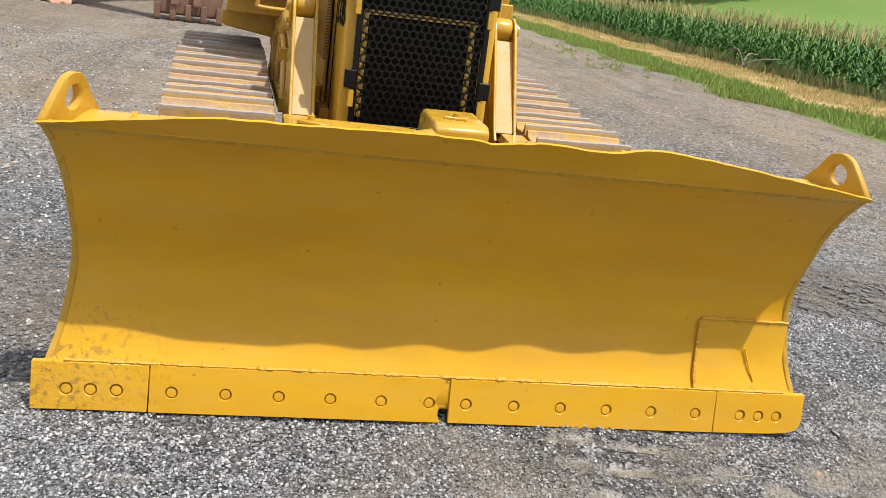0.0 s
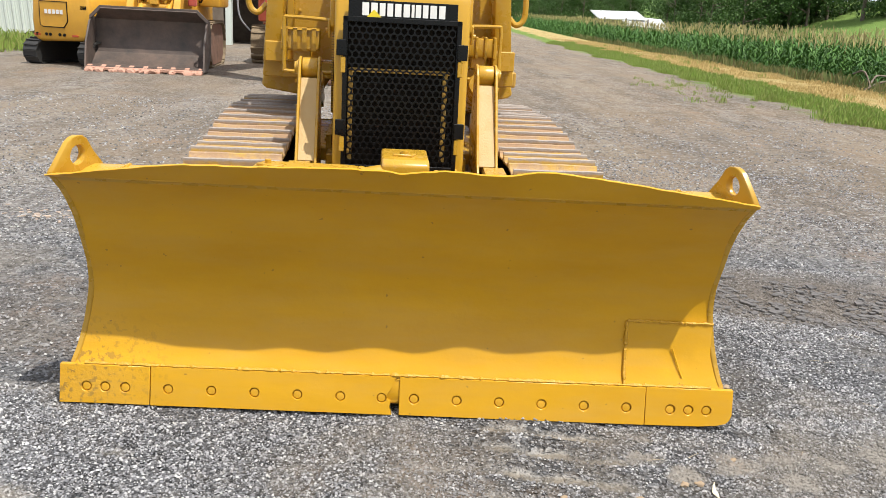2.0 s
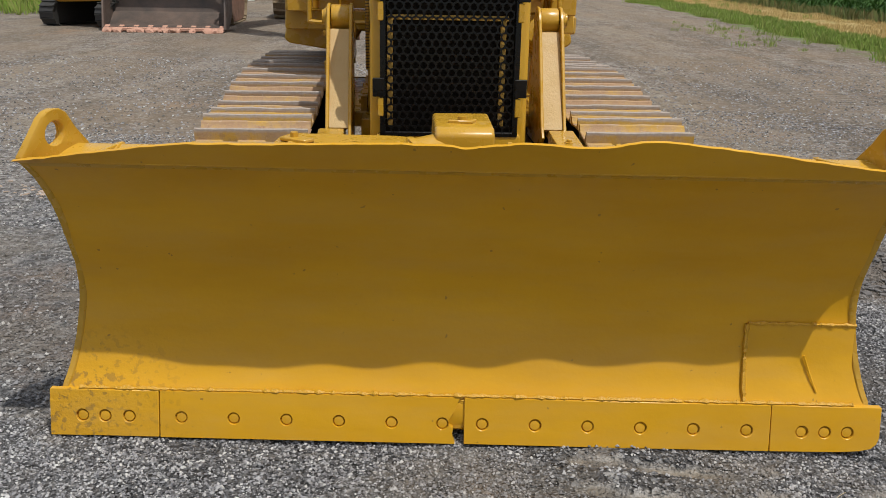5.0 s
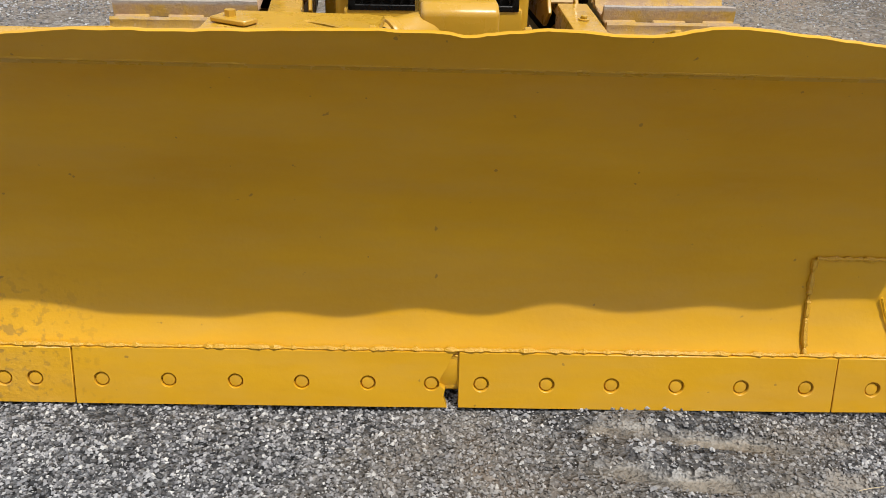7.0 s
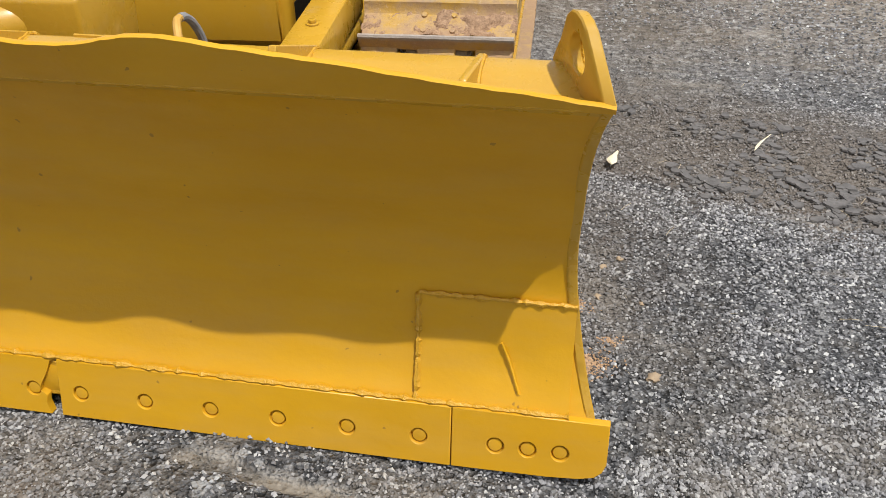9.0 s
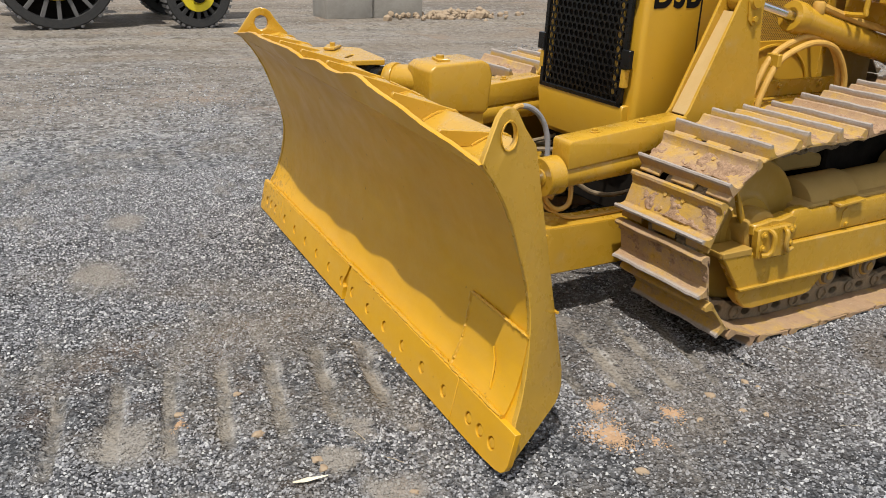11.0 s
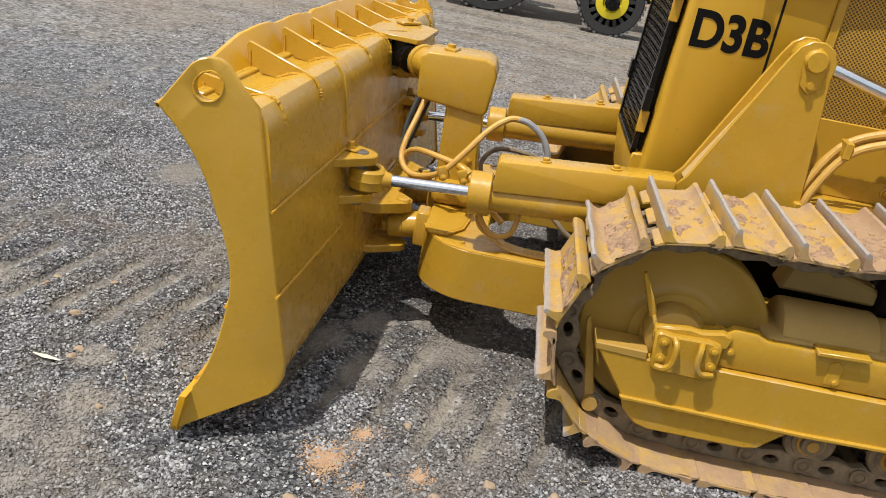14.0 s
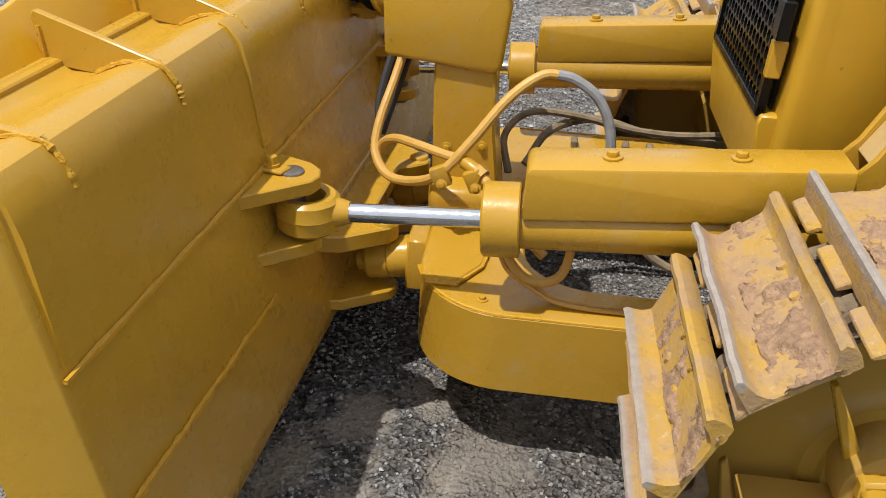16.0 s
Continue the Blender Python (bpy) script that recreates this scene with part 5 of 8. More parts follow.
# lift arms' brackets and cylinders
for s in (1, -1):
    bm = B()
    plate = [(1.23, 0.76), (1.27, 0.81), (1.468, 1.235), (1.49, 1.272), (1.522, 1.294), (1.56, 1.296), (1.592, 1.278), (1.61, 1.24), (1.607, 1.19), (1.652, 0.70), (1.3, 0.70)]
    for xa in (0.41, 0.508):
        prism(bm, plate, s * xa, s * (xa + 0.014), "x", 0.003)
    bracket = part("lift_bracket", bm, M_PAINT, dozer, "welded triangular lift cylinder bracket")
    bm = B()
    prism(bm, [(1.27, 0.79), (1.485, 1.19), (1.505, 1.18), (1.295, 0.78)], s * 0.424, s * 0.508, "x", 0.002)
    part("bracket_face", bm, M_TAN, bracket, "pale primed face plate")
    bm = B()
    lathe(bm, [(0.02, 0), (0.036, 0.002), (0.036, 0.012), (0.03, 0.02), (0.03, 0.026)], (s * 0.52, 1.545, 1.238), (s, 0, 0), 20)
    prism(bm, [(1.508, 1.25), (1.518, 1.16), (1.548, 1.135), (1.578, 1.16), (1.585, 1.25), (1.548, 1.28)], s * 0.5225, s * 0.531, "x", 0.002)
    cyl(bm, (s * 0.528, 1.548, 1.165), (s * 0.543, 1.548, 1.165), 0.012, 6)
    part("pin_keeper", bm, M_PAINT, bracket)
    bm = B()
    cyl(bm, (s * 0.425, 1.542, 1.238), (s * 0.505, 1.542, 1.238), 0.052, 24, bev=0.005)
    part("rod_eye", bm, M_PAINT, bracket)
    a, b = Vector((s * 0.467, 1.542, 1.238)), Vector((s * 0.495, 2.56, 0.985))
    d = (b - a).normalized()
    bm = B()
    cyl(bm, a + d * 0.33, b, 0.058, 28, bev=0.004)
    lift = part("lift_cylinder", bm, M_PAINT, dozer, "yellow hydraulic lift cylinder with chrome rod")
    bm = B()
    lathe(bm, [(0.03, 0.012), (0.036, 0.0), (0.062, 0.0), (0.068, 0.01), (0.068, 0.06), (0.058, 0.068)], a + d * 0.295, d, 28)
    part("gland", bm, M_PAINT, lift)
    bm = B()
    cyl(bm, a, a + d * 0.35, 0.0225, 20)
    part("rod", bm, M_CHROME, lift, "bright chrome rod")
    bm = B()
    lathe(bm, [(0.02, -0.05), (0.055, -0.05), (0.062, 0.0), (0.055, 0.05), (0.03, 0.055), (0.03, 0.06), (0.012, 0.065)], b + d * 0.03, (s, 0, 0), 24)
    part("rod_eye", bm, M_PAINT, lift)
    bm = B()
    cyl(bm, a + d * 0.44 + Vector((s * 0.02, 0, 0.04)), a + d * 0.44 + Vector((s * 0.02, 0, 0.095)), 0.026, 14, bev=0.012)
    cyl(bm, b + Vector((s * 0.02, -0.07, 0.045)), b + Vector((s * 0.02, -0.07, 0.125)), 0.028, 14, bev=0.012)
    tube(bm, [a + d * 0.45 + Vector((s * 0.02, 0, 0.08)), a + d * 0.52 + Vector((s * 0.025, 0, 0.075)), a + d * 0.7 + Vector((s * 0.03, 0, 0.07)), a + d * 0.86 + Vector((s * 0.03, 0, 0.075)), b + Vector((s * 0.02, -0.07, 0.1))], 0.016, 8)
    part("steel_line", bm, M_HOSE, lift)
    bm = B()
    prism(bm, [(2.46, 0.76), (2.51, 0.98), (2.54, 1.035), (2.6, 1.035), (2.64, 0.99), (2.72, 0.76)], s * 0.525, s * 0.55, "x", 0.004)
    part("trunnion", bm, M_PAINT, lift)
    bm = B()
    arc = [(1.635, 0.78), (1.65, 0.87), (1.715, 0.995), (1.82, 1.055), (1.95, 1.08), (2.08, 1.045), (2.165, 0.94), (2.19, 0.82)]
    tube(bm, [(s * 0.5, y, z) for y, z in arc], 0.0135, 10)
    tube(bm, [(s * 0.53, y + 0.012, z - 0.022) for y, z in arc], 0.0135, 10)
    part("hose", bm, M_HOSE, dozer)
    bm = B()
    box(bm, (s * 0.485, 1.71, 0.965), (s * 0.55, 1.735, 1.02), 0.004)
    part("hose_clamp", bm, M_PAINT, dozer)
    bm = B()
    box(bm, (s * 0.36, 1.62, 0.74), (s * 0.54, 2.9, 0.80), 0.006)
    part("side_deck", bm, M_PAINT, dozer)

# ---- fenders, platform, cowl ----
for s in (1, -1):
    bm = B()
    prism(bm, [(s * 0.33, 1.22), (s * 0.775 - 0.03, 1.22), (s * 0.78 - 0.03, 1.13), (s * 0.77 - 0.03, 1.12), (s * 0.33, 1.12)], 2.36, 3.7, "y", 0.006)
    fender = part("fender", bm, M_PAINT, dozer, "yellow fender box beside the platform")
    bm = B()
    prism(bm, [(s * 0.40, 1.118), (s * 0.80 - 0.03, 1.118), (s * 0.81 - 0.03, 1.05), (s * 0.78 - 0.03, 1.03), (s * 0.48, 0.98)], 2.56, 3.5, "y", 0.008)
    part("tank_under_fender", bm, M_PAINT, fender)
    bm = B()
    prism(bm, [(s * 0.36, 1.224), (s * 0.66, 1.224), (s * 0.66, 1.80), (s * 0.36, 1.80)], 2.55, 2.57, "y", 0.002)
    prism(bm, [(s * 0.63, 1.224), (s * 0.67, 1.224), (s * 0.67, 1.82), (s * 0.63, 1.82)], 2.45, 2.55, "y", 0.003)
    console = part("console", bm, M_PAINT, dozer, "sheet steel side console")
    bolts(console, [(s * x, 2.55, z) for x in (0.4, 0.6) for z in (1.3, 1.52, 1.76)], (0, -1, 0), BOLT_SMALL)
    bm = B()
    tube(bm, [(s * 0.38, 2.5, 1.78), (s * 0.40, 2.5, 1.86), (s * 0.46, 2.5, 1.90), (s * 0.6, 2.5, 1.90), (s * 0.66, 2.5, 1.90), (s * 0.69, 2.5, 1.85), (s * 0.69, 2.5, 1.5), (s * 0.69, 2.5, 1.25)], 0.013, 8, n=5)
    cyl(bm, (s * 0.52, 2.5, 1.8), (s * 0.55, 2.5, 1.9), 0.011, 8)
    part("grab_rail", bm, M_PAINT, dozer)
    bm = B()
    tube(bm, [(s * 0.34, 2.0, 1.47), (s * 0.6, 2.0, 1.48), (s * 0.635, 2.0, 1.46), (s * 0.635, 2.0, 1.3), (s * 0.635, 2.0, 1.2), (s * 0.61, 2.0, 1.17), (s * 0.34, 2.0, 1.17)], 0.0115, 8, n=5)
    bmesh.ops.translate(bm, vec=(-0.02, 0.12, 0.005), verts=list(bm.verts))
    part("light_guard", bm, M_PAINT, dozer)
    bm = B()
    box(bm, (s * 0.5, 2.12, 1.29), (s * 0.70, 2.26, 1.40), 0.012, 2)
    for x in (0.51, 0.565, 0.62, 0.675):
        box(bm, (s * x, 2.108 + 0.0, 1.28), (s * (x + 0.018), 2.27, 1.41), 0.004)
    box(bm, (s * 0.55, 2.16, 1.222), (s * 0.64, 2.24, 1.295), 0.004)
    bmesh.ops.translate(bm, vec=(-0.03 - s * 0.06, 0.07, 0.012), verts=list(bm.verts))
    part("work_lamp", bm, M_PAINT, dozer)
    # outer handrail
    bm = B()
    tube(bm, [(s * 0.73 - 0.05, 2.32, 1.55), (s * 0.78 - 0.05, 2.3, 1.50), (s * 0.825 - 0.05, 2.3, 1.53), (s * 0.835 - 0.05, 2.3, 1.62), (s * 0.82 - 0.05, 2.3, 1.9), (s * 0.795 - 0.05, 2.3, 2.08), (s * 0.76 - 0.05, 2.3, 2.12), (s * 0.72 - 0.05, 2.32, 2.07)], 0.018, 10, n=6)
    part("handrail", bm, M_PAINT, dozer)
bm = B()
box(bm, (-0.8, 2.56, 1.1), (0.8, 4.0, 1.2), 0.01)
part("platform", bm, M_PAINT_OLD, dozer)
bm = B()
prism(bm, [(2.32, 1.28), (2.32, 1.72), (2.36, 1.75), (2.40, 1.88), (2.44, 1.905), (2.6, 1.9), (2.64, 1.3)], -0.365, 0.335, "x", 0.012, seg=2)
part("dash_cowl", bm, M_PAINT_HOOD, dozer)
bm = B()
tube(bm, [(-0.33, 2.5, 1.88), (-0.34, 2.5, 1.94), (-0.28, 2.5, 1.965), (0.1, 2.5, 1.965)], 0.014, 8, n=5)
part("grab_rail", bm, M_PAINT, dozer)

# exhaust stack, pre-cleaner, seat
SX, SY = -0.205, 2.04
bm = B()
lathe(bm, [(0.048, 0), (0.05, 0.02), (0.05, 0.97), (0.053, 0.97), (0.053, 1.0), (0.046, 1.0), (0.044, 0.88)], (SX, SY, 1.70), (0, 0.0, 1), 28)
stack = part("exhaust_pipe", bm, M_BLACK, dozer, "tall black exhaust pipe")
bm = B()
lathe(bm, [(0.058, 0), (0.058, 0.03), (0.05, 0.032)], (SX, SY, 1.735), (0, 0, 1), 28)
box(bm, (SX - 0.1, SY - 0.015, 1.742), (SX - 0.05, SY + 0.015, 1.76), 0.003)
part("clamp", bm, M_BLACK, stack)
bm = B()
box(bm, (SX - 0.06, SY - 0.02, 2.693), (SX + 0.062, SY + 0.05, 2.701), 0.002)
part("rain_flap", bm, M_BLACK, stack)
bm = B()
lathe(bm, [(0.055, 0), (0.052, 0.05)], (SX, SY, 1.69), (0, 0, 1), 24)
part("pipe_foot", bm, M_PAINT, stack)
PX, PY = 0.19, 2.42
bm = B()
lathe(bm, [(0.045, 0), (0.045, 0.16)], (PX, PY, 1.69), (0, 0, 1), 20)
pre = part("air_pre_cleaner", bm, M_PAINT, dozer, "round air pre-cleaner with tan bowl and black lid")
bm = B()
lathe(bm, [(0.08, 0), (0.085, 0.01), (0.065, 0.05), (0.068, 0.10), (0.09, 0.115)], (PX, PY, 1.83), (0, 0, 1), 28)
part("cone", bm, M_BLACK, pre)
bm = B()
lathe(bm, [(0.092, 0), (0.1, 0.01), (0.105, 0.085), (0.1, 0.09)], (PX, PY, 1.94), (0, 0, 1), 28)
part("bowl", bm, M_TAN, pre)
bm = B()
lathe(bm, [(0.112, 0), (0.114, 0.02), (0.09, 0.035), (0.03, 0.045), (0.012, 0.045), (0.012, 0.062), (0.004, 0.064)], (PX, PY, 2.028), (0, 0, 1), 28)
part("lid", bm, M_BLACK, pre)
bm = B()
prism(bm, [(-0.19, 1.6), (-0.19, 2.0), (-0.16, 2.07), (-0.08, 2.12), (0.06, 2.12), (0.13, 2.07), (0.16, 2.0), (0.16, 1.6)], 3.3, 3.42, "y", 0.02, seg=3)
box(bm, (-0.22, 2.85, 1.4), (0.2, 3.35, 1.56), 0.03, 3)
part("seat", bm, M_SEAT, dozer, "black vinyl operator seat")

# ---- rollover frame ----
for s in (1, -1):
    for y0, y1, xb, xt, w in ((2.24, 2.42, 0.755, 0.645, 0.105), (3.55, 3.7, 0.765, 0.69, 0.16)):
        bm = B()
        t = bmesh.new()
        bmesh.ops.create_cube(t, size=1)
        for v in t.verts:
            top = v.co.z > 0
            xo, wi = (xt, w * 0.82) if top else (xb, w)
            z = 2.80 if top else 1.22
            v.co = Vector((s * (xo - (0 if v.co.x * s > 0 else wi)) - 0.04, y0 if v.co.y < 0 else y1, z))
        soften(t, 0.012, 2)
        merge(bm, t)
        post = part("rops_post", bm, M_PAINT, dozer, "tapered rollover post")
        if y0 < 3:
            bm = B()
            box(bm, (s * xb - 0.04 - (0.125 if s > 0 else -0.012), y0 - 0.012, 1.22), (s * xb - 0.04 + (0.012 if s > 0 else 0.125), y1 + 0.03, 1.34), 0.006)
            part("post_foot", bm, M_PAINT, post)
            bm = B()
            box(bm, (s * xt - 0.035 - 0.02, y0 + 0.03, 2.76), (s * xt - 0.035 + s * 0.05, y0 + 0.06, 2.79), 0.004)
            part("lug", bm, M_PAINT, post)
RX = -0.04


def arch(y, d, zc):
    """Front or rear beam with rounded inner corners."""
    bm = B()
    w = 0.645
    low = [(-w + 0.1, 2.58), (-w + 0.115, 2.66), (-w + 0.15, 2.72), (-w + 0.21, 2.745), (w - 0.21, 2.745), (w - 0.15, 2.72), (w - 0.115, 2.66), (w - 0.1, 2.58)]
    poly = [(-w, 2.80), (-w + 0.02, 2.58)] + low + [(w - 0.02, 2.58), (w, 2.80)]
    prism(bm, [(x + RX, z + zc) for x, z in poly], y, y + d, "y", 0.006)
    return bm


part("rops_beam", arch(2.25, 0.12, 0.03), M_PAINT, dozer)
part("rops_beam", arch(3.56, 0.12, 0.03), M_PAINT, dozer)
bm = B()
box(bm, (-0.65 + RX, 2.21, 2.845), (0.65 + RX, 3.78, 2.875), 0.004)
roof = part("rops_roof", bm, M_PAINT, dozer, "flat steel canopy roof")
for y in (2.214, 3.74):
    bm = B()
    box(bm, (-0.648 + RX, y, 2.79), (0.648 + RX, y + 0.036, 2.87), 0.006)
    part("roof_edge", bm, M_PAINT, roof)
for s in (1, -1):
    bm = B()
    box(bm, (s * 0.59 + RX - 0.045, 2.38, 2.70), (s * 0.59 + RX + 0.045, 3.58, 2.843), 0.01)
    part("roof_side_beam", bm, M_PAINT, dozer)

# ---- tracks ----
TC = 0.8175
HW = 0.2325


def hull(pts):
    pts = sorted(set(pts))
    out = []
    for seq in (pts, pts[::-1]):
        h = []
        for p in seq:
            while len(h) > 1 and (h[-1][0] - h[-2][0]) * (p[1] - h[-2][1]) - (h[-1][1] - h[-2][1]) * (p[0] - h[-2][0]) <= 0:
                h.pop()
            h.append(p)
        out += h[:-1]
    return out


IDLER, IR = (1.284, 0.416), 0.285
SPROCKET, SR = (3.77, 0.47), 0.30
PIN_R, STAND = 0.333, 0.043
loop = [(IDLER[0] + PIN_R * math.cos(a), IDLER[1] + PIN_R * math.sin(a)) for a in [i * math.pi / 24 for i in range(48)]]
loop += [(SPROCKET[0] + 0.318 * math.cos(a), SPROCKET[1] + 0.318 * math.sin(a)) for a in [i * math.pi / 24 for i in range(48)]]
loop += [(1.3, 0.071), (2.5, 0.065), (3.45, 0.071), (2.3, 0.82), (2.6, 0.836), (3.2, 0.83)]
dense = []
ring_ = hull(loop)
for (ya, za), (yb, zb) in zip(ring_, ring_[1:] + ring_[:1]):
    k = max(1, int(math.hypot(yb - ya, zb - za) / 0.05))
    for i in range(k):
        y, z = ya + (yb - ya) * i / k, za + (zb - za) * i / k
        if z > 0.6:
            z -= 0.024 * math.exp(-((y - 1.66) / 0.24) ** 2) + 0.02 * math.exp(-((y - 3.0) / 0.3) ** 2)
        dense.append(Vector((0, y, z)))
loop = dense
total = sum((loop[i] - loop[i - 1]).length for i in range(len(loop)))
COUNT = round(total / 0.1755)
PITCH = total / COUNT


def along(s):
    s %= total
    for i in range(len(loop)):
        a, b = loop[i], loop[(i + 1) % len(loop)]
        n = (b - a).length
        if s <= n:
            return a + (b - a) * (s / n)
        s -= n
    return loop[0]


# a grouser stands on the top run at y = 1.505
PHASE = 0.0
best = 9.0
for i in range(2000):
    q = along(total * i / 2000)
    if q.z > 0.6 and abs(q.y - 1.505 - PITCH * 0.445) < best:
        best, PHASE = abs(q.y - 1.505 - PITCH * 0.445), total * i / 2000


def bar_along(bm, prof, x0, x1, n, seed, wear_from=9.0):
    """A bar of one section, drawn along x and worn unevenly at its crest."""
    t = bmesh.new()
    rings = []
    for i in range(n + 1):
        x = x0 + (x1 - x0) * i / n
        wear = 0.0045 * noise.noise((x * 9, seed * 3.1, 0)) + 0.002 * noise.noise((x * 31, seed * 3.1, 4))
        rings.append([t.verts.new((x, y + 0.5 * wear, z + (wear if z > wear_from else 0))) for y, z in prof])
    for a, b in zip(rings, rings[1:]):
        for k in range(len(prof)):
            t.faces.new((a[k], b[k], b[(k + 1) % len(prof)], a[(k + 1) % len(prof)]))
    t.faces.new(rings[0])
    t.faces.new(rings[-1][::-1])
    bmesh.ops.recalc_face_normals(t, faces=list(t.faces))
    merge(bm, t)


def shoe_mesh(seed, mat):
    """One shoe lying along y, top up at z = 0: a thin upright grouser at its leading end, tabs before it, a rounded lip behind."""
    bm = B()
    L = PITCH / 2
    # plate, with tabs that reach ahead between the links
    cut = [(-HW, -L + 0.034), (HW, -L + 0.034), (HW, L - 0.004), (0.118, L - 0.004), (0.112, L - 0.028), (0.066, L - 0.028), (0.06, L - 0.004), (-0.06, L - 0.004), (-0.066, L - 0.028), (-0.112, L - 0.028), (-0.118, L - 0.004), (-HW, L - 0.004)]
    prism(bm, cut, -0.012, 0.0, "z", 0.0025)
    for x0, x1 in ((-HW + 0.004, -0.118), (-0.058, 0.058), (0.118, HW - 0.004)):
        prism(bm, [(L - 0.02, -0.002), (L + 0.004, -0.004), (L + 0.02, -0.011), (L + 0.018, -0.02), (L - 0.02, -0.013)], x0, x1, "x", 0.003)
    bar_along(bm, [(L - 0.044, -0.004), (L - 0.034, 0.003), (L - 0.026, 0.014), (L - 0.022, 0.03), (L - 0.02, 0.041), (L - 0.013, 0.045), (L - 0.007, 0.041), (L - 0.004, 0.02), (L - 0.002, -0.01)], -HW, HW, 16, seed, 0.035)
    bar_along(bm, [(-L + 0.016, -0.012), (-L + 0.011, 0.004), (-L + 0.013, 0.02), (-L + 0.02, 0.0275), (-L + 0.03, 0.025), (-L + 0.038, 0.013), (-L + 0.05, 0.002), (-L + 0.06, -0.002), (-L + 0.042, -0.014)], -HW, HW, 10, seed + 0.5, 0.02)
    for x in (-0.045, 0.045):
        for y in (-0.03, 0.025):
            cyl(bm, (x, y, -0.002), (x, y, 0.006), 0.011, 8, 0.008)
    return mesh_of("track_shoe", bm, mat)


def mud_mesh(seed):
    """Caked clay on a shoe."""
    rnd = random.Random(seed)
    bm = B()
    step = 0.0055
    grid = {}

    def high(i, j):
        x, y = -0.238 + step * i, -0.062 + step * j
        e = noise.fractal((x * 13 + seed * 5.3, y * 17, seed * 2.1), 0.8, 2.1, 5)
        fine = noise.noise((x * 120, y * 120, seed)) + 0.6 * noise.noise((x * 260, y * 260, seed))
        return min(0.011, (e - 0.07) * 0.018) + 0.0032 * fine - 0.0012, x, y

    for i in range(87):
        for j in range(20):
            h, x, y = high(i, j)
            grid[i, j] = (h, x + rnd.uniform(-0.0016, 0.0016), y + rnd.uniform(-0.0016, 0.0016))
    made = {}
    for i in range(86):
        for j in range(19):
            ks = ((i, j), (i + 1, j), (i + 1, j + 1), (i, j + 1))
            if max(grid[k][0] for k in ks) < 0.0006:
                continue
            vs = []
            for k in ks:
                if k not in made:
                    h, x, y = grid[k]
                    made[k] = bm.verts.new((x, y, max(h, -0.0012)))
                vs.append(made[k])
            bm.faces.new(vs)
    return mesh_of("caked_clay", bm, M_MUD, 80)


def packed_mesh(seed):
    """Earth packed on the inner side of a shoe that lies on the ground, up to its neighbours."""
    bm = B()
    L = PITCH / 2
    grid = []
    for i in range(31):
        x = -HW + 0.004 + (2 * HW - 0.008) * i / 30
        row = []
        for j in range(13):
            y = -L - 0.005 + (2 * L + 0.012) * j / 12
            e = noise.fractal((x * 12 + seed * 4.7, y * 15, seed * 1.3), 1.0, 2.0, 4)
            row.append(bm.verts.new((x + 0.002 * noise.noise((x * 90, y * 90, 2)), y + 0.002 * noise.noise((x * 90, y * 90, 5)), -0.0145 - 0.006 * max(-0.3, e) - 0.0015 * noise.noise((x * 140, y * 140, seed)))))
        grid.append(row)
    for a, b in zip(grid, grid[1:]):
        for j in range(12):
            bm.faces.new((a[j], a[j + 1], b[j + 1], b[j]))
    return mesh_of("packed_earth", bm, M_SHOE_CLAY, 80)


def link_mesh():
    bm = B()
    L = PITCH / 2
    hole = [(-0.012 + 0.026 * math.cos(a), -0.05 + 0.016 * math.sin(a)) for a in [2 * math.pi * i / 10 for i in range(10)]]
    for x in (-0.075, 0.075):
        prism(bm, [(-L - 0.02, -0.045), (-L + 0.01, -0.018), (L - 0.02, -0.013), (L + 0.012, -0.026), (L + 0.03, -0.055), (L + 0.012, -0.09), (L - 0.03, -0.078), (0.01, -0.09), (-L + 0.03, -0.078), (-L, -0.09), (-L - 0.025, -0.07)], x - 0.018, x + 0.018, "x", 0.003, holes=[hole])
    for s in (1, -1):
        lathe(bm, [(0.028, 0), (0.028, 0.008), (0.018, 0.012), (0.016, 0.004), (0.004, 0.004)], (s * 0.092, L * 0.98, -0.055), (s, 0, 0), 12)
        cyl(bm, (s * 0.05, -0.02, -0.012), (s * 0.05, -0.02, -0.034), 0.013, 6)
    cyl(bm, (-0.06, L * 0.98, -0.055), (0.06, L * 0.98, -0.055), 0.024, 12)
    return mesh_of("track_link", bm, M_LINK)


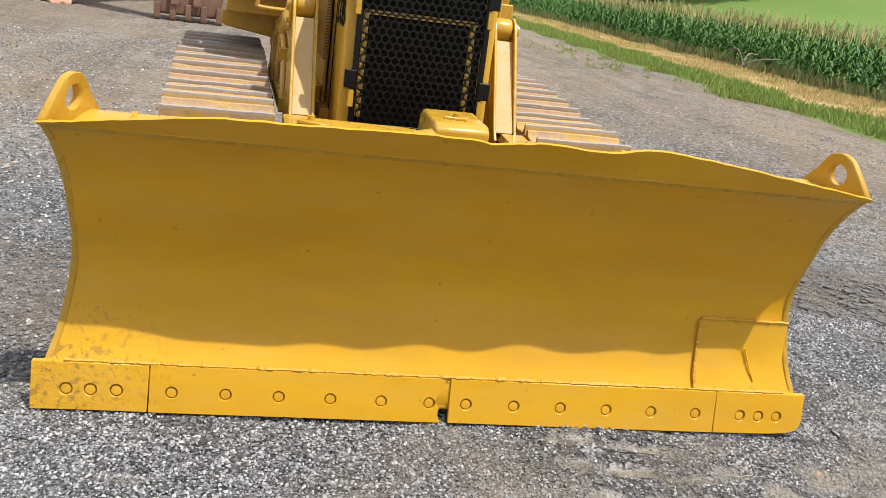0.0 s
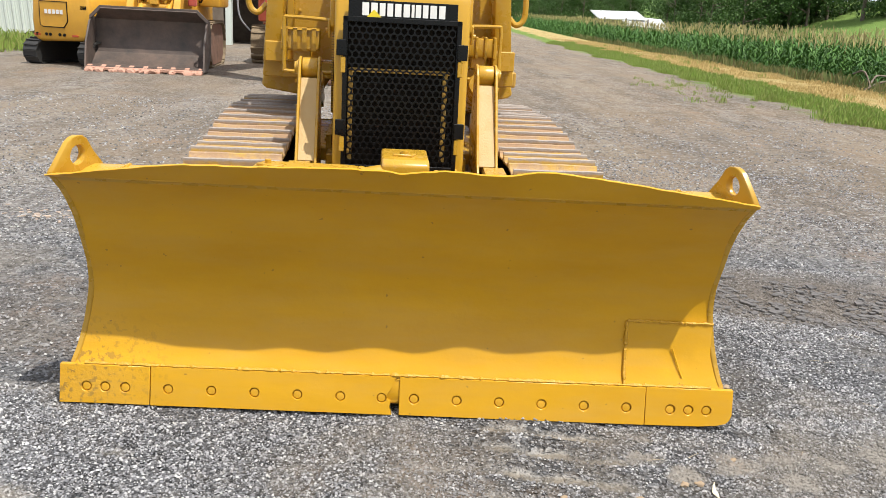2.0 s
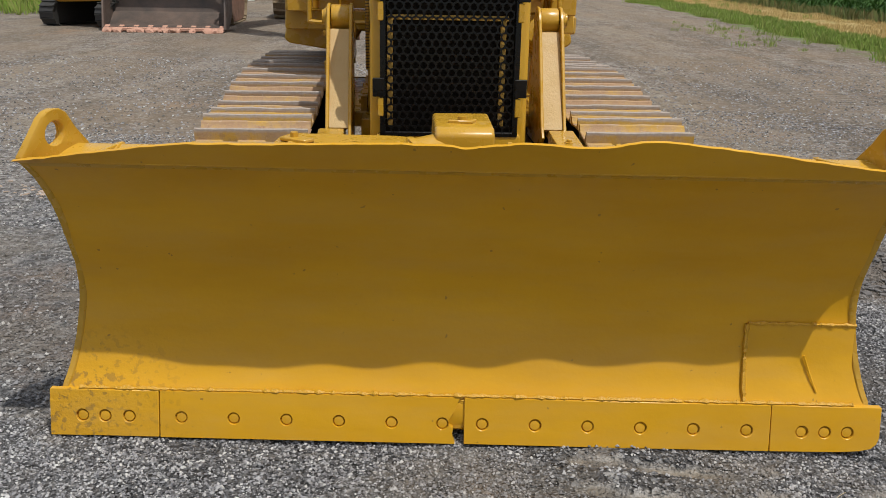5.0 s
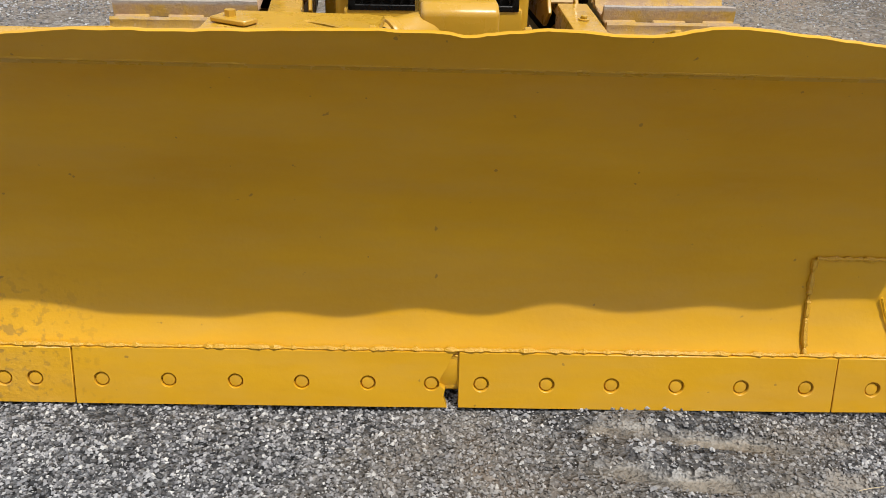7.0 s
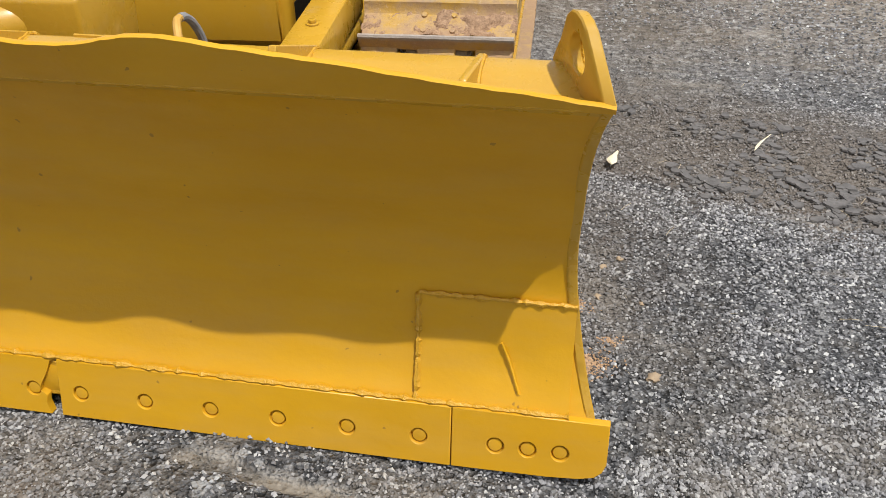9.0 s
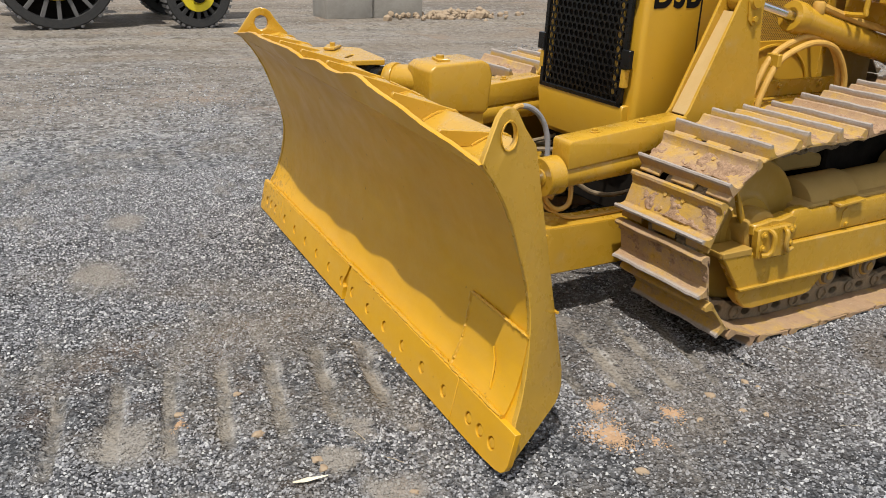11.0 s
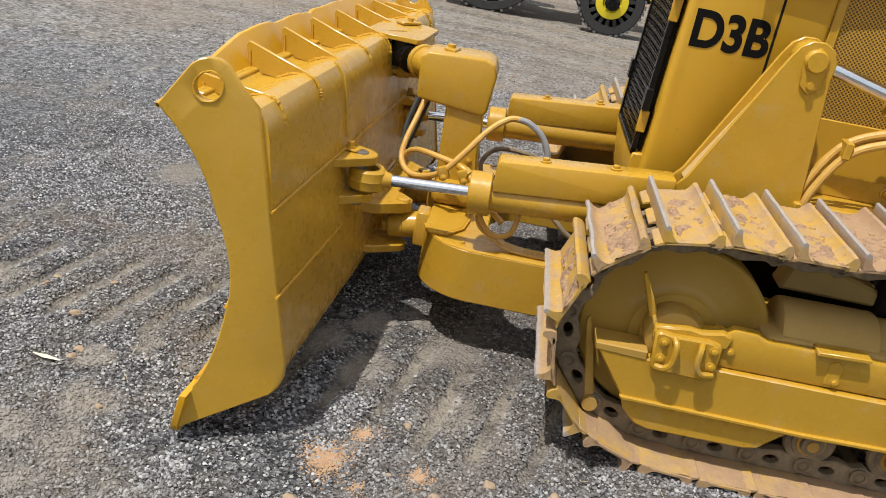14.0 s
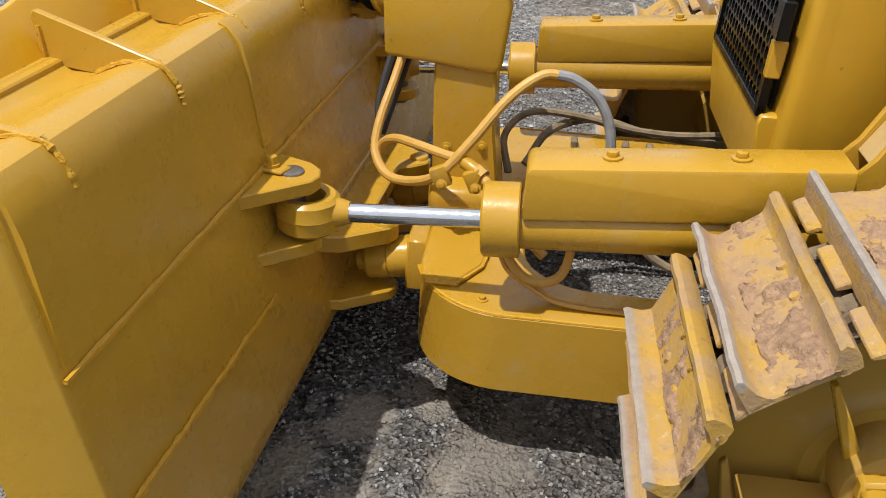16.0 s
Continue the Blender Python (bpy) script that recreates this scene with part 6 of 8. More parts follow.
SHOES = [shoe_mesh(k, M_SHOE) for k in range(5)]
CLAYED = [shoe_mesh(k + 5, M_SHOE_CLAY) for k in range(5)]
MUDS = [mud_mesh(k + 11) for k in range(6)]
PACKED = [packed_mesh(k + 3) for k in range(4)]
LINK = link_mesh()
for s in (1, -1):
    bm = B()
    cyl(bm, (s * TC - 0.03, SPROCKET[0], SPROCKET[1]), (s * TC + 0.03, SPROCKET[0], SPROCKET[1]), 0.26, 28, bev=0.01)
    for k in range(13):
        a = 2 * math.pi * k / 13
        c = Vector((s * TC, SPROCKET[0] + 0.27 * math.cos(a), SPROCKET[1] + 0.27 * math.sin(a)))
        cyl(bm, c - Vector((0.025, 0, 0)), c + Vector((0.025, 0, 0)), 0.035, 8)
    track = part("track", bm, M_LINK, dozer, "crawler track of rust-worn steel shoes, caked with clay")
    track.name = "track"
    for k in range(COUNT):
        p = along(k * PITCH + PHASE)
        q0, q1 = along((k - 0.5) * PITCH + PHASE), along((k + 0.5) * PITCH + PHASE)
        d = (q1 - q0).normalized()
        up = Vector((1, 0, 0)).cross(d)
        mid = (q0 + q1) / 2
        if (mid - Vector((0, 2.5, 0.42))).dot(up) < 0:
            up = -up
        mid += up * STAND
        ahead = d
        side = ahead.cross(up)
        m = Matrix((side, ahead, up)).transposed().to_4x4()
        m.translation = mid + Vector((s * TC, 0, 0))
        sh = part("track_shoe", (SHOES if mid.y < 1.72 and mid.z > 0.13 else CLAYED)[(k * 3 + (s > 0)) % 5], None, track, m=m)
        if mid.z > 0.3 and mid.y < 3.2:
            tagged(part("caked_clay", MUDS[(k * 5 + (s > 0)) % 6], None, sh), kind="stuff")
        if mid.z < 0.16:
            tagged(part("packed_earth", PACKED[(k * 3 + (s > 0)) % 4], None, sh), kind="stuff")
        part("track_link", LINK, None, track, m=m)
    # front idler
    bm = B()
    lathe(bm, [(0.02, 0.085), (0.085, 0.085), (0.1, 0.08), (0.105, 0.066), (0.132, 0.064), (0.14, 0.052), (0.16, 0.044), (0.255, 0.044), (0.266, 0.05), (0.278, 0.049), (IR, 0.042), (IR, -0.042), (0.266, -0.05), (0.1, -0.05), (0.085, -0.085), (0.02, -0.085)], (s * TC, IDLER[0], IDLER[1]), (s, 0, 0), 56)
    idler = part("idler", bm, M_PAINT_IDLER_SHADE, track, "solid yellow front idler wheel")
    # frame beam on the outside
    xo = s * 0.995
    bm = B()
    prism(bm, [(1.055, 0.383), (1.215, 0.376), (1.225, 0.385), (3.45, 0.402), (3.45, 0.285), (1.7, 0.232), (1.165, 0.232)], s * 0.955, xo, "x", 0.005)
    beam = part("track_frame", bm, M_PAINT, dozer, "yellow track frame beam with bolted guards")
    bm = B()
    prism(bm, [(1.165, 0.226), (1.68, 0.222), (1.655, 0.2), (1.6, 0.146), (1.56, 0.138), (1.27, 0.134), (1.225, 0.145), (1.18, 0.19)], s * 0.93, s * 0.985, "x", 0.006)
    part("rock_guard", bm, M_PAINT, beam)
    bm = B()
    prism(bm, [(1.155, 0.243), (1.7, 0.24), (3.4, 0.29), (3.4, 0.275), (1.7, 0.227), (1.162, 0.23)], s * 0.96, s * 1.006, "x", 0.003)
    part("lip", bm, M_PAINT, beam)
    bm = B()
    prism(bm, [(1.05, 0.40), (1.05, 0.375), (1.205, 0.37), (1.205, 0.40)], s * 0.9, s * 0.998, "x", 0.004)
    part("toe_plate", bm, M_PAINT_OLD, beam)
    bm = B()
    prism(bm, [(1.405, 0.386), (1.405, 0.49), (1.43, 0.515), (1.5, 0.513), (1.53, 0.497), (2.5, 0.51), (2.5, 0.4)], s * 0.93, s * 0.978, "x", 0.012, seg=2)
    cover = part("recoil_cover", bm, M_PAINT, beam)
    bolts(cover, [(s * 0.979, 1.744 + 0.36 * i, 0.415) for i in range(0, 3)], (s, 0, 0), BOLT_MID)
    for y in (1.735, 2.1):
        bm = B()
        prism(bm, [(y - 0.02, 0.405), (y - 0.02, 0.47), (y, 0.485), (y + 0.02, 0.47), (y + 0.02, 0.405)], s * 0.975, s * 0.982, "x", 0.002)
        part("strap", bm, M_PAINT, cover)
    bm = B()
    prism(bm, [(1.665, 0.497), (1.665, 0.509), (1.816, 0.517), (1.816, 0.505)], s * 0.94, s * 1.0, "x", 0.002)
    part("tab", bm, M_PAINT, cover)
    bm = B()
    prism(bm, [(1.222, 0.352), (1.39, 0.348), (1.402, 0.358), (1.4, 0.468), (1.36, 0.476), (1.26, 0.472), (1.225, 0.478), (1.205, 0.47), (1.216, 0.362)], s * 0.975, s * 1.012, "x", 0.006)
    prism(bm, [(1.205, 0.44), (1.203, 0.483), (1.26, 0.49), (1.3, 0.496), (1.34, 0.49), (1.4, 0.502), (1.43, 0.49), (1.42, 0.45)], s * 0.93, s * 0.99, "x", 0.006)
    bracket = part("idler_bracket", bm, M_PAINT, beam, "cast idler bracket with four bolts")
    bolts(bracket, [(s * 1.012, 1.235, 0.448), (s * 1.012, 1.236, 0.396), (s * 1.012, 1.379, 0.45), (s * 1.012, 1.382, 0.4)], (s, 0, 0), BOLT_MID)
    bolts(beam, [(s * 0.98, 1.432, 0.444)], (s, 0, 0), BOLT_MID)
    bm = B()
    tube(bm, [(s * 1.01, 1.262, 0.466), (s * 1.032, 1.268, 0.45), (s * 1.034, 1.268, 0.4), (s * 1.03, 1.252, 0.376), (s * 1.02, 1.226, 0.372)], 0.0095, 8)
    tube(bm, [(s * 1.01, 1.343, 0.466), (s * 1.032, 1.338, 0.45), (s * 1.034, 1.338, 0.405), (s * 1.03, 1.356, 0.38), (s * 1.02, 1.392, 0.378)], 0.0095, 8)
    part("hook", bm, M_PAINT, bracket)
    # hub in the duller yellow, so that its colour carries the shade
    bm = B()
    cyl(bm, (s * 0.86, 1.27, IDLER[1] + 0.025), (s * 0.965, 1.27, IDLER[1] + 0.025), 0.085, 32, bev=0.012)
    part("idler_hub", bm, M_PAINT_OLD, beam)
    bm = B()
    prism(bm, [(1.14, 0.612), (1.15, 0.617), (1.212, 0.5), (1.222, 0.44), (1.206, 0.44)], s * 0.915, s * 0.935, "x", 0.003)
    part("guide_bar", bm, M_PAINT, beam)
    bm = B()
    prism(bm, [(1.075, 0.14), (1.018, 0.425), (1.028, 0.437), (1.06, 0.34), (1.105, 0.15)], s * 0.90, s * 0.915, "x", 0.003)
    cyl(bm, (s * 0.9, 1.09, 0.15), (s * 0.935, 1.09, 0.15), 0.024, 16)
    part("scraper", bm, M_PAINT_OLD, beam)
    # body of the frame under the top run
    bm = B()
    prism(bm, [(1.52, 0.40), (1.52, 0.5), (1.57, 0.512), (2.9, 0.54), (3.3, 0.5), (3.3, 0.3), (1.6, 0.3)], s * 0.70, s * 0.95, "x", 0.02, seg=2)
    part("frame_body", bm, M_PAINT_DUST, beam)
    bm = B()
    cyl(bm, (s * 0.83, 1.575, 0.472), (s * 0.83, 1.86, 0.478), 0.112, 32, bev=0.01)
    cyl(bm, (s * 0.83, 1.86, 0.478), (s * 0.83, 2.5, 0.5), 0.098, 28, bev=0.01)
    part("recoil_housing", bm, M_PAINT_DUST, beam)
    bm = B()
    prism(bm, [(2.17, 0.5), (2.2, 0.60), (2.25, 0.635), (2.45, 0.635), (2.5, 0.5)], s * 0.76, s * 0.945, "x", 0.015, seg=2)
    part("roller_mount", bm, M_PAINT_DUST, beam)
    bm = B()
    prism(bm, [(1.6, 0.56), (1.63, 0.655), (1.72, 0.665), (1.9, 0.615), (1.96, 0.56)], s * 0.6, s * 0.7, "x", 0.01)
    part("yoke", bm, M_PAINT_DUST, beam)
    # added box, near-black in place of the deep shade inside the track
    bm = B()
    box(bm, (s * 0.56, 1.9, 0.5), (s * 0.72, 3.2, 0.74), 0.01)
    part("inner_shade_box", bm, M_SHADOW, beam)
    for k, y in enumerate((1.78, 2.04, 2.30, 2.56, 2.82, 3.08, 3.34)):
        bm = B()
        lathe(bm, [(0.03, 0.118), (0.034, 0.116), (0.036, 0.1), (0.058, 0.098), (0.06, 0.094), (0.078, 0.092), (0.082, 0.08), (0.068, 0.06), (0.066, 0.0), (0.066, -0.06), (0.082, -0.08), (0.03, -0.09)], (s * TC, y, 0.165), (s, 0, 0), 22)
        roller = part("roller", bm, M_LINK, beam)
        bm = B()
        lathe(bm, [(0.0, 0.122), (0.018, 0.122), (0.02, 0.116), (0.033, 0.115), (0.034, 0.104), (0.044, 0.104), (0.046, 0.098)], (s * TC, y, 0.165), (s, 0, 0), 18)
        part("roller_cap", bm, M_PAINT_OLD, roller)
    bm = B()
    cyl(bm, (s * TC - 0.07, 2.55, 0.70), (s * TC + 0.07, 2.55, 0.70), 0.065, 20, bev=0.008)
    part("carrier_roller", bm, M_PAINT_OLD, beam)


# ---- the other machines and the barn ----
def rounded_loop(length, height, n=7):
    """Side outline (y, z) of a crawler track, standing on z = 0."""
    r = height / 2
    pts = [(length / 2 - r + r * math.sin(math.pi * i / n), r - r * math.cos(math.pi * i / n)) for i in range(n + 1)]
    return pts + [(-a, height - b) for a, b in pts]


def crawler(parent, x, length, height, width, mat_shoe, mat_frame, pitch=0.19, y0=0.0):
    out = rounded_loop(length, height)
    bm = B()
    inner = [((a) * (1 - 0.1 / length), b * (1 - 0.1 / height) + 0.05) for a, b in out]
    prism(bm, [(a + y0, b) for a, b in inner], x - width / 2 + 0.06, x + width / 2 - 0.06, "x", 0.0)
    tr = part("track", bm, mat_frame, parent, "dirty steel crawler track")
    ring = [Vector((0, a + y0, b)) for a, b in out]
    ln = [(ring[i] - ring[i - 1]).length for i in range(len(ring))]
    n = int(sum(ln) / pitch)
    bm = B()
    box(bm, (-width / 2, -pitch * 0.47, -0.03), (width / 2, pitch * 0.47, 0), 0.0)
    box(bm, (-width / 2, -pitch * 0.47, 0), (width / 2, -pitch * 0.3, 0.03), 0.0)
    me = mesh_of("track_shoe", bm, mat_shoe)
    for k in range(n):
        s = sum(ln) * k / n
        for i in range(len(ring)):
            a, b = ring[i - 1], ring[i]
            if s <= ln[i]:
                break
            s -= ln[i]
        p = a + (b - a) * (s / max(ln[i], 1e-6))
        d = (b - a).normalized()
        up = d.cross(Vector((1, 0, 0)))
        if up.dot(p - Vector((0, y0, height / 2))) < 0:
            up = -up
        side = d.cross(up)
        m = Matrix((side, d, up)).transposed().to_4x4()
        m.translation = p + Vector((x, 0, 0))
        part("track_shoe", me, None, tr, m=m)
    return tr


# crawler loader with its bucket on the ground
loader = thing("crawler_loader", "yellow crawler loader with a dark worn bucket lowered to the ground", "loader", pose(-5.95, 15.75, 0, 0, 0, 5))
bm = B()
prism(bm, [(0.02, 0.04), (0.5, 0.05), (0.9, 0.3), (1.02, 0.75), (0.93, 1.1), (0.62, 1.32), (0.56, 1.28), (0.85, 1.06), (0.93, 0.75), (0.82, 0.36), (0.47, 0.13), (0.02, 0.10)], -1.2, 1.2, "x", 0.0)
for v in bm.verts:
    if v.co.z > 1.2:
        v.co.x *= 0.84
bucket = part("bucket", bm, M_BUCKET, loader, "dark scoured bucket with clay on its lip")
for s in (1, -1):
    bm = B()
    prism(bm, [(0.0, 0.05), (0.5, 0.05), (0.95, 0.3), (1.04, 0.75), (0.95, 1.06), (0.8, 1.12), (0.5, 1.02), (0.15, 0.6)], s * 1.2, s * 1.24, "x", 0.006)
    part("bucket_side", bm, M_BUCKET, bucket)
for i in range(9):
    x = -1.15 + 2.3 * i / 8
    bm = B()
    prism(bm, [(-0.16, 0.0), (-0.14, 0.05), (0.15, 0.13), (0.15, 0.02)], x - 0.05, x + 0.05, "x", 0.006)
    part("bucket_tooth", bm, M_CLAY, bucket, "clay-covered tooth")
bm = B()
box(bm, (-1.2, -0.05, 0.02), (1.2, 0.12, 0.09), 0.012)
part("bucket_lip", bm, M_CLAY, bucket)
bm = B()
for k in range(40):
    t = bmesh.new()
    bmesh.ops.create_icosphere(t, subdivisions=1, radius=random.uniform(0.04, 0.12))
    for v in t.verts:
        v.co *= 1 + 0.5 * noise.noise(v.co * 9 + Vector((k, 0, 0)))
        v.co.z *= 0.6
    t.transform(Matrix.Translation((random.uniform(-1.1, 1.1), random.uniform(-0.2, 0.15), 0.03)))
    merge(bm, t)
tagged(part("caked_clay", bm, M_CLAY, bucket), kind="stuff")
bm = B()
prism(bm, [(-1.02, 1.34), (-1.24, 1.12), (-1.24, 1.04), (-1.0, 1.26), (1.0, 1.26), (1.24, 1.04), (1.24, 1.12), (1.02, 1.34)], 0.58, 0.66, "y", 0.004)
part("bucket_rim", bm, M_BUCKET, bucket)
for s in (1, -1):
    bm = B()
    prism(bm, [(0.9, 0.9), (1.0, 1.3), (1.5, 1.95), (1.85, 2.05), (2.0, 1.9), (1.7, 1.7), (1.3, 1.2), (1.1, 0.8)], s * 0.42, s * 0.58, "x", 0.015)
    part("lift_arm", bm, M_MACHINE, loader)
    bm = B()
    cyl(bm, (s * 0.3, 1.05, 1.2), (s * 0.3, 1.9, 1.85), 0.07, 12)
    part("lift_cylinder", bm, M_MACHINE, loader)
    crawler(loader, s * 0.85, 2.6, 1.05, 0.5, M_LINK, M_RUST, y0=3.1)
bm = B()
prism(bm, [(-0.35, 1.5), (-0.25, 2.0), (0.25, 2.0), (0.35, 1.5)], 1.2, 1.4, "y", 0.02)
box(bm, (-0.1, 1.1, 1.4), (0.1, 1.6, 2.0), 0.02)
for z in (1.35, 1.9):
    cyl(bm, (-0.3, 1.3, z), (0.3, 1.3, z), 0.09, 12)
part("tilt_linkage", bm, M_MACHINE, loader)
bm = B()
box(bm, (-0.75, 2.0, 0.7), (0.75, 4.6, 1.75), 0.05, 2)
box(bm, (0.75, 2.5, 1.4), (1.25, 3.9, 1.82), 0.04, 2)
prism(bm, [(3.9, 1.75), (4.0, 2.5), (4.9, 2.4), (5.0, 1.4), (4.5, 1.0)], -0.7, 0.7, "x", 0.04)
part("body", bm, M_MACHINE, loader)
CX = 0.12
bm = B()
box(bm, (CX - 0.8, 2.1, 3.05), (CX + 0.8, 3.9, 3.22), 0.03, 2)
cab = part("cab", bm, M_BLACK, loader, "black framed glass operator cab")
for x in (-0.72, 0.72):
    for y, t in ((2.2, 0.05), (3.75, 0.08)):
        bm = B()
        box(bm, (CX + x - 0.06, y - t, 1.75), (CX + x + 0.06, y + t, 3.06), 0.01)
        part("cab_post", bm, M_BLACK, cab)
    bm = B()
    box(bm, (CX + x - 0.03, 2.25, 1.72), (CX + x + 0.03, 3.7, 2.1), 0.01)
    part("cab_side", bm, M_BLACK, cab)
for y, z in ((2.18, 1.98), (3.75, 2.3)):
    bm = B()
    box(bm, (CX - 0.66, y - 0.03, 1.72), (CX + 0.66, y + 0.03, z), 0.01)
    part("cab_panel", bm, M_BLACK, cab)
bm = B()
box(bm, (CX - 0.66, 2.185, 1.98), (CX + 0.66, 2.195, 3.05), 0.0)
glass = part("windshield", bm, M_GLASS, cab)
glass.visible_shadow = False
bm = B()
box(bm, (CX - 0.66, 3.745, 2.3), (CX + 0.66, 3.752, 3.05), 0.0)
glass = part("rear_window", bm, M_GLASS, cab)
glass.visible_shadow = False
bm = B()
box(bm, (CX - 0.3, 2.9, 1.9), (CX + 0.3, 3.1, 2.6), 0.05, 2)
part("seat", bm, M_SEAT, cab)
for i in range(5):
    bm = B()
    box(bm, (CX - 0.17 + i * 0.07, 2.085, 3.1), (CX - 0.12 + i * 0.07, 2.097, 3.15), 0.0)
    part("badge_mark", bm, M_WHITE, cab)
for x in (CX - 0.62, CX + 0.62):
    bm = B()
    box(bm, (x - 0.08, 2.07, 3.08), (x + 0.08, 2.098, 3.19), 0.01)
    part("work_lamp", bm, M_CHROME, cab)
for s in (1, -1):
    bm = B()
    tube(bm, [(s * 0.8, 2.2, 3.0), (s * 0.86, 2.15, 2.95), (s * 0.88, 2.15, 2.5), (s * 0.88, 2.15, 1.6), (s * 0.8, 2.2, 1.5)], 0.02, 6)
    part("handrail", bm, M_BLACK, loader)
bm = B()
box(bm, (0.62, 1.75, 1.4), (0.82, 1.85, 2.02), 0.02)
part("extinguisher_box", bm, simple("faded red paint", (0.5, 0.05, 0.03), (0.4, 0.12, 0.09), 4, 0.5), loader, "red box with pale label")
bm = B()
tube(bm, [(-0.1, 1.3, 2.0), (-0.05, 1.5, 2.15), (0.05, 1.7, 2.1), (0.1, 2.0, 1.9)], 0.025, 6)
tube(bm, [(0.1, 1.3, 1.9), (0.2, 1.5, 2.1), (0.2, 1.8, 2.05), (0.15, 2.0, 1.9)], 0.025, 6)
part("hose", bm, M_RUBBER, loader)

# compact excavator seen from behind
mini = thing("compact_excavator", "small yellow tracked excavator with black canopy, seen from behind", "excavator", pose(-8.0, 16.7, 0, 0, 0, -18))
for x in (-0.72, 0.72):
    crawler(mini, x, 2.3, 0.55, 0.36, M_RUBBER, M_RUBBER, y0=0.9, pitch=0.13)
bm = B()
prism(bm, [(-0.72, 0.62), (-0.74, 0.95), (-0.7, 1.5), (0.25, 1.55), (0.74, 1.5), (0.8, 1.15), (0.76, 0.62), (0.6, 0.55), (-0.6, 0.5)], -0.1, 1.6, "y", 0.08, seg=3)
prism(bm, [(-0.82, 0.42), (-0.98, 0.5), (-0.9, 1.05), (-0.72, 1.1), (-0.7, 0.6)], 0.2, 1.2, "y", 0.03)
mb = part("body", bm, M_MACHINE, mini)
bm = B()
prism(bm, [(-0.5, 0.85), (-0.5, 1.36), (0.22, 1.36), (0.22, 0.95), (0.12, 0.82), (-0.42, 0.82)], -0.115, -0.095, "y", 0.01)
hatch = part("hatch", bm, M_MACHINE, mb)
for i in range(5):
    bm = B()
    box(bm, (-0.36 + i * 0.1, -0.125, 1.1), (-0.29 + i * 0.1, -0.116, 1.19), 0.0)
    part("badge_mark", bm, M_WHITE, hatch)
bm = B()
tube(bm, [(-0.5, -0.11, 0.86), (-0.5, -0.11, 1.36), (0.22, -0.11, 1.36), (0.22, -0.11, 0.95), (0.12, -0.11, 0.82), (-0.42, -0.11, 0.82), (-0.5, -0.11, 0.86)], 0.012, 5, curve=False)
part("seal", bm, M_BLACK, hatch)
for x in (-0.6, -0.35, -0.25, 0.0, 0.12):
    bm = B()
    cyl(bm, (x, -0.12, 0.66), (x, -0.09, 0.66), 0.035, 10)
    part("vent_hole", bm, M_BLACK, mb)
for x in (-0.6, 0.4):
    bm = B()
    box(bm, (x - 0.08, -0.12, 0.63), (x + 0.08, -0.1, 0.67), 0.0)
    part("tail_lamp", bm, M_ORANGE, mb)
bm = B()
box(bm, (0.55, -0.1, 1.2), (0.72, -0.02, 1.3), 0.01)
part("side_vent", bm, M_BLACK, mb)
bm = B()
for x in (-0.55, 0.35):
    for y in (0.2, 0.85):
        cyl(bm, (x, y, 1.5), (x + (0.04 if y < 0.5 else 0), y, 2.55), 0.04, 8)
prism(bm, [(-0.6, 2.44), (-0.54, 2.54), (0.24, 2.6), (0.32, 2.36)], 0.05, 0.95, "y", 0.02, m=Matrix.Translation((0, 0, 2.55)) @ Matrix.Rotation(radians(-9), 4, "X") @ Matrix.Translation((0, 0, -2.5)))
tube(bm, [(-0.7, 0.3, 1.5), (-0.62, 0.3, 1.95), (-0.4, 0.3, 2.02), (0.2, 0.3, 2.02), (0.45, 0.3, 1.5)], 0.05, 8, curve=False)
part("canopy", bm, M_RUBBER, mini)
bm = B()
box(bm, (-0.5, 0.35, 1.5), (0.18, 0.45, 1.95), 0.03)
part("seat_back", bm, simple("grey vinyl", (0.4, 0.42, 0.44), (0.3, 0.31, 0.33), 4, 0.6), mini)
bm = B()
box(bm, (-0.35, 0.5, 2.05), (0.2, 0.52, 2.2), 0.01)
part("name_board", bm, M_WHITE, mini)
bm = B()
prism(bm, [(1.4, 1.0), (1.5, 2.2), (1.7, 2.4), (1.8, 2.25), (1.7, 1.0)], -0.48, -0.28, "x", 0.02)
prism(bm, [(1.7, 2.15), (1.7, 2.4), (2.1, 2.32), (2.2, 2.12)], -0.46, 0.3, "x", 0.02)
prism(bm, [(1.95, 2.36), (2.15, 2.3), (2.2, 1.0), (2.0, 0.9)], 0.06, 0.28, "x", 0.02)
part("boom", bm, simple("dark grey steel", (0.05, 0.05, 0.05), (0.09, 0.088, 0.085), 3, 0.6), mini, "dark folded digging arm", m=Matrix.Translation((-0.2, 0, 0)))
bm = B()
tube(bm, [(-0.25, 1.3, 1.5), (-0.15, 1.25, 1.8), (0.1, 1.3, 1.75), (0.0, 1.4, 1.35)], 0.025, 6)
part("hose", bm, M_RUBBER, mini)
bm = B()
prism(bm, [(-1.4, 0.1), (-1.35, 0.65), (-1.0, 0.7), (-0.95, 0.1)], 1.4, 1.9, "y", 0.03)
part("dozer_blade", bm, M_RUST, mini)

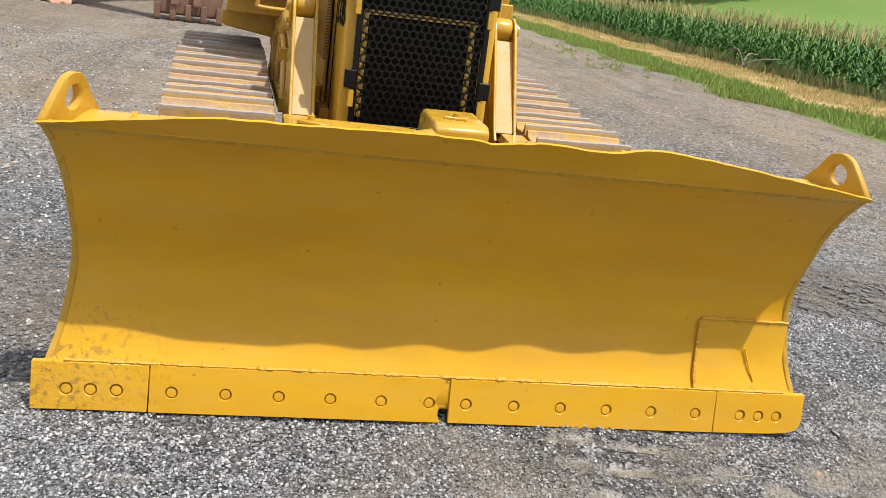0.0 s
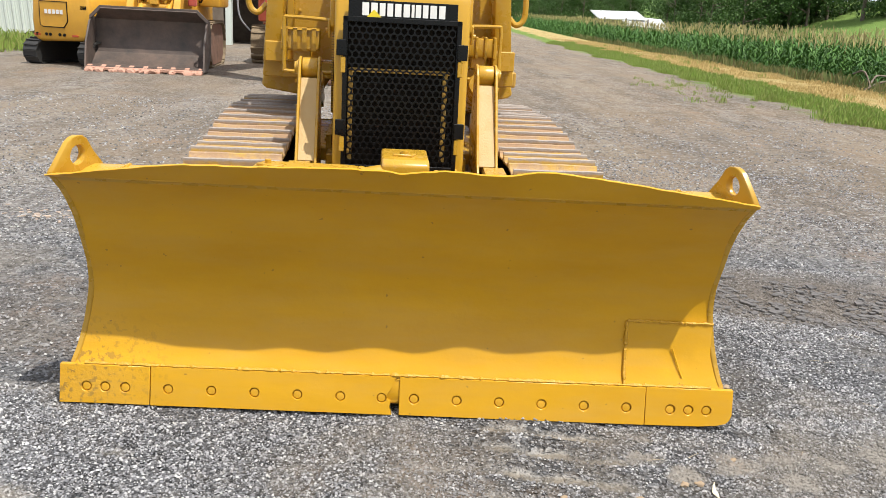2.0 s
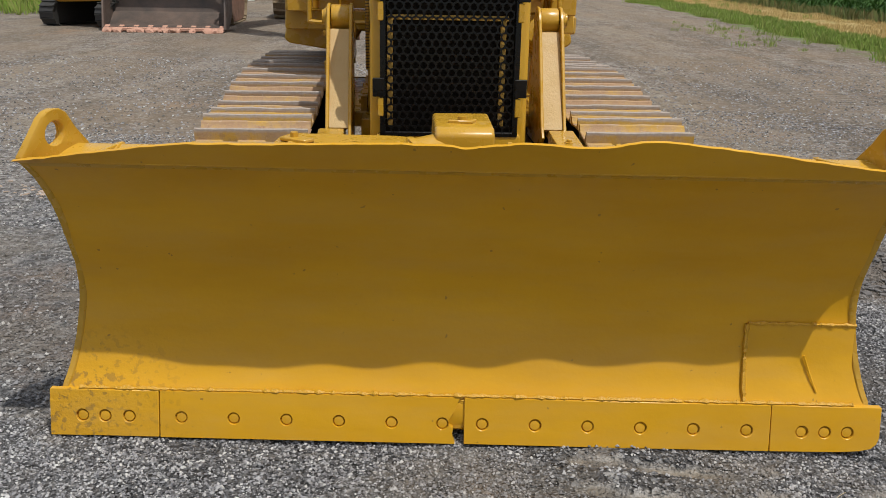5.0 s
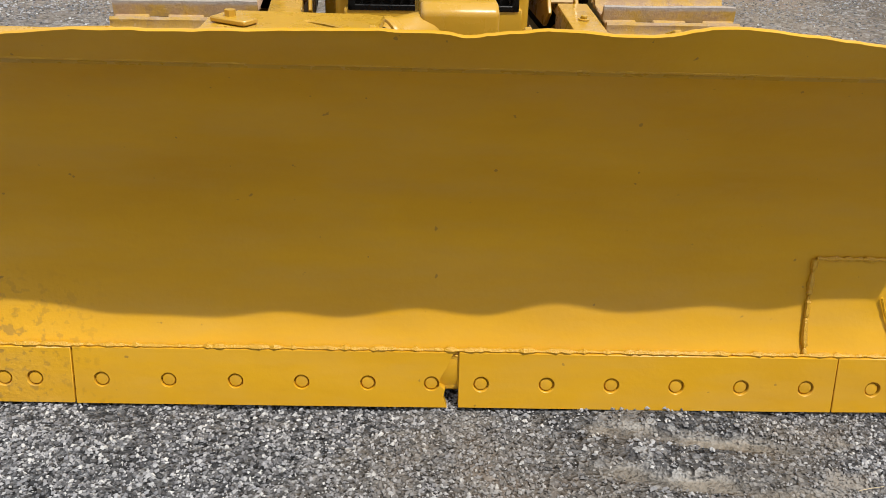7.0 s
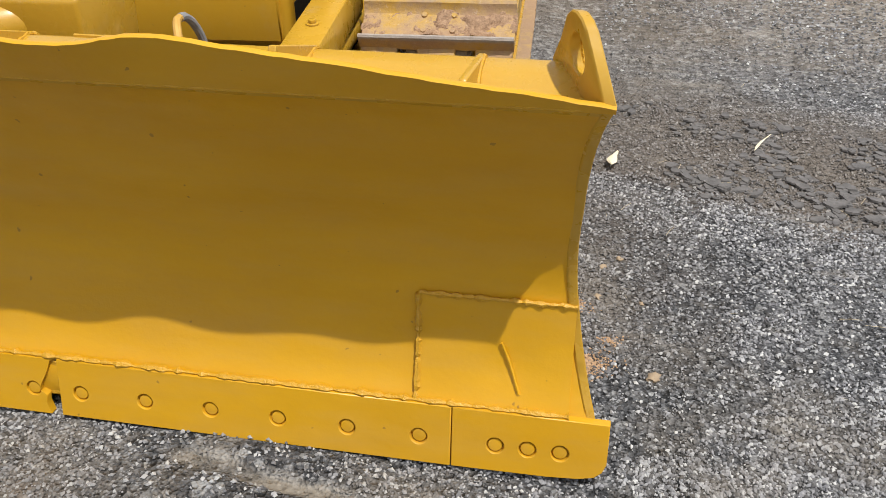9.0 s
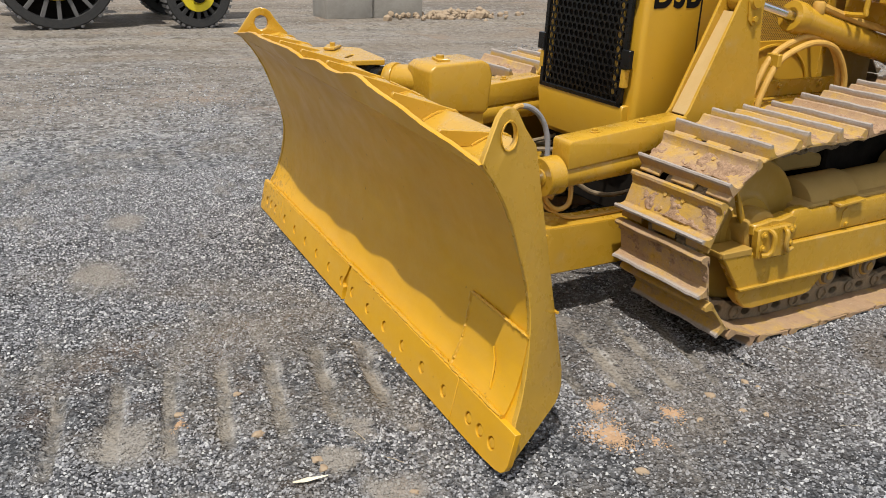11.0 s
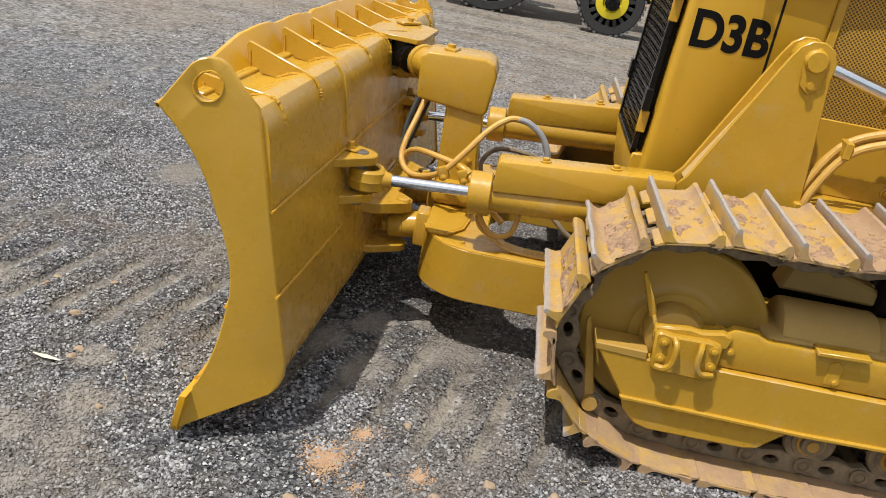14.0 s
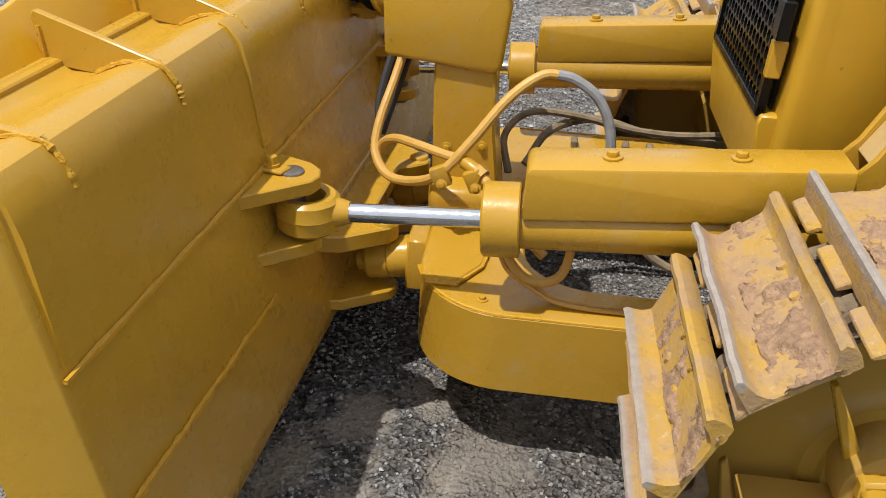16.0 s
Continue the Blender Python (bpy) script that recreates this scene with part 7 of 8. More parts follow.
# large orange excavator, bucket on the ground
exc = thing("excavator", "large orange excavator with rusty bucket resting on the ground", "excavator", pose(-2.2, 14.9, 0, 0, 0, 4))
bm = B()
prism(bm, [(0.0, 0.12), (0.1, 0.1), (0.55, 0.3), (0.8, 0.7), (0.8, 1.1), (0.5, 1.38), (0.05, 1.3), (-0.08, 0.9)], -0.9, 0.35, "x", 0.03)
eb = part("bucket", bm, M_RUST, exc, "rusty brown digging bucket")
for i in range(5):
    bm = B()
    x = -0.84 + 0.28 * i
    prism(bm, [(-0.08, 0.32), (-0.1, 0.05), (-0.06, 0.0), (0.06, 0.02), (0.1, 0.3)], x - 0.055, x + 0.055, "x", 0.01)
    part("tooth", bm, M_RUST, eb)
for x in (-0.6, -0.2):
    bm = B()
    box(bm, (x, -0.12, 0.3), (x + 0.14, -0.06, 1.25), 0.01)
    part("wear_strip", bm, M_RUST, eb)
STX = -0.98
bm = B()
prism(bm, [(0.3, 1.2), (0.1, 1.7), (0.15, 3.6), (0.2, 4.9), (0.5, 6.15), (0.62, 6.2), (0.85, 6.05), (0.9, 4.6), (0.75, 1.6), (0.55, 1.2)], STX - 0.19, STX + 0.19, "x", 0.02)
stick = part("stick", bm, M_ORANGE, exc)
for x in (STX - 0.2, STX + 0.2):
    bm = B()
    prism(bm, [(0.35, 5.85), (0.45, 6.25), (0.6, 6.28), (0.7, 5.9)], x - 0.04, x + 0.04, "x", 0.01)
    part("stick_ear", bm, M_ORANGE, stick)
for x in (STX - 0.17, STX + 0.17):
    bm = B()
    box(bm, (x - 0.02, 0.02, 1.8), (x + 0.02, 0.16, 5.0), 0.008)
    part("stick_flange", bm, M_ORANGE, stick)
bm = B()
cyl(bm, (STX - 0.25, 0.2, 3.9), (STX + 0.25, 0.2, 3.9), 0.11, 14)
part("stick_pin", bm, M_ORANGE, stick)
bm = B()
cyl(bm, (STX, 0.0, 1.5), (STX, 0.05, 3.8), 0.075, 12)
part("bucket_cylinder", bm, M_ORANGE, stick)
bm = B()
box(bm, (STX - 0.2, 0.1, 1.2), (STX + 0.25, 0.5, 1.9), 0.03)
part("bucket_link", bm, M_ORANGE, stick)
bm = B()
tube(bm, [(STX - 0.2, 0.2, 5.2), (STX - 0.34, 0.1, 4.9), (STX - 0.36, 0.1, 4.2), (STX - 0.28, 0.12, 3.7), (STX - 0.15, 0.15, 3.55)], 0.03, 6)
part("hose", bm, M_RUBBER, stick)
bm = B()
tube(bm, [(STX - 0.5, 0.4, 2.3), (STX - 0.62, 0.3, 1.9), (STX - 0.6, 0.3, 1.3), (STX - 0.4, 0.4, 1.0)], 0.02, 6)
part("hose", bm, M_HOSE_GREY, stick)
# boom: from the stick's head back and down to the house
bx0, bx1 = STX + 0.1, -0.3
t = bmesh.new()
prism(t, [(0.55, 5.7), (0.7, 6.0), (2.6, 5.6), (4.6, 4.2), (6.8, 2.0), (6.3, 1.5), (4.2, 3.4), (2.3, 4.85)], -0.26, 0.42, "x", 0.02)
for v in t.verts:
    v.co.x += bx0 + (bx1 - bx0) * (v.co.y - 0.5) / 6.3
boom = part("boom", t, M_ORANGE, exc)
bm = B()
cyl(bm, (-0.2, 4.4, 3.9), (-0.02, 6.3, 1.6), 0.08, 12)
cyl(bm, (-0.22, 4.2, 4.2), (-0.15, 4.5, 3.7), 0.12, 12)
part("boom_cylinder", bm, M_ORANGE, boom)
bm = B()
box(bm, (-0.3, 4.1, 4.15), (0.0, 4.4, 4.35), 0.02)
part("work_lamp", bm, M_RUST, boom)
for x in (-1.75, 0.85):
    crawler(exc, x, 4.0, 0.95, 0.6, M_LINK, M_RUST, y0=7.7, pitch=0.2)
bm = B()
box(bm, (-1.75, 5.9, 1.0), (1.05, 9.2, 2.1), 0.06, 2)
part("house", bm, M_ORANGE, exc)
bm = B()
box(bm, (-1.75, 5.8, 1.05), (-1.05, 6.9, 1.85), 0.05)
part("side_box", bm, M_CLAY, exc)
bm = B()
box(bm, (0.05, 5.75, 3.55), (1.0, 7.3, 3.68), 0.03)
ec = part("cab", bm, M_BLACK, exc, "dark framed excavator cab")
for x in (0.12, 0.94):
    for y in (5.8, 7.2):
        bm = B()
        box(bm, (x - 0.05, y - 0.05, 2.0), (x + 0.05, y + 0.05, 3.56), 0.01)
        part("cab_post", bm, M_BLACK, ec)
bm = B()
box(bm, (0.1, 5.78, 2.0), (0.96, 5.84, 2.5), 0.01)
part("cab_front", bm, M_BLACK, ec)
bm = B()
box(bm, (0.17, 5.8, 2.5), (0.89, 5.81, 3.55), 0.0)
g = part("windshield", bm, M_GLASS, ec)
g.visible_shadow = False
bm = B()
box(bm, (0.3, 6.5, 2.0), (0.7, 6.7, 3.0), 0.06, 2)
part("seat", bm, M_SEAT, ec)
bm = B()
tube(bm, [(1.05, 5.8, 2.9), (1.12, 5.7, 3.2), (1.05, 5.8, 3.5)], 0.02, 6)
part("mirror_arm", bm, M_BLACK, ec)

# ---- barn ----
BY, BD = 30.0, 33.2


def bx(px):
    return 0.064 + ((px - 784) / 1542 + 0.0095) * BD


def bz(px, py):
    return 1.69 - ((py - 441 - 0.0105 * (px - 784)) / 1542 + 0.026) * BD


barn = thing("barn", "tall metal-sided barn in pale green and white with an open bay", "barn")
TOP = [(-420, 212), (-200, 172), (0, 130), (70, 111), (150, 99), (262, 78)]
LOW = [(262, 147), (380, 176), (520, 215)]
FOOT = [(-420, 480), (40, 472), (230, 420), (420, 391), (520, 380)]


def on(line, px):
    for (a, b), (c, d) in zip(line, line[1:]):
        if a <= px <= c:
            return b + (d - b) * (px - a) / (c - a)
    return line[-1][1]


SLANT = 0.072
px, k = -416.0, 0
while px < 519:
    q = px + 13.4
    line = TOP if q <= 263 else LOW
    if px < 262 < q:
        q = 262
        line = TOP
    t0, t1 = on(line, px), on(line, q - 0.01)
    f0, f1 = on(FOOT, px), on(FOOT, q)
    if px > 416:
        f0, f1 = 226 - 0.02 * (px - 416), 226
    l0, l1 = px + SLANT * (f0 - t0), q + SLANT * (f1 - t1)
    bm = B()
    prism(bm, [(bx(l0), bz(px, f0)), (bx(l1), bz(q, f1)), (bx(q), bz(q, t1)), (bx(px), bz(px, t0))], BY, BY + 0.02, "y", 0.0)
    prism(bm, [(bx(l0), bz(px, f0)), (bx(l0) + 0.06, bz(px, f0)), (bx(px) + 0.06, bz(px, t0)), (bx(px), bz(px, t0))], BY - 0.045, BY, "y", 0.0)
    for u in (0.36, 0.68):
        ua, ub = bx(l0) + u * (bx(l1) - bx(l0)), bx(px) + u * (bx(q) - bx(px))
        prism(bm, [(ua, bz(px, f0)), (ua + 0.022, bz(px, f0)), (ub + 0.022, bz(px, t0)), (ub, bz(px, t0))], BY - 0.012, BY, "y", 0.0)
    part("siding_panel", bm, M_SIDING_W if (150 <= px < 262 or px > 452) else M_SIDING, barn)
    px = q
    k += 1
# roofs, with overhanging dark trim
for line, dz, y0, y1 in ((TOP + [(378, 175)], 0.16, BY - 0.35, BY + 8), (LOW, 0.16, BY - 0.25, BY + 4)):
    for (a, b), (c, d) in zip(line, line[1:]):
        bm = B()
        prism(bm, [(bx(a), bz(a, b)), (bx(c), bz(c, d)), (bx(c), bz(c, d) + dz), (bx(a), bz(a, b) + dz)], y0, y1, "y", 0.0)
        part("roof_sheet", bm, M_GREYROOF, barn)
# open gable triangle: rafters and a dark boarded wall behind
bm = B()
prism(bm, [(bx(262), bz(262, 139)), (bx(378), bz(378, 175)), (bx(262), bz(262, 79))], BY + 2.4, BY + 2.5, "y", 0.0)
part("gable_boarding", bm, M_TIMBER, barn)
for i in range(5):
    u = 275 + i * 20
    bm = B()
    box(bm, (bx(u), BY + 0.1, bz(u, on([(262, 76), (378, 166)], u)) - 0.25), (bx(u) + 0.12, BY + 2.3, bz(u, on([(262, 76), (378, 166)], u)) - 0.05), 0.0)
    part("rafter", bm, M_TIMBER, barn)
# posts and dark foot, side and back walls
for u in (420, 517):
    bm = B()
    box(bm, (bx(u), BY + 0.03, -0.2), (bx(u) + 0.22, BY + 0.25, bz(u, 226)), 0.0)
    part("door_post", bm, M_TIMBER if u > 430 else M_SIDING, barn)
bm = B()
box(bm, (bx(-416), BY + 0.1, -0.3), (bx(416), BY + 0.3, 1.9), 0.0)
part("foundation", bm, M_TIMBER, barn)
for lo, hi in (((bx(-420), BY + 0.3, -0.3), (bx(-420) + 0.1, BY + 7.9, 5.2)), ((bx(520) - 0.1, BY + 0.3, -0.3), (bx(520), BY + 3.9, bz(520, 207) - 0.05)), ((bx(262), BY + 3.8, -0.3), (bx(520), BY + 3.9, bz(520, 207))), ((bx(-420), BY + 7.8, -0.3), (bx(300), BY + 7.9, 6.0)), ((bx(300), BY + 3.95, -0.3), (bx(300) + 0.1, BY + 7.8, 6.0))):
    bm = B()
    box(bm, lo, hi, 0.0)
    part("wall", bm, M_TIMBER, barn)

# ---- tractor with flat steel-spoked wheels ----
tractor = thing("tractor", "green farm tractor with yellow hubs and large spoked wheels", "tractor", pose(-9.15, 0, 0, 0, 0, 4))


def wheel(y, r, w, hub, x0):
    bm = B()
    lathe(bm, [(r - 0.12, -w / 2), (r - 0.02, -w / 2), (r, -w / 2 + 0.02), (r, w / 2 - 0.02), (r - 0.02, w / 2), (r - 0.12, w / 2), (r - 0.12, -w / 2)], (x0, y, r), (1, 0, 0), 44)
    tyre = part("wheel", bm, M_RUBBER, tractor, "black wheel with yellow hub" if hub else "large wheel with grey spokes")
    lug = B()
    box(lug, (-w / 2 - 0.01, -0.02, 0), (w / 2 + 0.01, 0.02, 0.03), 0.0)
    me = mesh_of("lug", lug, M_SPOKE)
    for i in range(36):
        a = 2 * math.pi * i / 36
        part("lug", me, None, tyre, m=Matrix.Translation((x0, y, r)) @ Matrix.Rotation(a, 4, "X") @ Matrix.Translation((0, 0, r - 0.01)))
    sp = B()
    box(sp, (-0.03, -0.025, 0.1), (0.03, 0.025, r - 0.1), 0.004)
    sm = mesh_of("spoke", sp, M_RUBBER if hub else M_SPOKE)
    back = B()
    lathe(back, [(0.05, 0), (r - 0.11, 0), (r - 0.11, 0.02), (0.05, 0.02)], (x0 - w / 2 + 0.04, y, r), (1, 0, 0), 36)
    part("inner_disc", back, M_SHADOW, tyre)
    for i in range(18):
        part("spoke", sm, None, tyre, m=Matrix.Translation((x0 + w / 2 - 0.06, y, r)) @ Matrix.Rotation(2 * math.pi * i / 18, 4, "X"))
    bm = B()
    lathe(bm, [(0.05, 0), (r * 0.52, 0.0), (r * 0.5, 0.04), (r * 0.3, 0.05), (r * 0.26, 0.02)], (x0 + w / 2 - 0.05, y, r), (1, 0, 0), 28)
    part("rim", bm, M_HUB, tyre, "yellow rim")
    bm = B()
    lathe(bm, [(0.09, 0), (0.1, 0.05), (0.06, 0.09)], (x0 + w / 2 - 0.01, y, r), (1, 0, 0), 16)
    part("hub", bm, M_BLACK, tyre)


wheel(1.15, 0.43, 0.22, True, 0.25)
wheel(-0.52, 0.72, 0.26, False, 0.0)
wheel(1.15, 0.43, 0.22, True, -1.45)
wheel(-0.52, 0.72, 0.26, False, -1.6)
bm = B()
box(bm, (-1.1, -1.0, 0.7), (-0.45, 2.1, 1.3), 0.05, 2)
part("hood", bm, M_GREEN, tractor, "green sheet steel hood")
bm = B()
box(bm, (-1.0, -0.9, 0.42), (-0.5, 1.9, 0.72), 0.03)
cyl(bm, (-1.5, 1.15, 0.43), (0.2, 1.15, 0.43), 0.06, 10)
box(bm, (-0.45, 0.0, 0.62), (0.0, 0.6, 0.85), 0.02)
part("chassis", bm, M_BLACK, tractor)
bm = B()
box(bm, (-1.3, -1.4, 1.3), (-0.2, -0.2, 1.4), 0.04)
part("fender", bm, M_GREEN, tractor)

# concrete blocks and rubble at the yard's far side
for x, y, sx, sy, sz, a in ((-10.0, 3.55, 0.6, 0.75, 0.8, 3), (-10.05, 4.38, 0.6, 0.85, 0.75, -6)):
    bm = B()
    box(bm, (-sx / 2, -sy / 2, 0), (sx / 2, sy / 2, sz), 0.02, 2)
    for v in bm.verts:
        v.co += 0.012 * noise.noise_vector(v.co * 4)
    solid("concrete_block", bm, M_CONCRETE, "weathered grey concrete block on the gravel", "concrete block", pose(x, y, -0.01, 0, 0, a), group="concrete blocks at the yard edge")
bm = B()
rnd = random.Random(5)
for k in range(160):
    t = bmesh.new()
    bmesh.ops.create_icosphere(t, subdivisions=1, radius=rnd.uniform(0.02, 0.075))
    for v in t.verts:
        v.co *= 1 + 0.4 * noise.noise(v.co * 12 + Vector((k, 2, 0)))
    t.transform(Matrix.Translation((rnd.gauss(-9.75, 0.22), rnd.gauss(5.15, 0.5), rnd.uniform(-0.01, 0.06))))
    merge(bm, t)
solid("rubble", bm, M_TANSTONE, "heap of broken grey-brown stone beside the blocks", "rubble", kind="stuff")
bm = B()
rnd = random.Random(15)
verts_, faces_ = [], []
for j in range(15):
    for i in range(60):
        x, y = -14 - 2.2 * j / 14 * 3, -14 + 34 * i / 59
        h = max(0.0, math.sin(math.pi * j / 14)) * (0.9 + 0.5 * noise.noise((i * 0.3, j * 0.3, 0)))
        verts_.append((x, y, h - 0.05))
for j in range(14):
    for i in range(59):
        faces_.append((j * 60 + i, j * 60 + i + 1, (j + 1) * 60 + i + 1, (j + 1) * 60 + i))
me = bpy.data.meshes.new("earth_bank")
me.from_pydata(verts_, [], faces_)
me.materials.append(simple("brown earth", (0.2, 0.12, 0.08), (0.28, 0.19, 0.13), 1.5, 0.95, bump=0.05, fine=6))
for p in me.polygons:
    p.use_smooth = True
solid("earth_bank", me, None, "low bank of bare brown earth behind the tractor", "earth bank", kind="stuff")


# ---- fields, verge and woods ----
def leaf_mat(name, a, b, c):
    m = Nodes(name, 0.6, spec=0.3)
    m.color(m.mix(m.island(), m.mix(m.noise(0.4, 3, 0.6), a, b), c))
    m.b.inputs["Subsurface Weight"].default_value = 0.0
    return m.mat


M_CORN = leaf_mat("corn leaf", (0.06, 0.16, 0.025), (0.1, 0.2, 0.03), (0.04, 0.11, 0.02))
M_TASSEL = leaf_mat("corn tassel", (0.4, 0.34, 0.14), (0.3, 0.3, 0.1), (0.46, 0.36, 0.18))
M_LEAF = leaf_mat("tree leaf", (0.055, 0.115, 0.022), (0.085, 0.155, 0.034), (0.03, 0.07, 0.014))
M_LEAF2 = leaf_mat("lighter leaf", (0.08, 0.15, 0.034), (0.11, 0.185, 0.045), (0.045, 0.095, 0.022))
M_BARK = simple("bark", (0.1, 0.075, 0.055), (0.16, 0.13, 0.1), 4, 0.9, bump=0.02, fine=10)
M_GRASS = leaf_mat("verge grass", (0.15, 0.28, 0.035), (0.22, 0.33, 0.05), (0.28, 0.3, 0.09))
M_WEED = leaf_mat("ditch weeds", (0.07, 0.13, 0.03), (0.13, 0.17, 0.05), (0.2, 0.17, 0.07))


def stalk(rnd, leaves, tall):
    """Faces of one corn plant: stem, arching leaves, tassel (second list)."""
    v, f, ft = [], [], []

    def quad(a, b, c, d, out):
        n = len(v)
        v.extend((a, b, c, d))
        out.append((n, n + 1, n + 2, n + 3))

    for a in (0.0, 1.57):
        dx, dy = 0.014 * math.cos(a), 0.014 * math.sin(a)
        quad((-dx, -dy, 0), (dx, dy, 0), (dx * 0.6, dy * 0.6, tall), (-dx * 0.6, -dy * 0.6, tall), f)
    for k in range(leaves):
        z = tall * (0.12 + 0.8 * k / leaves)
        a = rnd.uniform(0, 6.28)
        ln = rnd.uniform(0.45, 0.75) * (1 - 0.25 * abs(k / leaves - 0.5))
        w = rnd.uniform(0.03, 0.045)
        c, s = math.cos(a), math.sin(a)
        pts = [(0, 0.0), (0.35, 0.26), (0.72, 0.24), (1.0, -0.05)]
        for (r0, h0), (r1, h1), w0, w1 in zip(pts, pts[1:], (0.6, 1, 0.75), (1, 0.75, 0.1)):
            p0 = Vector((c * r0 * ln, s * r0 * ln, z + h0 * ln))
            p1 = Vector((c * r1 * ln, s * r1 * ln, z + h1 * ln))
            q = Vector((-s, c, 0))
            quad(p0 - q * w * w0, p0 + q * w * w0, p1 + q * w * w1, p1 - q * w * w1, f)
    for k in range(2 if leaves > 6 else 4):
        a = rnd.uniform(0, 6.28)
        r = rnd.uniform(0.03, 0.09)
        p1 = Vector((r * math.cos(a), r * math.sin(a), tall + rnd.uniform(0.16, 0.3)))
        q = Vector((0.012, 0.008, 0))
        quad(Vector((0, 0, tall - 0.02)) - q, Vector((0, 0, tall - 0.02)) + q, p1 + q, p1 - q, ft)
    return np.array([tuple(x) for x in v], dtype=float), f, ft


def scatter(name, templates, places, mats, label, category):
    """One mesh of many turned and scaled copies of small templates."""
    V, F, MI = [], [], []
    n = 0
    for k, (x, y, z, turn_, sc) in enumerate(places):
        tv, f0, f1 = templates[k % len(templates)]
        c, s = math.cos(turn_) * sc, math.sin(turn_) * sc
        w = np.empty_like(tv)
        w[:, 0] = tv[:, 0] * c - tv[:, 1] * s + x
        w[:, 1] = tv[:, 0] * s + tv[:, 1] * c + y
        w[:, 2] = tv[:, 2] * sc + z
        V.append(w)
        F += [tuple(i + n for i in q) for q in f0] + [tuple(i + n for i in q) for q in f1]
        MI += [0] * len(f0) + [1] * len(f1)
        n += len(tv)
    me = bpy.data.meshes.new(name)
    me.from_pydata(np.concatenate(V).tolist(), [], F)
    for m in mats:
        me.materials.append(m)
    me.polygons.foreach_set("material_index", MI)
    return solid(name, me, None, label, category, kind="stuff")


rnd = random.Random(3)
corn_t = [stalk(rnd, 10, rnd.uniform(1.75, 2.05)) for _ in range(7)]
corn_far = [stalk(rnd, 4, rnd.uniform(1.8, 2.05)) for _ in range(5)]
places, far_places = [], []
for r in range(5):
    x0 = 14.3 + 0.75 * r
    y = -4.0
    while y < 150:
        y += (0.24 if y < 45 else 0.42 if y < 80 else 0.7) * rnd.uniform(0.8, 1.2)
        x = x0 + rnd.gauss(0, 0.06) + 0.5 * math.sin(y * 0.06)
        places.append((x, y, rise(x, y), rnd.uniform(0, 6.28), rnd.uniform(0.92, 1.12)))
for r in range(34):
    x0 = 18.05 + 1.5 * r * (1 + 0.02 * r)
    y = -4.0
    while y < 160:
        y += rnd.uniform(0.45, 0.85) * (1 + r * 0.03)
        x = x0 + rnd.gauss(0, 0.3)
        if x > 40 and y > 62 + 0.25 * (x - 40):
            continue
        far_places.append((x, y, rise(x, y), rnd.uniform(0, 6.28), rnd.uniform(0.86, 1.0)))
scatter("corn_field", corn_t, places, (M_CORN, M_TASSEL), "tall green corn at the edge of the field", "corn")
scatter("corn_field", corn_far, far_places, (M_CORN, M_TASSEL), "green corn with tan tassels filling the field", "corn")


def tuft(rnd, n, h, spread):
    v, f = [], []
    for k in range(n):
        a = rnd.uniform(0, 6.28)
        x, y = rnd.uniform(-spread, spread), rnd.uniform(-spread, spread)
        hh = h * rnd.uniform(0.5, 1.1)
        lx, ly = 0.4 * hh * math.cos(a), 0.4 * hh * math.sin(a)
        w = 0.006 + 0.02 * h
        i = len(v)
        v += [(x - w * math.sin(a), y + w * math.cos(a), -0.01), (x + w * math.sin(a), y - w * math.cos(a), -0.01), (x + lx * 0.4, y + ly * 0.4, hh * 0.7), (x + lx, y + ly, hh)]
        f.append((i, i + 1, i + 2))
        f.append((i, i + 2, i + 3))
    return np.array(v, dtype=float), f, []


grass_t = [tuft(rnd, 14, 0.13, 0.14) for _ in range(6)]
weed_t = [tuft(rnd, 14, 0.55, 0.22) for _ in range(6)]
places = []
for k in range(7000):
    y = -6 + 62 * rnd.random() ** 1.6
    x = 7.85 + 1.5 * rnd.random() ** 0.9 + 0.8 * noise.fractal((3.1, y * 0.35, 0), 1, 2, 3)
    if rnd.random() < 0.02:
        x = rnd.uniform(10.2, 13.0)
    places.append((x, y, rise(x, y), rnd.uniform(0, 6.28), rnd.uniform(0.6, 1.4)))
for k in range(45):
    x, y = rnd.gauss(6.6, 0.7), rnd.gauss(18.5, 2.0)
    places.append((x, y, 0, rnd.uniform(0, 6.28), rnd.uniform(0.5, 1.0)))
hay_t = [tuft(rnd, 16, 0.09, 0.22) for _ in range(6)]
hay_places = []
for k in range(4200):
    y = -2 + 66 * rnd.random() ** 1.5
    x = rnd.uniform(9.5, 12.6) + 0.6 * noise.noise((5.0, y * 0.4, 0))
    if noise.noise((x * 2.4, y * 0.35, 2.0)) > -0.1:
        hay_places.append((x, y, rise(x, y), rnd.uniform(0, 6.28), rnd.uniform(0.6, 1.5)))
scatter("mown_hay", hay_t, hay_places, (simple("sun-bleached hay", (0.6, 0.45, 0.2), (0.42, 0.31, 0.12), 9, 0.9),), "dry mown hay lying in rows beside the corn", "hay")
scatter("verge_grass", grass_t, places, (M_GRASS,), "bright green grass along the gravel's edge", "grass")
places = []
for k in range(2600):
    y = 6 + 70 * rnd.random() ** 1.3
    x = rnd.gauss(13.3, 0.35)
    places.append((x, y, rise(x, y), rnd.uniform(0, 6.28), rnd.uniform(0.4, 0.95)))
scatter("ditch_weeds", weed_t, places, (M_WEED,), "tangled dry and green weeds in the ditch", "weeds")
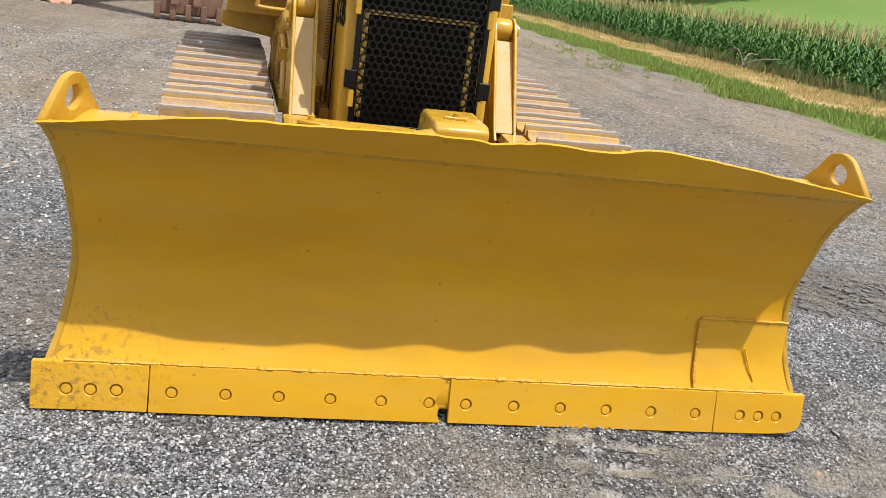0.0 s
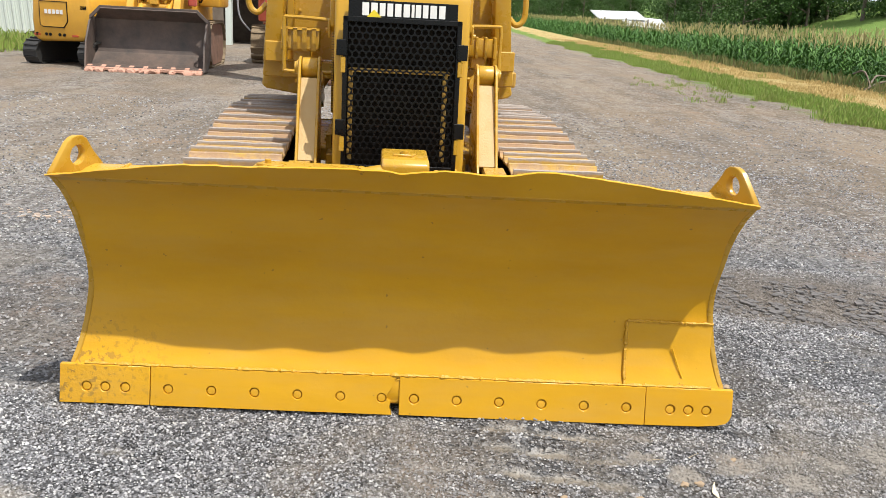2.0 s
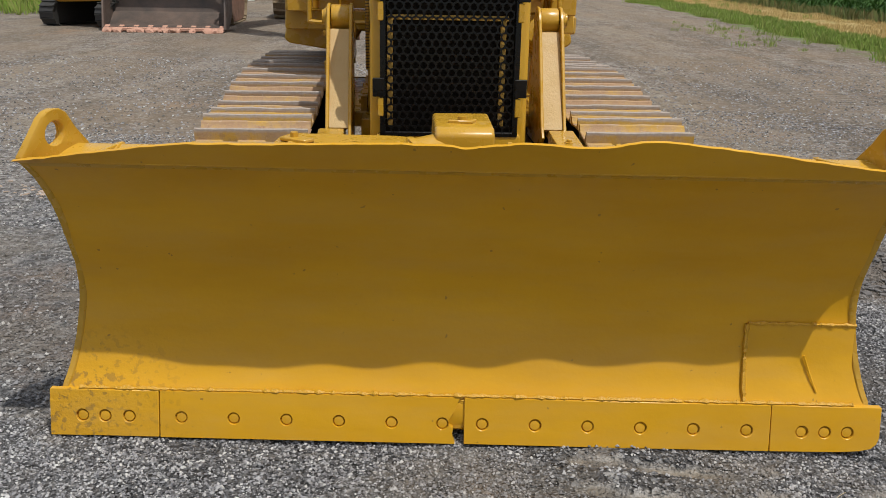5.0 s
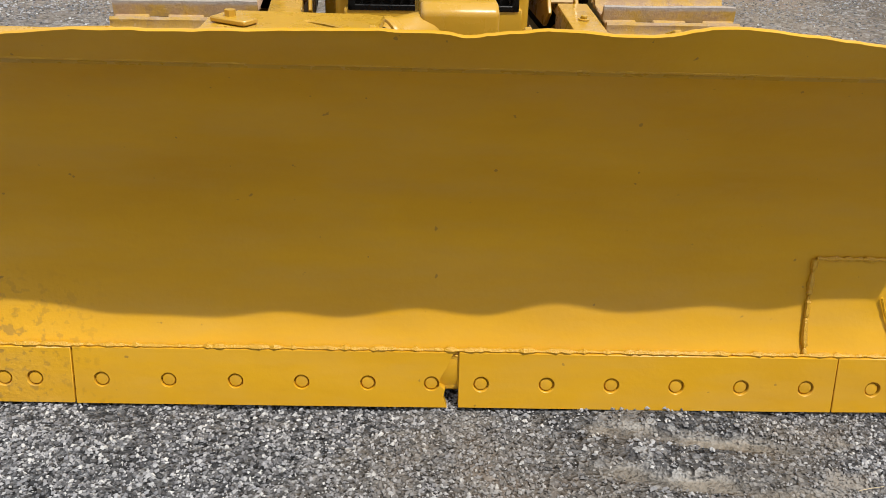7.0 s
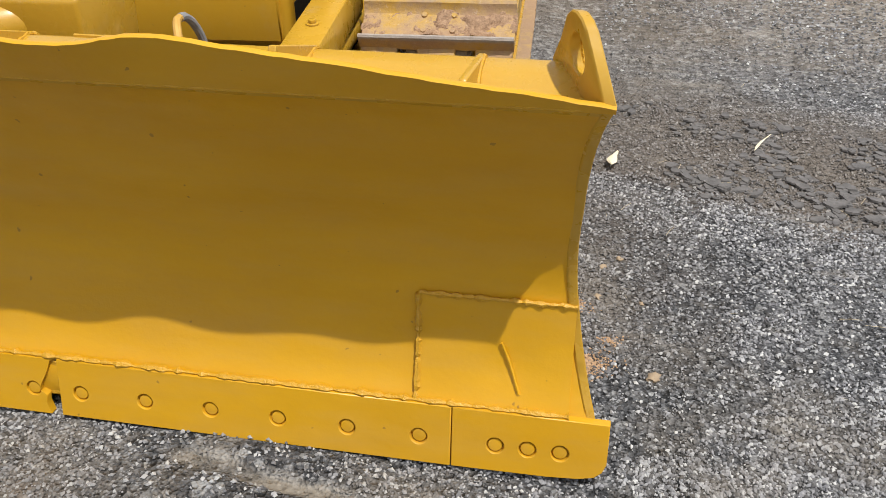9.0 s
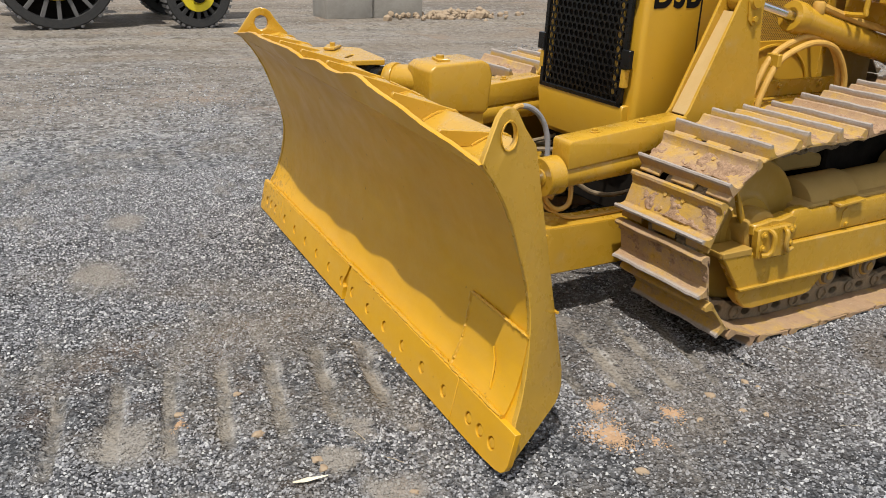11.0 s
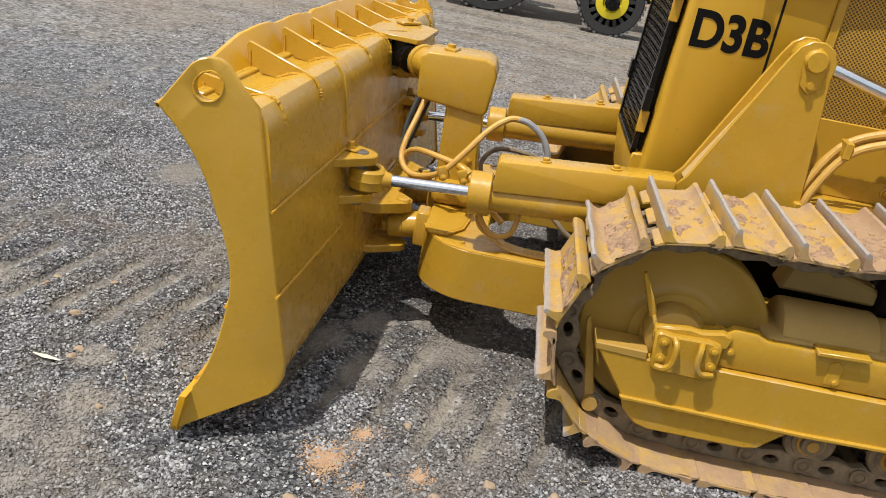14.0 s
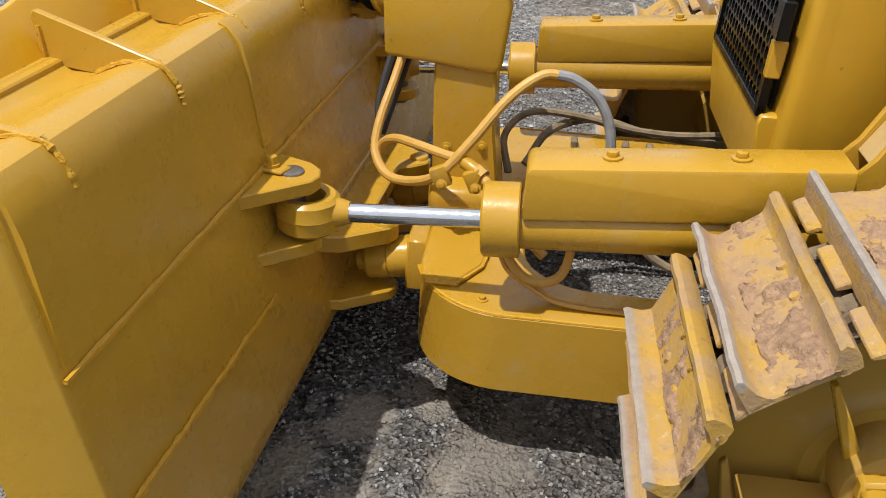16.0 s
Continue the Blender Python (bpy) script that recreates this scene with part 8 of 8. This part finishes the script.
places = [(rnd.uniform(-14, -10.6), rnd.uniform(20, 25), 0, rnd.uniform(0, 6.28), rnd.uniform(0.35, 0.9)) for k in range(200)]
scatter("barn_weeds", weed_t, places, (M_GRASS,), "green weeds growing along the barn wall", "weeds")

# fallen branches by the ditch
for k in range(3):
    bm = B()
    tube(bm, [(0, 0, 0), (0.6, 0.1, 0.25 + 0.1 * k), (1.3, 0.1 * k, 0.35)], 0.03, 6, wob=0.3)
    solid("branch", bm, M_TIMBER, "pale dead branch lying in the ditch weeds", "branch", pose(12.6 + 0.25 * k, 22.0 + 0.3 * k, rise(12.7, 22) + 0.08, 0, 0, 40 * k), group="dead branches in the ditch")

# shed among the corn: two low sheet roofs that overlap, one sagging
shed = thing("shed", "low field shed with two sagging white sheet roofs beyond the corn", "shed", pose(24.6, 108, rise(24.6, 108), 0, 0, 8))
bm = B()
box(bm, (-3.6, -1.0, 0), (3.4, 2, 1.9), 0.02)
part("wall", bm, M_TIMBER, shed)
for x0, x1, y0, z0, y1, z1, sag in ((-4.3, 1.9, -1.2, 2.05, 2.4, 3.0, 0.12), (-1.3, 4.4, -2.7, 1.45, 0.6, 2.65, -0.35)):
    bm = B()
    prism(bm, [(y0, z0), (y1, z1), (y1, z1 + 0.08), (y0, z0 + 0.08)], x0, x1, "x", 0.0)
    for v in bm.verts:
        v.co.z += sag * (v.co.x - x0) / (x1 - x0)
    roof_part = part("roof", bm, M_ROOF_DULL, shed)
    for k in range(6):
        bm = B()
        x = x0 + 0.1 + (x1 - x0 - 0.3) * k / 5
        dz = sag * (x - x0) / (x1 - x0)
        prism(bm, [(y0, z0 + 0.08 + dz), (y1, z1 + 0.08 + dz), (y1, z1 + 0.13 + dz), (y0, z0 + 0.13 + dz)], x, x + 0.09, "x", 0.0)
        part("roof_rib", bm, M_ROOF_DULL, roof_part)
for x in (-3.9, -1.2, 1.6, 4.1):
    bm = B()
    cyl(bm, (x, -2.3, 0), (x, -2.3, 2.3), 0.08, 6)
    part("post", bm, M_TIMBER, shed)


def tree_thing(seed, h, wide, mat):
    """A tapered trunk with limbs and a crown of leaf clumps with gaps."""
    rnd = random.Random(seed)
    t = thing("tree", "broad leafy green tree at the field's edge", "tree", group="woods behind the field")
    bm = B()
    base = Vector((0, 0, -0.3))
    top = Vector((rnd.uniform(-0.4, 0.4), rnd.uniform(-0.4, 0.4), h * 0.72))
    cyl(bm, base, top, h * 0.02, 8, h * 0.006)
    tips = []
    for k in range(9):
        z = h * rnd.uniform(0.18, 0.66)
        a = rnd.uniform(0, 6.28)
        r = wide * rnd.uniform(0.5, 1.0) * (1.1 - 0.6 * z / h)
        p0 = base.lerp(top, z / (h * 0.72))
        p1 = Vector((r * math.cos(a), r * math.sin(a), z + h * rnd.uniform(0.06, 0.2)))
        cyl(bm, p0, p1, h * 0.008, 6, h * 0.002)
        tips.append(p1)
    part("trunk", bm, M_BARK, t)
    V, F = [], []
    lumps = tips + [top + Vector((0, 0, h * 0.1))]
    for k in range(26):
        a, u = rnd.uniform(0, 6.28), rnd.random()
        z = h * (0.08 + 0.86 * u)
        r = wide * (math.sin(math.pi * min(1, 0.12 + 0.86 * u)) ** 0.6) * rnd.uniform(0.35, 0.95)
        lumps.append(Vector((r * math.cos(a), r * math.sin(a), z)))
    for c in lumps:
        rad = wide * rnd.uniform(0.24, 0.42)
        for k in range(90):
            d = Vector((rnd.gauss(0, 1), rnd.gauss(0, 1), rnd.gauss(0, 0.75))).normalized() * rad * rnd.uniform(0.45, 1.1)
            p = c + d
            if p.z < 0.2:
                continue
            s = h * rnd.uniform(0.009, 0.02)
            n = (d.normalized() + Vector((rnd.uniform(-1, 1), rnd.uniform(-1, 1), rnd.uniform(-0.5, 1)))).normalized()
            e = n.orthogonal().normalized()
            e = Matrix.Rotation(rnd.uniform(0, 6.28), 3, n) @ e
            q = n.cross(e)
            i = len(V)
            V += [p - e * s, p - q * s * 0.7 + n * s * 0.2, p + e * s, p + q * s * 0.7 - n * s * 0.2]
            F.append((i, i + 1, i + 2, i + 3))
    me = bpy.data.meshes.new("crown")
    me.from_pydata([tuple(p) for p in V], [], F)
    me.materials.append(mat)
    part("crown", me, None, t)
    return t


kinds = [tree_thing(1, 13, 5.2, M_LEAF), tree_thing(2, 15, 5.5, M_LEAF2), tree_thing(3, 11, 4.6, M_LEAF), tree_thing(4, 17, 6.0, M_LEAF2), tree_thing(5, 8, 4.2, M_LEAF)]
spots = []
rnd = random.Random(8)


def wood(px0, px1, d0, d1, n, sc0, sc1, which):
    for k in range(n):
        u = (k + rnd.uniform(0.1, 0.9)) / n
        px = px0 + (px1 - px0) * u
        d = rnd.uniform(d0, d1)
        x = 0.064 + ((px - 784) / 1542 + 0.0095) * d
        spots.append((x, d - 3.2, rnd.choice(which), rnd.uniform(sc0, sc1)))


wood(925, 1130, 190, 225, 30, 0.8, 1.1, (0, 1, 2))
wood(925, 1120, 180, 195, 16, 0.55, 0.85, (4, 2))
wood(1165, 1440, 118, 140, 22, 0.55, 0.75, (0, 1, 2, 3))
wood(1180, 1420, 112, 120, 8, 0.7, 1.0, (4, 2))
wood(1330, 1420, 120, 130, 3, 0.72, 0.82, (1, 3))
wood(1490, 1570, 105, 112, 2, 0.66, 0.74, (3,))
wood(1430, 1560, 112, 122, 5, 0.62, 0.76, (0, 1, 3))
wood(1580, 1900, 100, 130, 9, 0.65, 0.85, (0, 1, 3))
wood(1125, 1180, 330, 360, 4, 0.8, 1.0, (0, 2))
wood(770, 925, 200, 240, 12, 0.75, 1.1, (0, 1, 2))
wood(500, 770, 230, 280, 10, 0.7, 0.9, (0, 2))
used = set()
for x, y, k, sc in spots:
    m = Matrix.Translation((x, y, rise(x, y) - 0.1)) @ Matrix.Rotation(rnd.uniform(0, 6.28), 4, "Z")
    if k in used:
        ob = copy_thing(kinds[k], m)
    else:
        ob = kinds[k]
        ob.matrix_basis = m
        used.add(k)
    ob.scale = (sc, sc, sc)

# ---- stones and litter on the yard ----


def stone_templates(n, flat):
    out = []
    for k in range(n):
        r = random.Random(100 + k)
        pts = [Vector(p) for p in ((1, 0.1, 0), (-1, 0, 0), (0.1, 1, 0), (0, -1, 0), (0.3, 0.2, 0.9), (-0.5, 0.4, 0.7), (0.3, -0.6, 0.7))]
        t = bmesh.new()
        for p in pts:
            t.verts.new(Vector((p.x * r.uniform(0.6, 1.1), p.y * r.uniform(0.45, 0.9), p.z * flat * r.uniform(0.6, 1.2))))
        bmesh.ops.convex_hull(t, input=list(t.verts))
        loose = [v for v in t.verts if not v.link_faces]
        bmesh.ops.delete(t, geom=loose, context="VERTS")
        bmesh.ops.delete(t, geom=[q for q in t.faces if q.normal.z < -0.5], context="FACES_ONLY")
        t.verts.index_update()
        v = np.array([tuple(x.co) for x in t.verts], dtype=float)
        f = [tuple(x.index for x in q.verts) for q in t.faces]
        t.free()
        out.append((v, f, []))
    return out


def gravel_mat():
    m = Nodes("crushed stone", 0.85, spec=0.3)
    c = m.ramp(m.island(), (0.0, (0.035, 0.036, 0.04)), (0.3, (0.125, 0.128, 0.141)), (0.62, (0.26, 0.264, 0.284)), (0.88, (0.42, 0.423, 0.435)), (1.0, (0.6, 0.6, 0.59)))
    # the same dust and soil that lie on the ground also coat the stones
    worn = m.step(m.noise(0.9, 7, 0.7), 0.5, 0.62)
    c = m.mix(m.math("MULTIPLY", worn, 0.5), c, m.mix(m.noise(40, 5, 0.75), (0.13, 0.112, 0.094), (0.29, 0.255, 0.21)))
    c = m.mix(m.math("MULTIPLY", pressed_dust(m), 0.8), c, dust_tone(m))
    c = m.mix(m.math("MULTIPLY", soil_patch(m), 0.6), c, m.mix(m.noise(28, 6, 0.75), (0.07, 0.06, 0.053), (0.24, 0.2, 0.165)))
    ph, lip_ph, win = print_marks(m)
    c = m.mix(m.math("MULTIPLY", m.math("MULTIPLY", m.step(ph, 0.4, 0.85), win), 0.9), c, dust_tone(m))
    c = m.mix(m.math("MULTIPLY", m.noise(1.1, 4, 0.6), 0.25), c, (0.25, 0.22, 0.18))
    m.color(c)
    m.bump(m.noise(300, 3, 0.6), 0.001, 0.6)
    return m.mat


M_GRAVEL = gravel_mat()
stones = stone_templates(14, 0.74)
rnd = random.Random(21)
places = []


def sow(n, x0, x1, y0, y1, s0, s1):
    k = 0
    while k < n:
        x, y = rnd.uniform(x0, x1), rnd.uniform(y0, y1)
        dusty = noise.fractal((x * 0.9, y * 0.9, 3.0), 1, 2, 4)
        print_ = math.cos(2 * math.pi * (y + 0.17 * x + 0.014) / 0.172) > 0.6 and (-1.2 < y < 0.0 and 0.38 < x < 0.85 or 0.12 < y < 1.1 and 0.55 < x < 1.1)
        if print_ and rnd.random() < 0.85:
            k += 1
            continue
        soil = x > 1.08 and 1.53 < y + 0.3 * (x - 1.5) + 0.1 * noise.noise((x * 3, y * 3, 1)) < 2.5
        if soil and rnd.random() < 0.5:
            k += 1
            continue
        if rnd.random() < 0.35 + 0.65 * (dusty < 0.12):
            s = s0 + (s1 - s0) * rnd.random() ** 2.2
            places.append((x, y, ground_height(x, y) + s * 0.26, rnd.uniform(0, 6.28), s))
        k += 1


sow(150000, -2.2, 2.4, -1.9, 0.12, 0.0032, 0.0098)
sow(88000, 0.9, 2.9, 0.0, 2.4, 0.0034, 0.0105)
sow(24000, -1.2, 1.0, 0.1, 1.3, 0.0036, 0.01)
sow(18000, -4.2, -1.2, 0.0, 5.0, 0.006, 0.015)
sow(20000, 1.2, 5.0, 2.4, 7.0, 0.006, 0.015)
sow(14000, 2.3, 5.0, -1.0, 2.6, 0.006, 0.015)
sow(15000, -6.0, -1.2, -2.5, 3.0, 0.0065, 0.015)
sow(8000, -7.0, -1.2, 4.5, 11.0, 0.009, 0.022)
sow(6000, 1.5, 7.0, 6.0, 12.0, 0.009, 0.022)
scatter("gravel", stones, places, (M_GRAVEL,), "loose crushed grey stone covering the yard", "gravel")


def lump(name, x, y, r, mat, label, flat=0.45, seed=0, group=""):
    bm = B()
    bmesh.ops.create_icosphere(bm, subdivisions=2, radius=1)
    for v in bm.verts:
        f = 1 + 0.5 * noise.noise(v.co * 1.6 + Vector((seed * 3.7, 0, 0))) + 0.22 * noise.noise(v.co * 4 + Vector((0, seed, 0)))
        v.co = Vector((v.co.x * r * f, v.co.y * r * 0.8 * f, v.co.z * r * flat * f))
    solid(name, bm, mat, label, "stone", Matrix.Translation((x, y, ground_height(x, y) + r * flat * 0.4)) @ Matrix.Rotation(seed, 4, "Z"), group=group, sharp=50)


for k, (x, y, r) in enumerate(((1.184, 0.9, 0.021), (1.3, 0.935, 0.014), (1.29, 0.76, 0.013), (1.149, 1.09, 0.016), (1.449, 0.4, 0.022), (0.837, -0.582, 0.021), (1.073, -0.451, 0.018), (1.264, -0.248, 0.014), (0.575, -0.583, 0.015), (1.35, 0.99, 0.013), (1.02, -0.455, 0.018), (0.62, -0.78, 0.017), (1.19, 1.11, 0.012), (1.0, 0.62, 0.014), (1.24, 0.62, 0.01), (1.42, 0.75, 0.01))):
    lump("stone", x, y, r, M_TANSTONE, "small tan stone lying on the gravel", seed=k, group="tan stones on the gravel")


def crumbs(x, y, r, n, seed):
    rr = random.Random(seed)
    pl = []
    for k in range(n):
        a, d = rr.uniform(0, 6.28), r * min(1.6, abs(rr.gauss(0, 0.62)))
        d *= 0.9 + 0.16 * math.sin(3 * a + seed)
        px_, py_ = x + d * math.cos(a), y + 0.78 * d * math.sin(a)
        s = 0.0012 + 0.0045 * rr.random() ** 2.5
        pl.append((px_, py_, ground_height(px_, py_) + 0.005 * max(0.3, 1 - d / r), rr.uniform(0, 6.28), s))
    scatter("crushed_sandstone", stones, pl, (M_SAND,), "patch of crushed orange sandstone on the gravel", "crushed stone")


crumbs(1.235, 0.435, 0.085, 5200, 1)
crumbs(1.08, 0.505, 0.06, 1400, 2)
crumbs(1.22, 0.705, 0.055, 1300, 3)
crumbs(1.33, 0.55, 0.04, 220, 5)
crumbs(0.68, -0.79, 0.03, 260, 6)
for x, y, a, ln, r in ((1.318, 1.692, 76, 0.115, 0.014), (1.12, -0.505, 80, 0.1, 0.006), (2.3, -0.1, 30, 0.22, 0.004), (1.9, 1.95, 60, 0.18, 0.004), (1.5, -0.6, 10, 0.16, 0.005)):
    bm = B()
    rings = []
    for i in range(11):
        u = i / 10
        w = r * 1.5 * (0.16 + min(1.0, 2.6 * u, 1.5 * (1 - u))) * (1 + 0.3 * noise.noise((u * 7, a, 0)))
        cx, cy, lift = (u - 0.5) * ln, 0.1 * ln * math.sin(2.6 * u), 0.05 * ln * (u - 0.4) ** 2 * 4
        rings.append([bm.verts.new((cx, cy + p * w, lift + q * r * 0.45)) for p, q in ((-1, 0.1), (-0.4, 0.8), (0.5, 1.0), (1, 0.3), (0.3, -0.3))])
    for p, q in zip(rings, rings[1:]):
        for i in range(5):
            bm.faces.new((p[i], q[i], q[(i + 1) % 5], p[(i + 1) % 5]))
    bm.faces.new(rings[0])
    bm.faces.new(rings[-1][::-1])
    bmesh.ops.recalc_face_normals(bm, faces=list(bm.faces))
    solid("wood_chip", bm, M_WOOD, "pale splinter of dry wood on the gravel", "wood chip", pose(x, y, ground_height(x, y) + r + 0.006, 0, 0, a), group="wood chips on the gravel")


# flat slate flakes and straw on the soil beside the track
flakes = []
for k in range(8):
    r = random.Random(300 + k)
    n = 6
    rim = [(math.cos(6.283 * i / n) * r.uniform(0.5, 1.1), math.sin(6.283 * i / n) * r.uniform(0.35, 0.75)) for i in range(n)]
    v = [(a, b, 0.0) for a, b in rim] + [(a * 0.94, b * 0.94, r.uniform(0.12, 0.24)) for a, b in rim]
    flakes.append((np.array(v), [tuple(range(n, 2 * n))] + [(i, (i + 1) % n, n + (i + 1) % n, n + i) for i in range(n)], []))
rnd = random.Random(77)
places = []
for k in range(5200):
    x, d = 1.1 + 2.4 * rnd.random() ** 1.2, 0.85 * rnd.random() ** 1.1
    y = 1.5 - 0.3 * (x - 1.5) + d
    s = 0.006 + 0.038 * rnd.random() ** 4.5
    if noise.noise((x * 4, y * 4, 12)) < -0.1 + 0.9 * max(0.0, 1.75 - x):
        continue
    if k > 4200:
        x, y, s = rnd.uniform(0.62, 1.5), rnd.uniform(0.5, 1.4), 0.003 + 0.011 * rnd.random() ** 3
    places.append((x, y, ground_height(x, y) + s * 0.05 + 0.003, rnd.uniform(0, 6.28), s))
scatter("slate_flakes", flakes, places, (M_SLATE,), "dark flat slate flakes lying on the brown soil", "slate flakes")
straws = []
for k in range(5):
    r = random.Random(400 + k)
    b = r.uniform(-0.12, 0.12)
    straws.append((np.array([(-1, -0.03, 0.03), (-1, 0.03, 0.03), (0, b - 0.03, 0.06), (0, b + 0.03, 0.06), (1, -0.03, 0.02), (1, 0.03, 0.02)]), [(0, 2, 3, 1), (2, 4, 5, 3)], []))
places = []
for k in range(150):
    x, y = 0.9 + 2.6 * rnd.random(), -1.2 + 5.0 * rnd.random() ** 0.7
    s = rnd.uniform(0.008, 0.034)
    places.append((x, y, ground_height(x, y) + 0.008, rnd.uniform(0, 6.28), s))
scatter("straw", straws, places, (M_STRAW,), "thin pale bits of straw scattered on the gravel", "straw")

places = []
for k in range(90):
    x, y = rnd.gauss(-2.72, 0.28), rnd.gauss(3.05, 0.12)
    s = 0.008 + 0.03 * rnd.random() ** 2
    places.append((x, y, ground_height(x, y) + s * 0.1, rnd.uniform(0, 6.28), s))
scatter("broken_stone", flakes, places, (simple("pale broken stone", (0.5, 0.39, 0.31), (0.33, 0.26, 0.2), 30, 0.9),), "pale broken stone pieces strewn on the gravel", "broken stone")
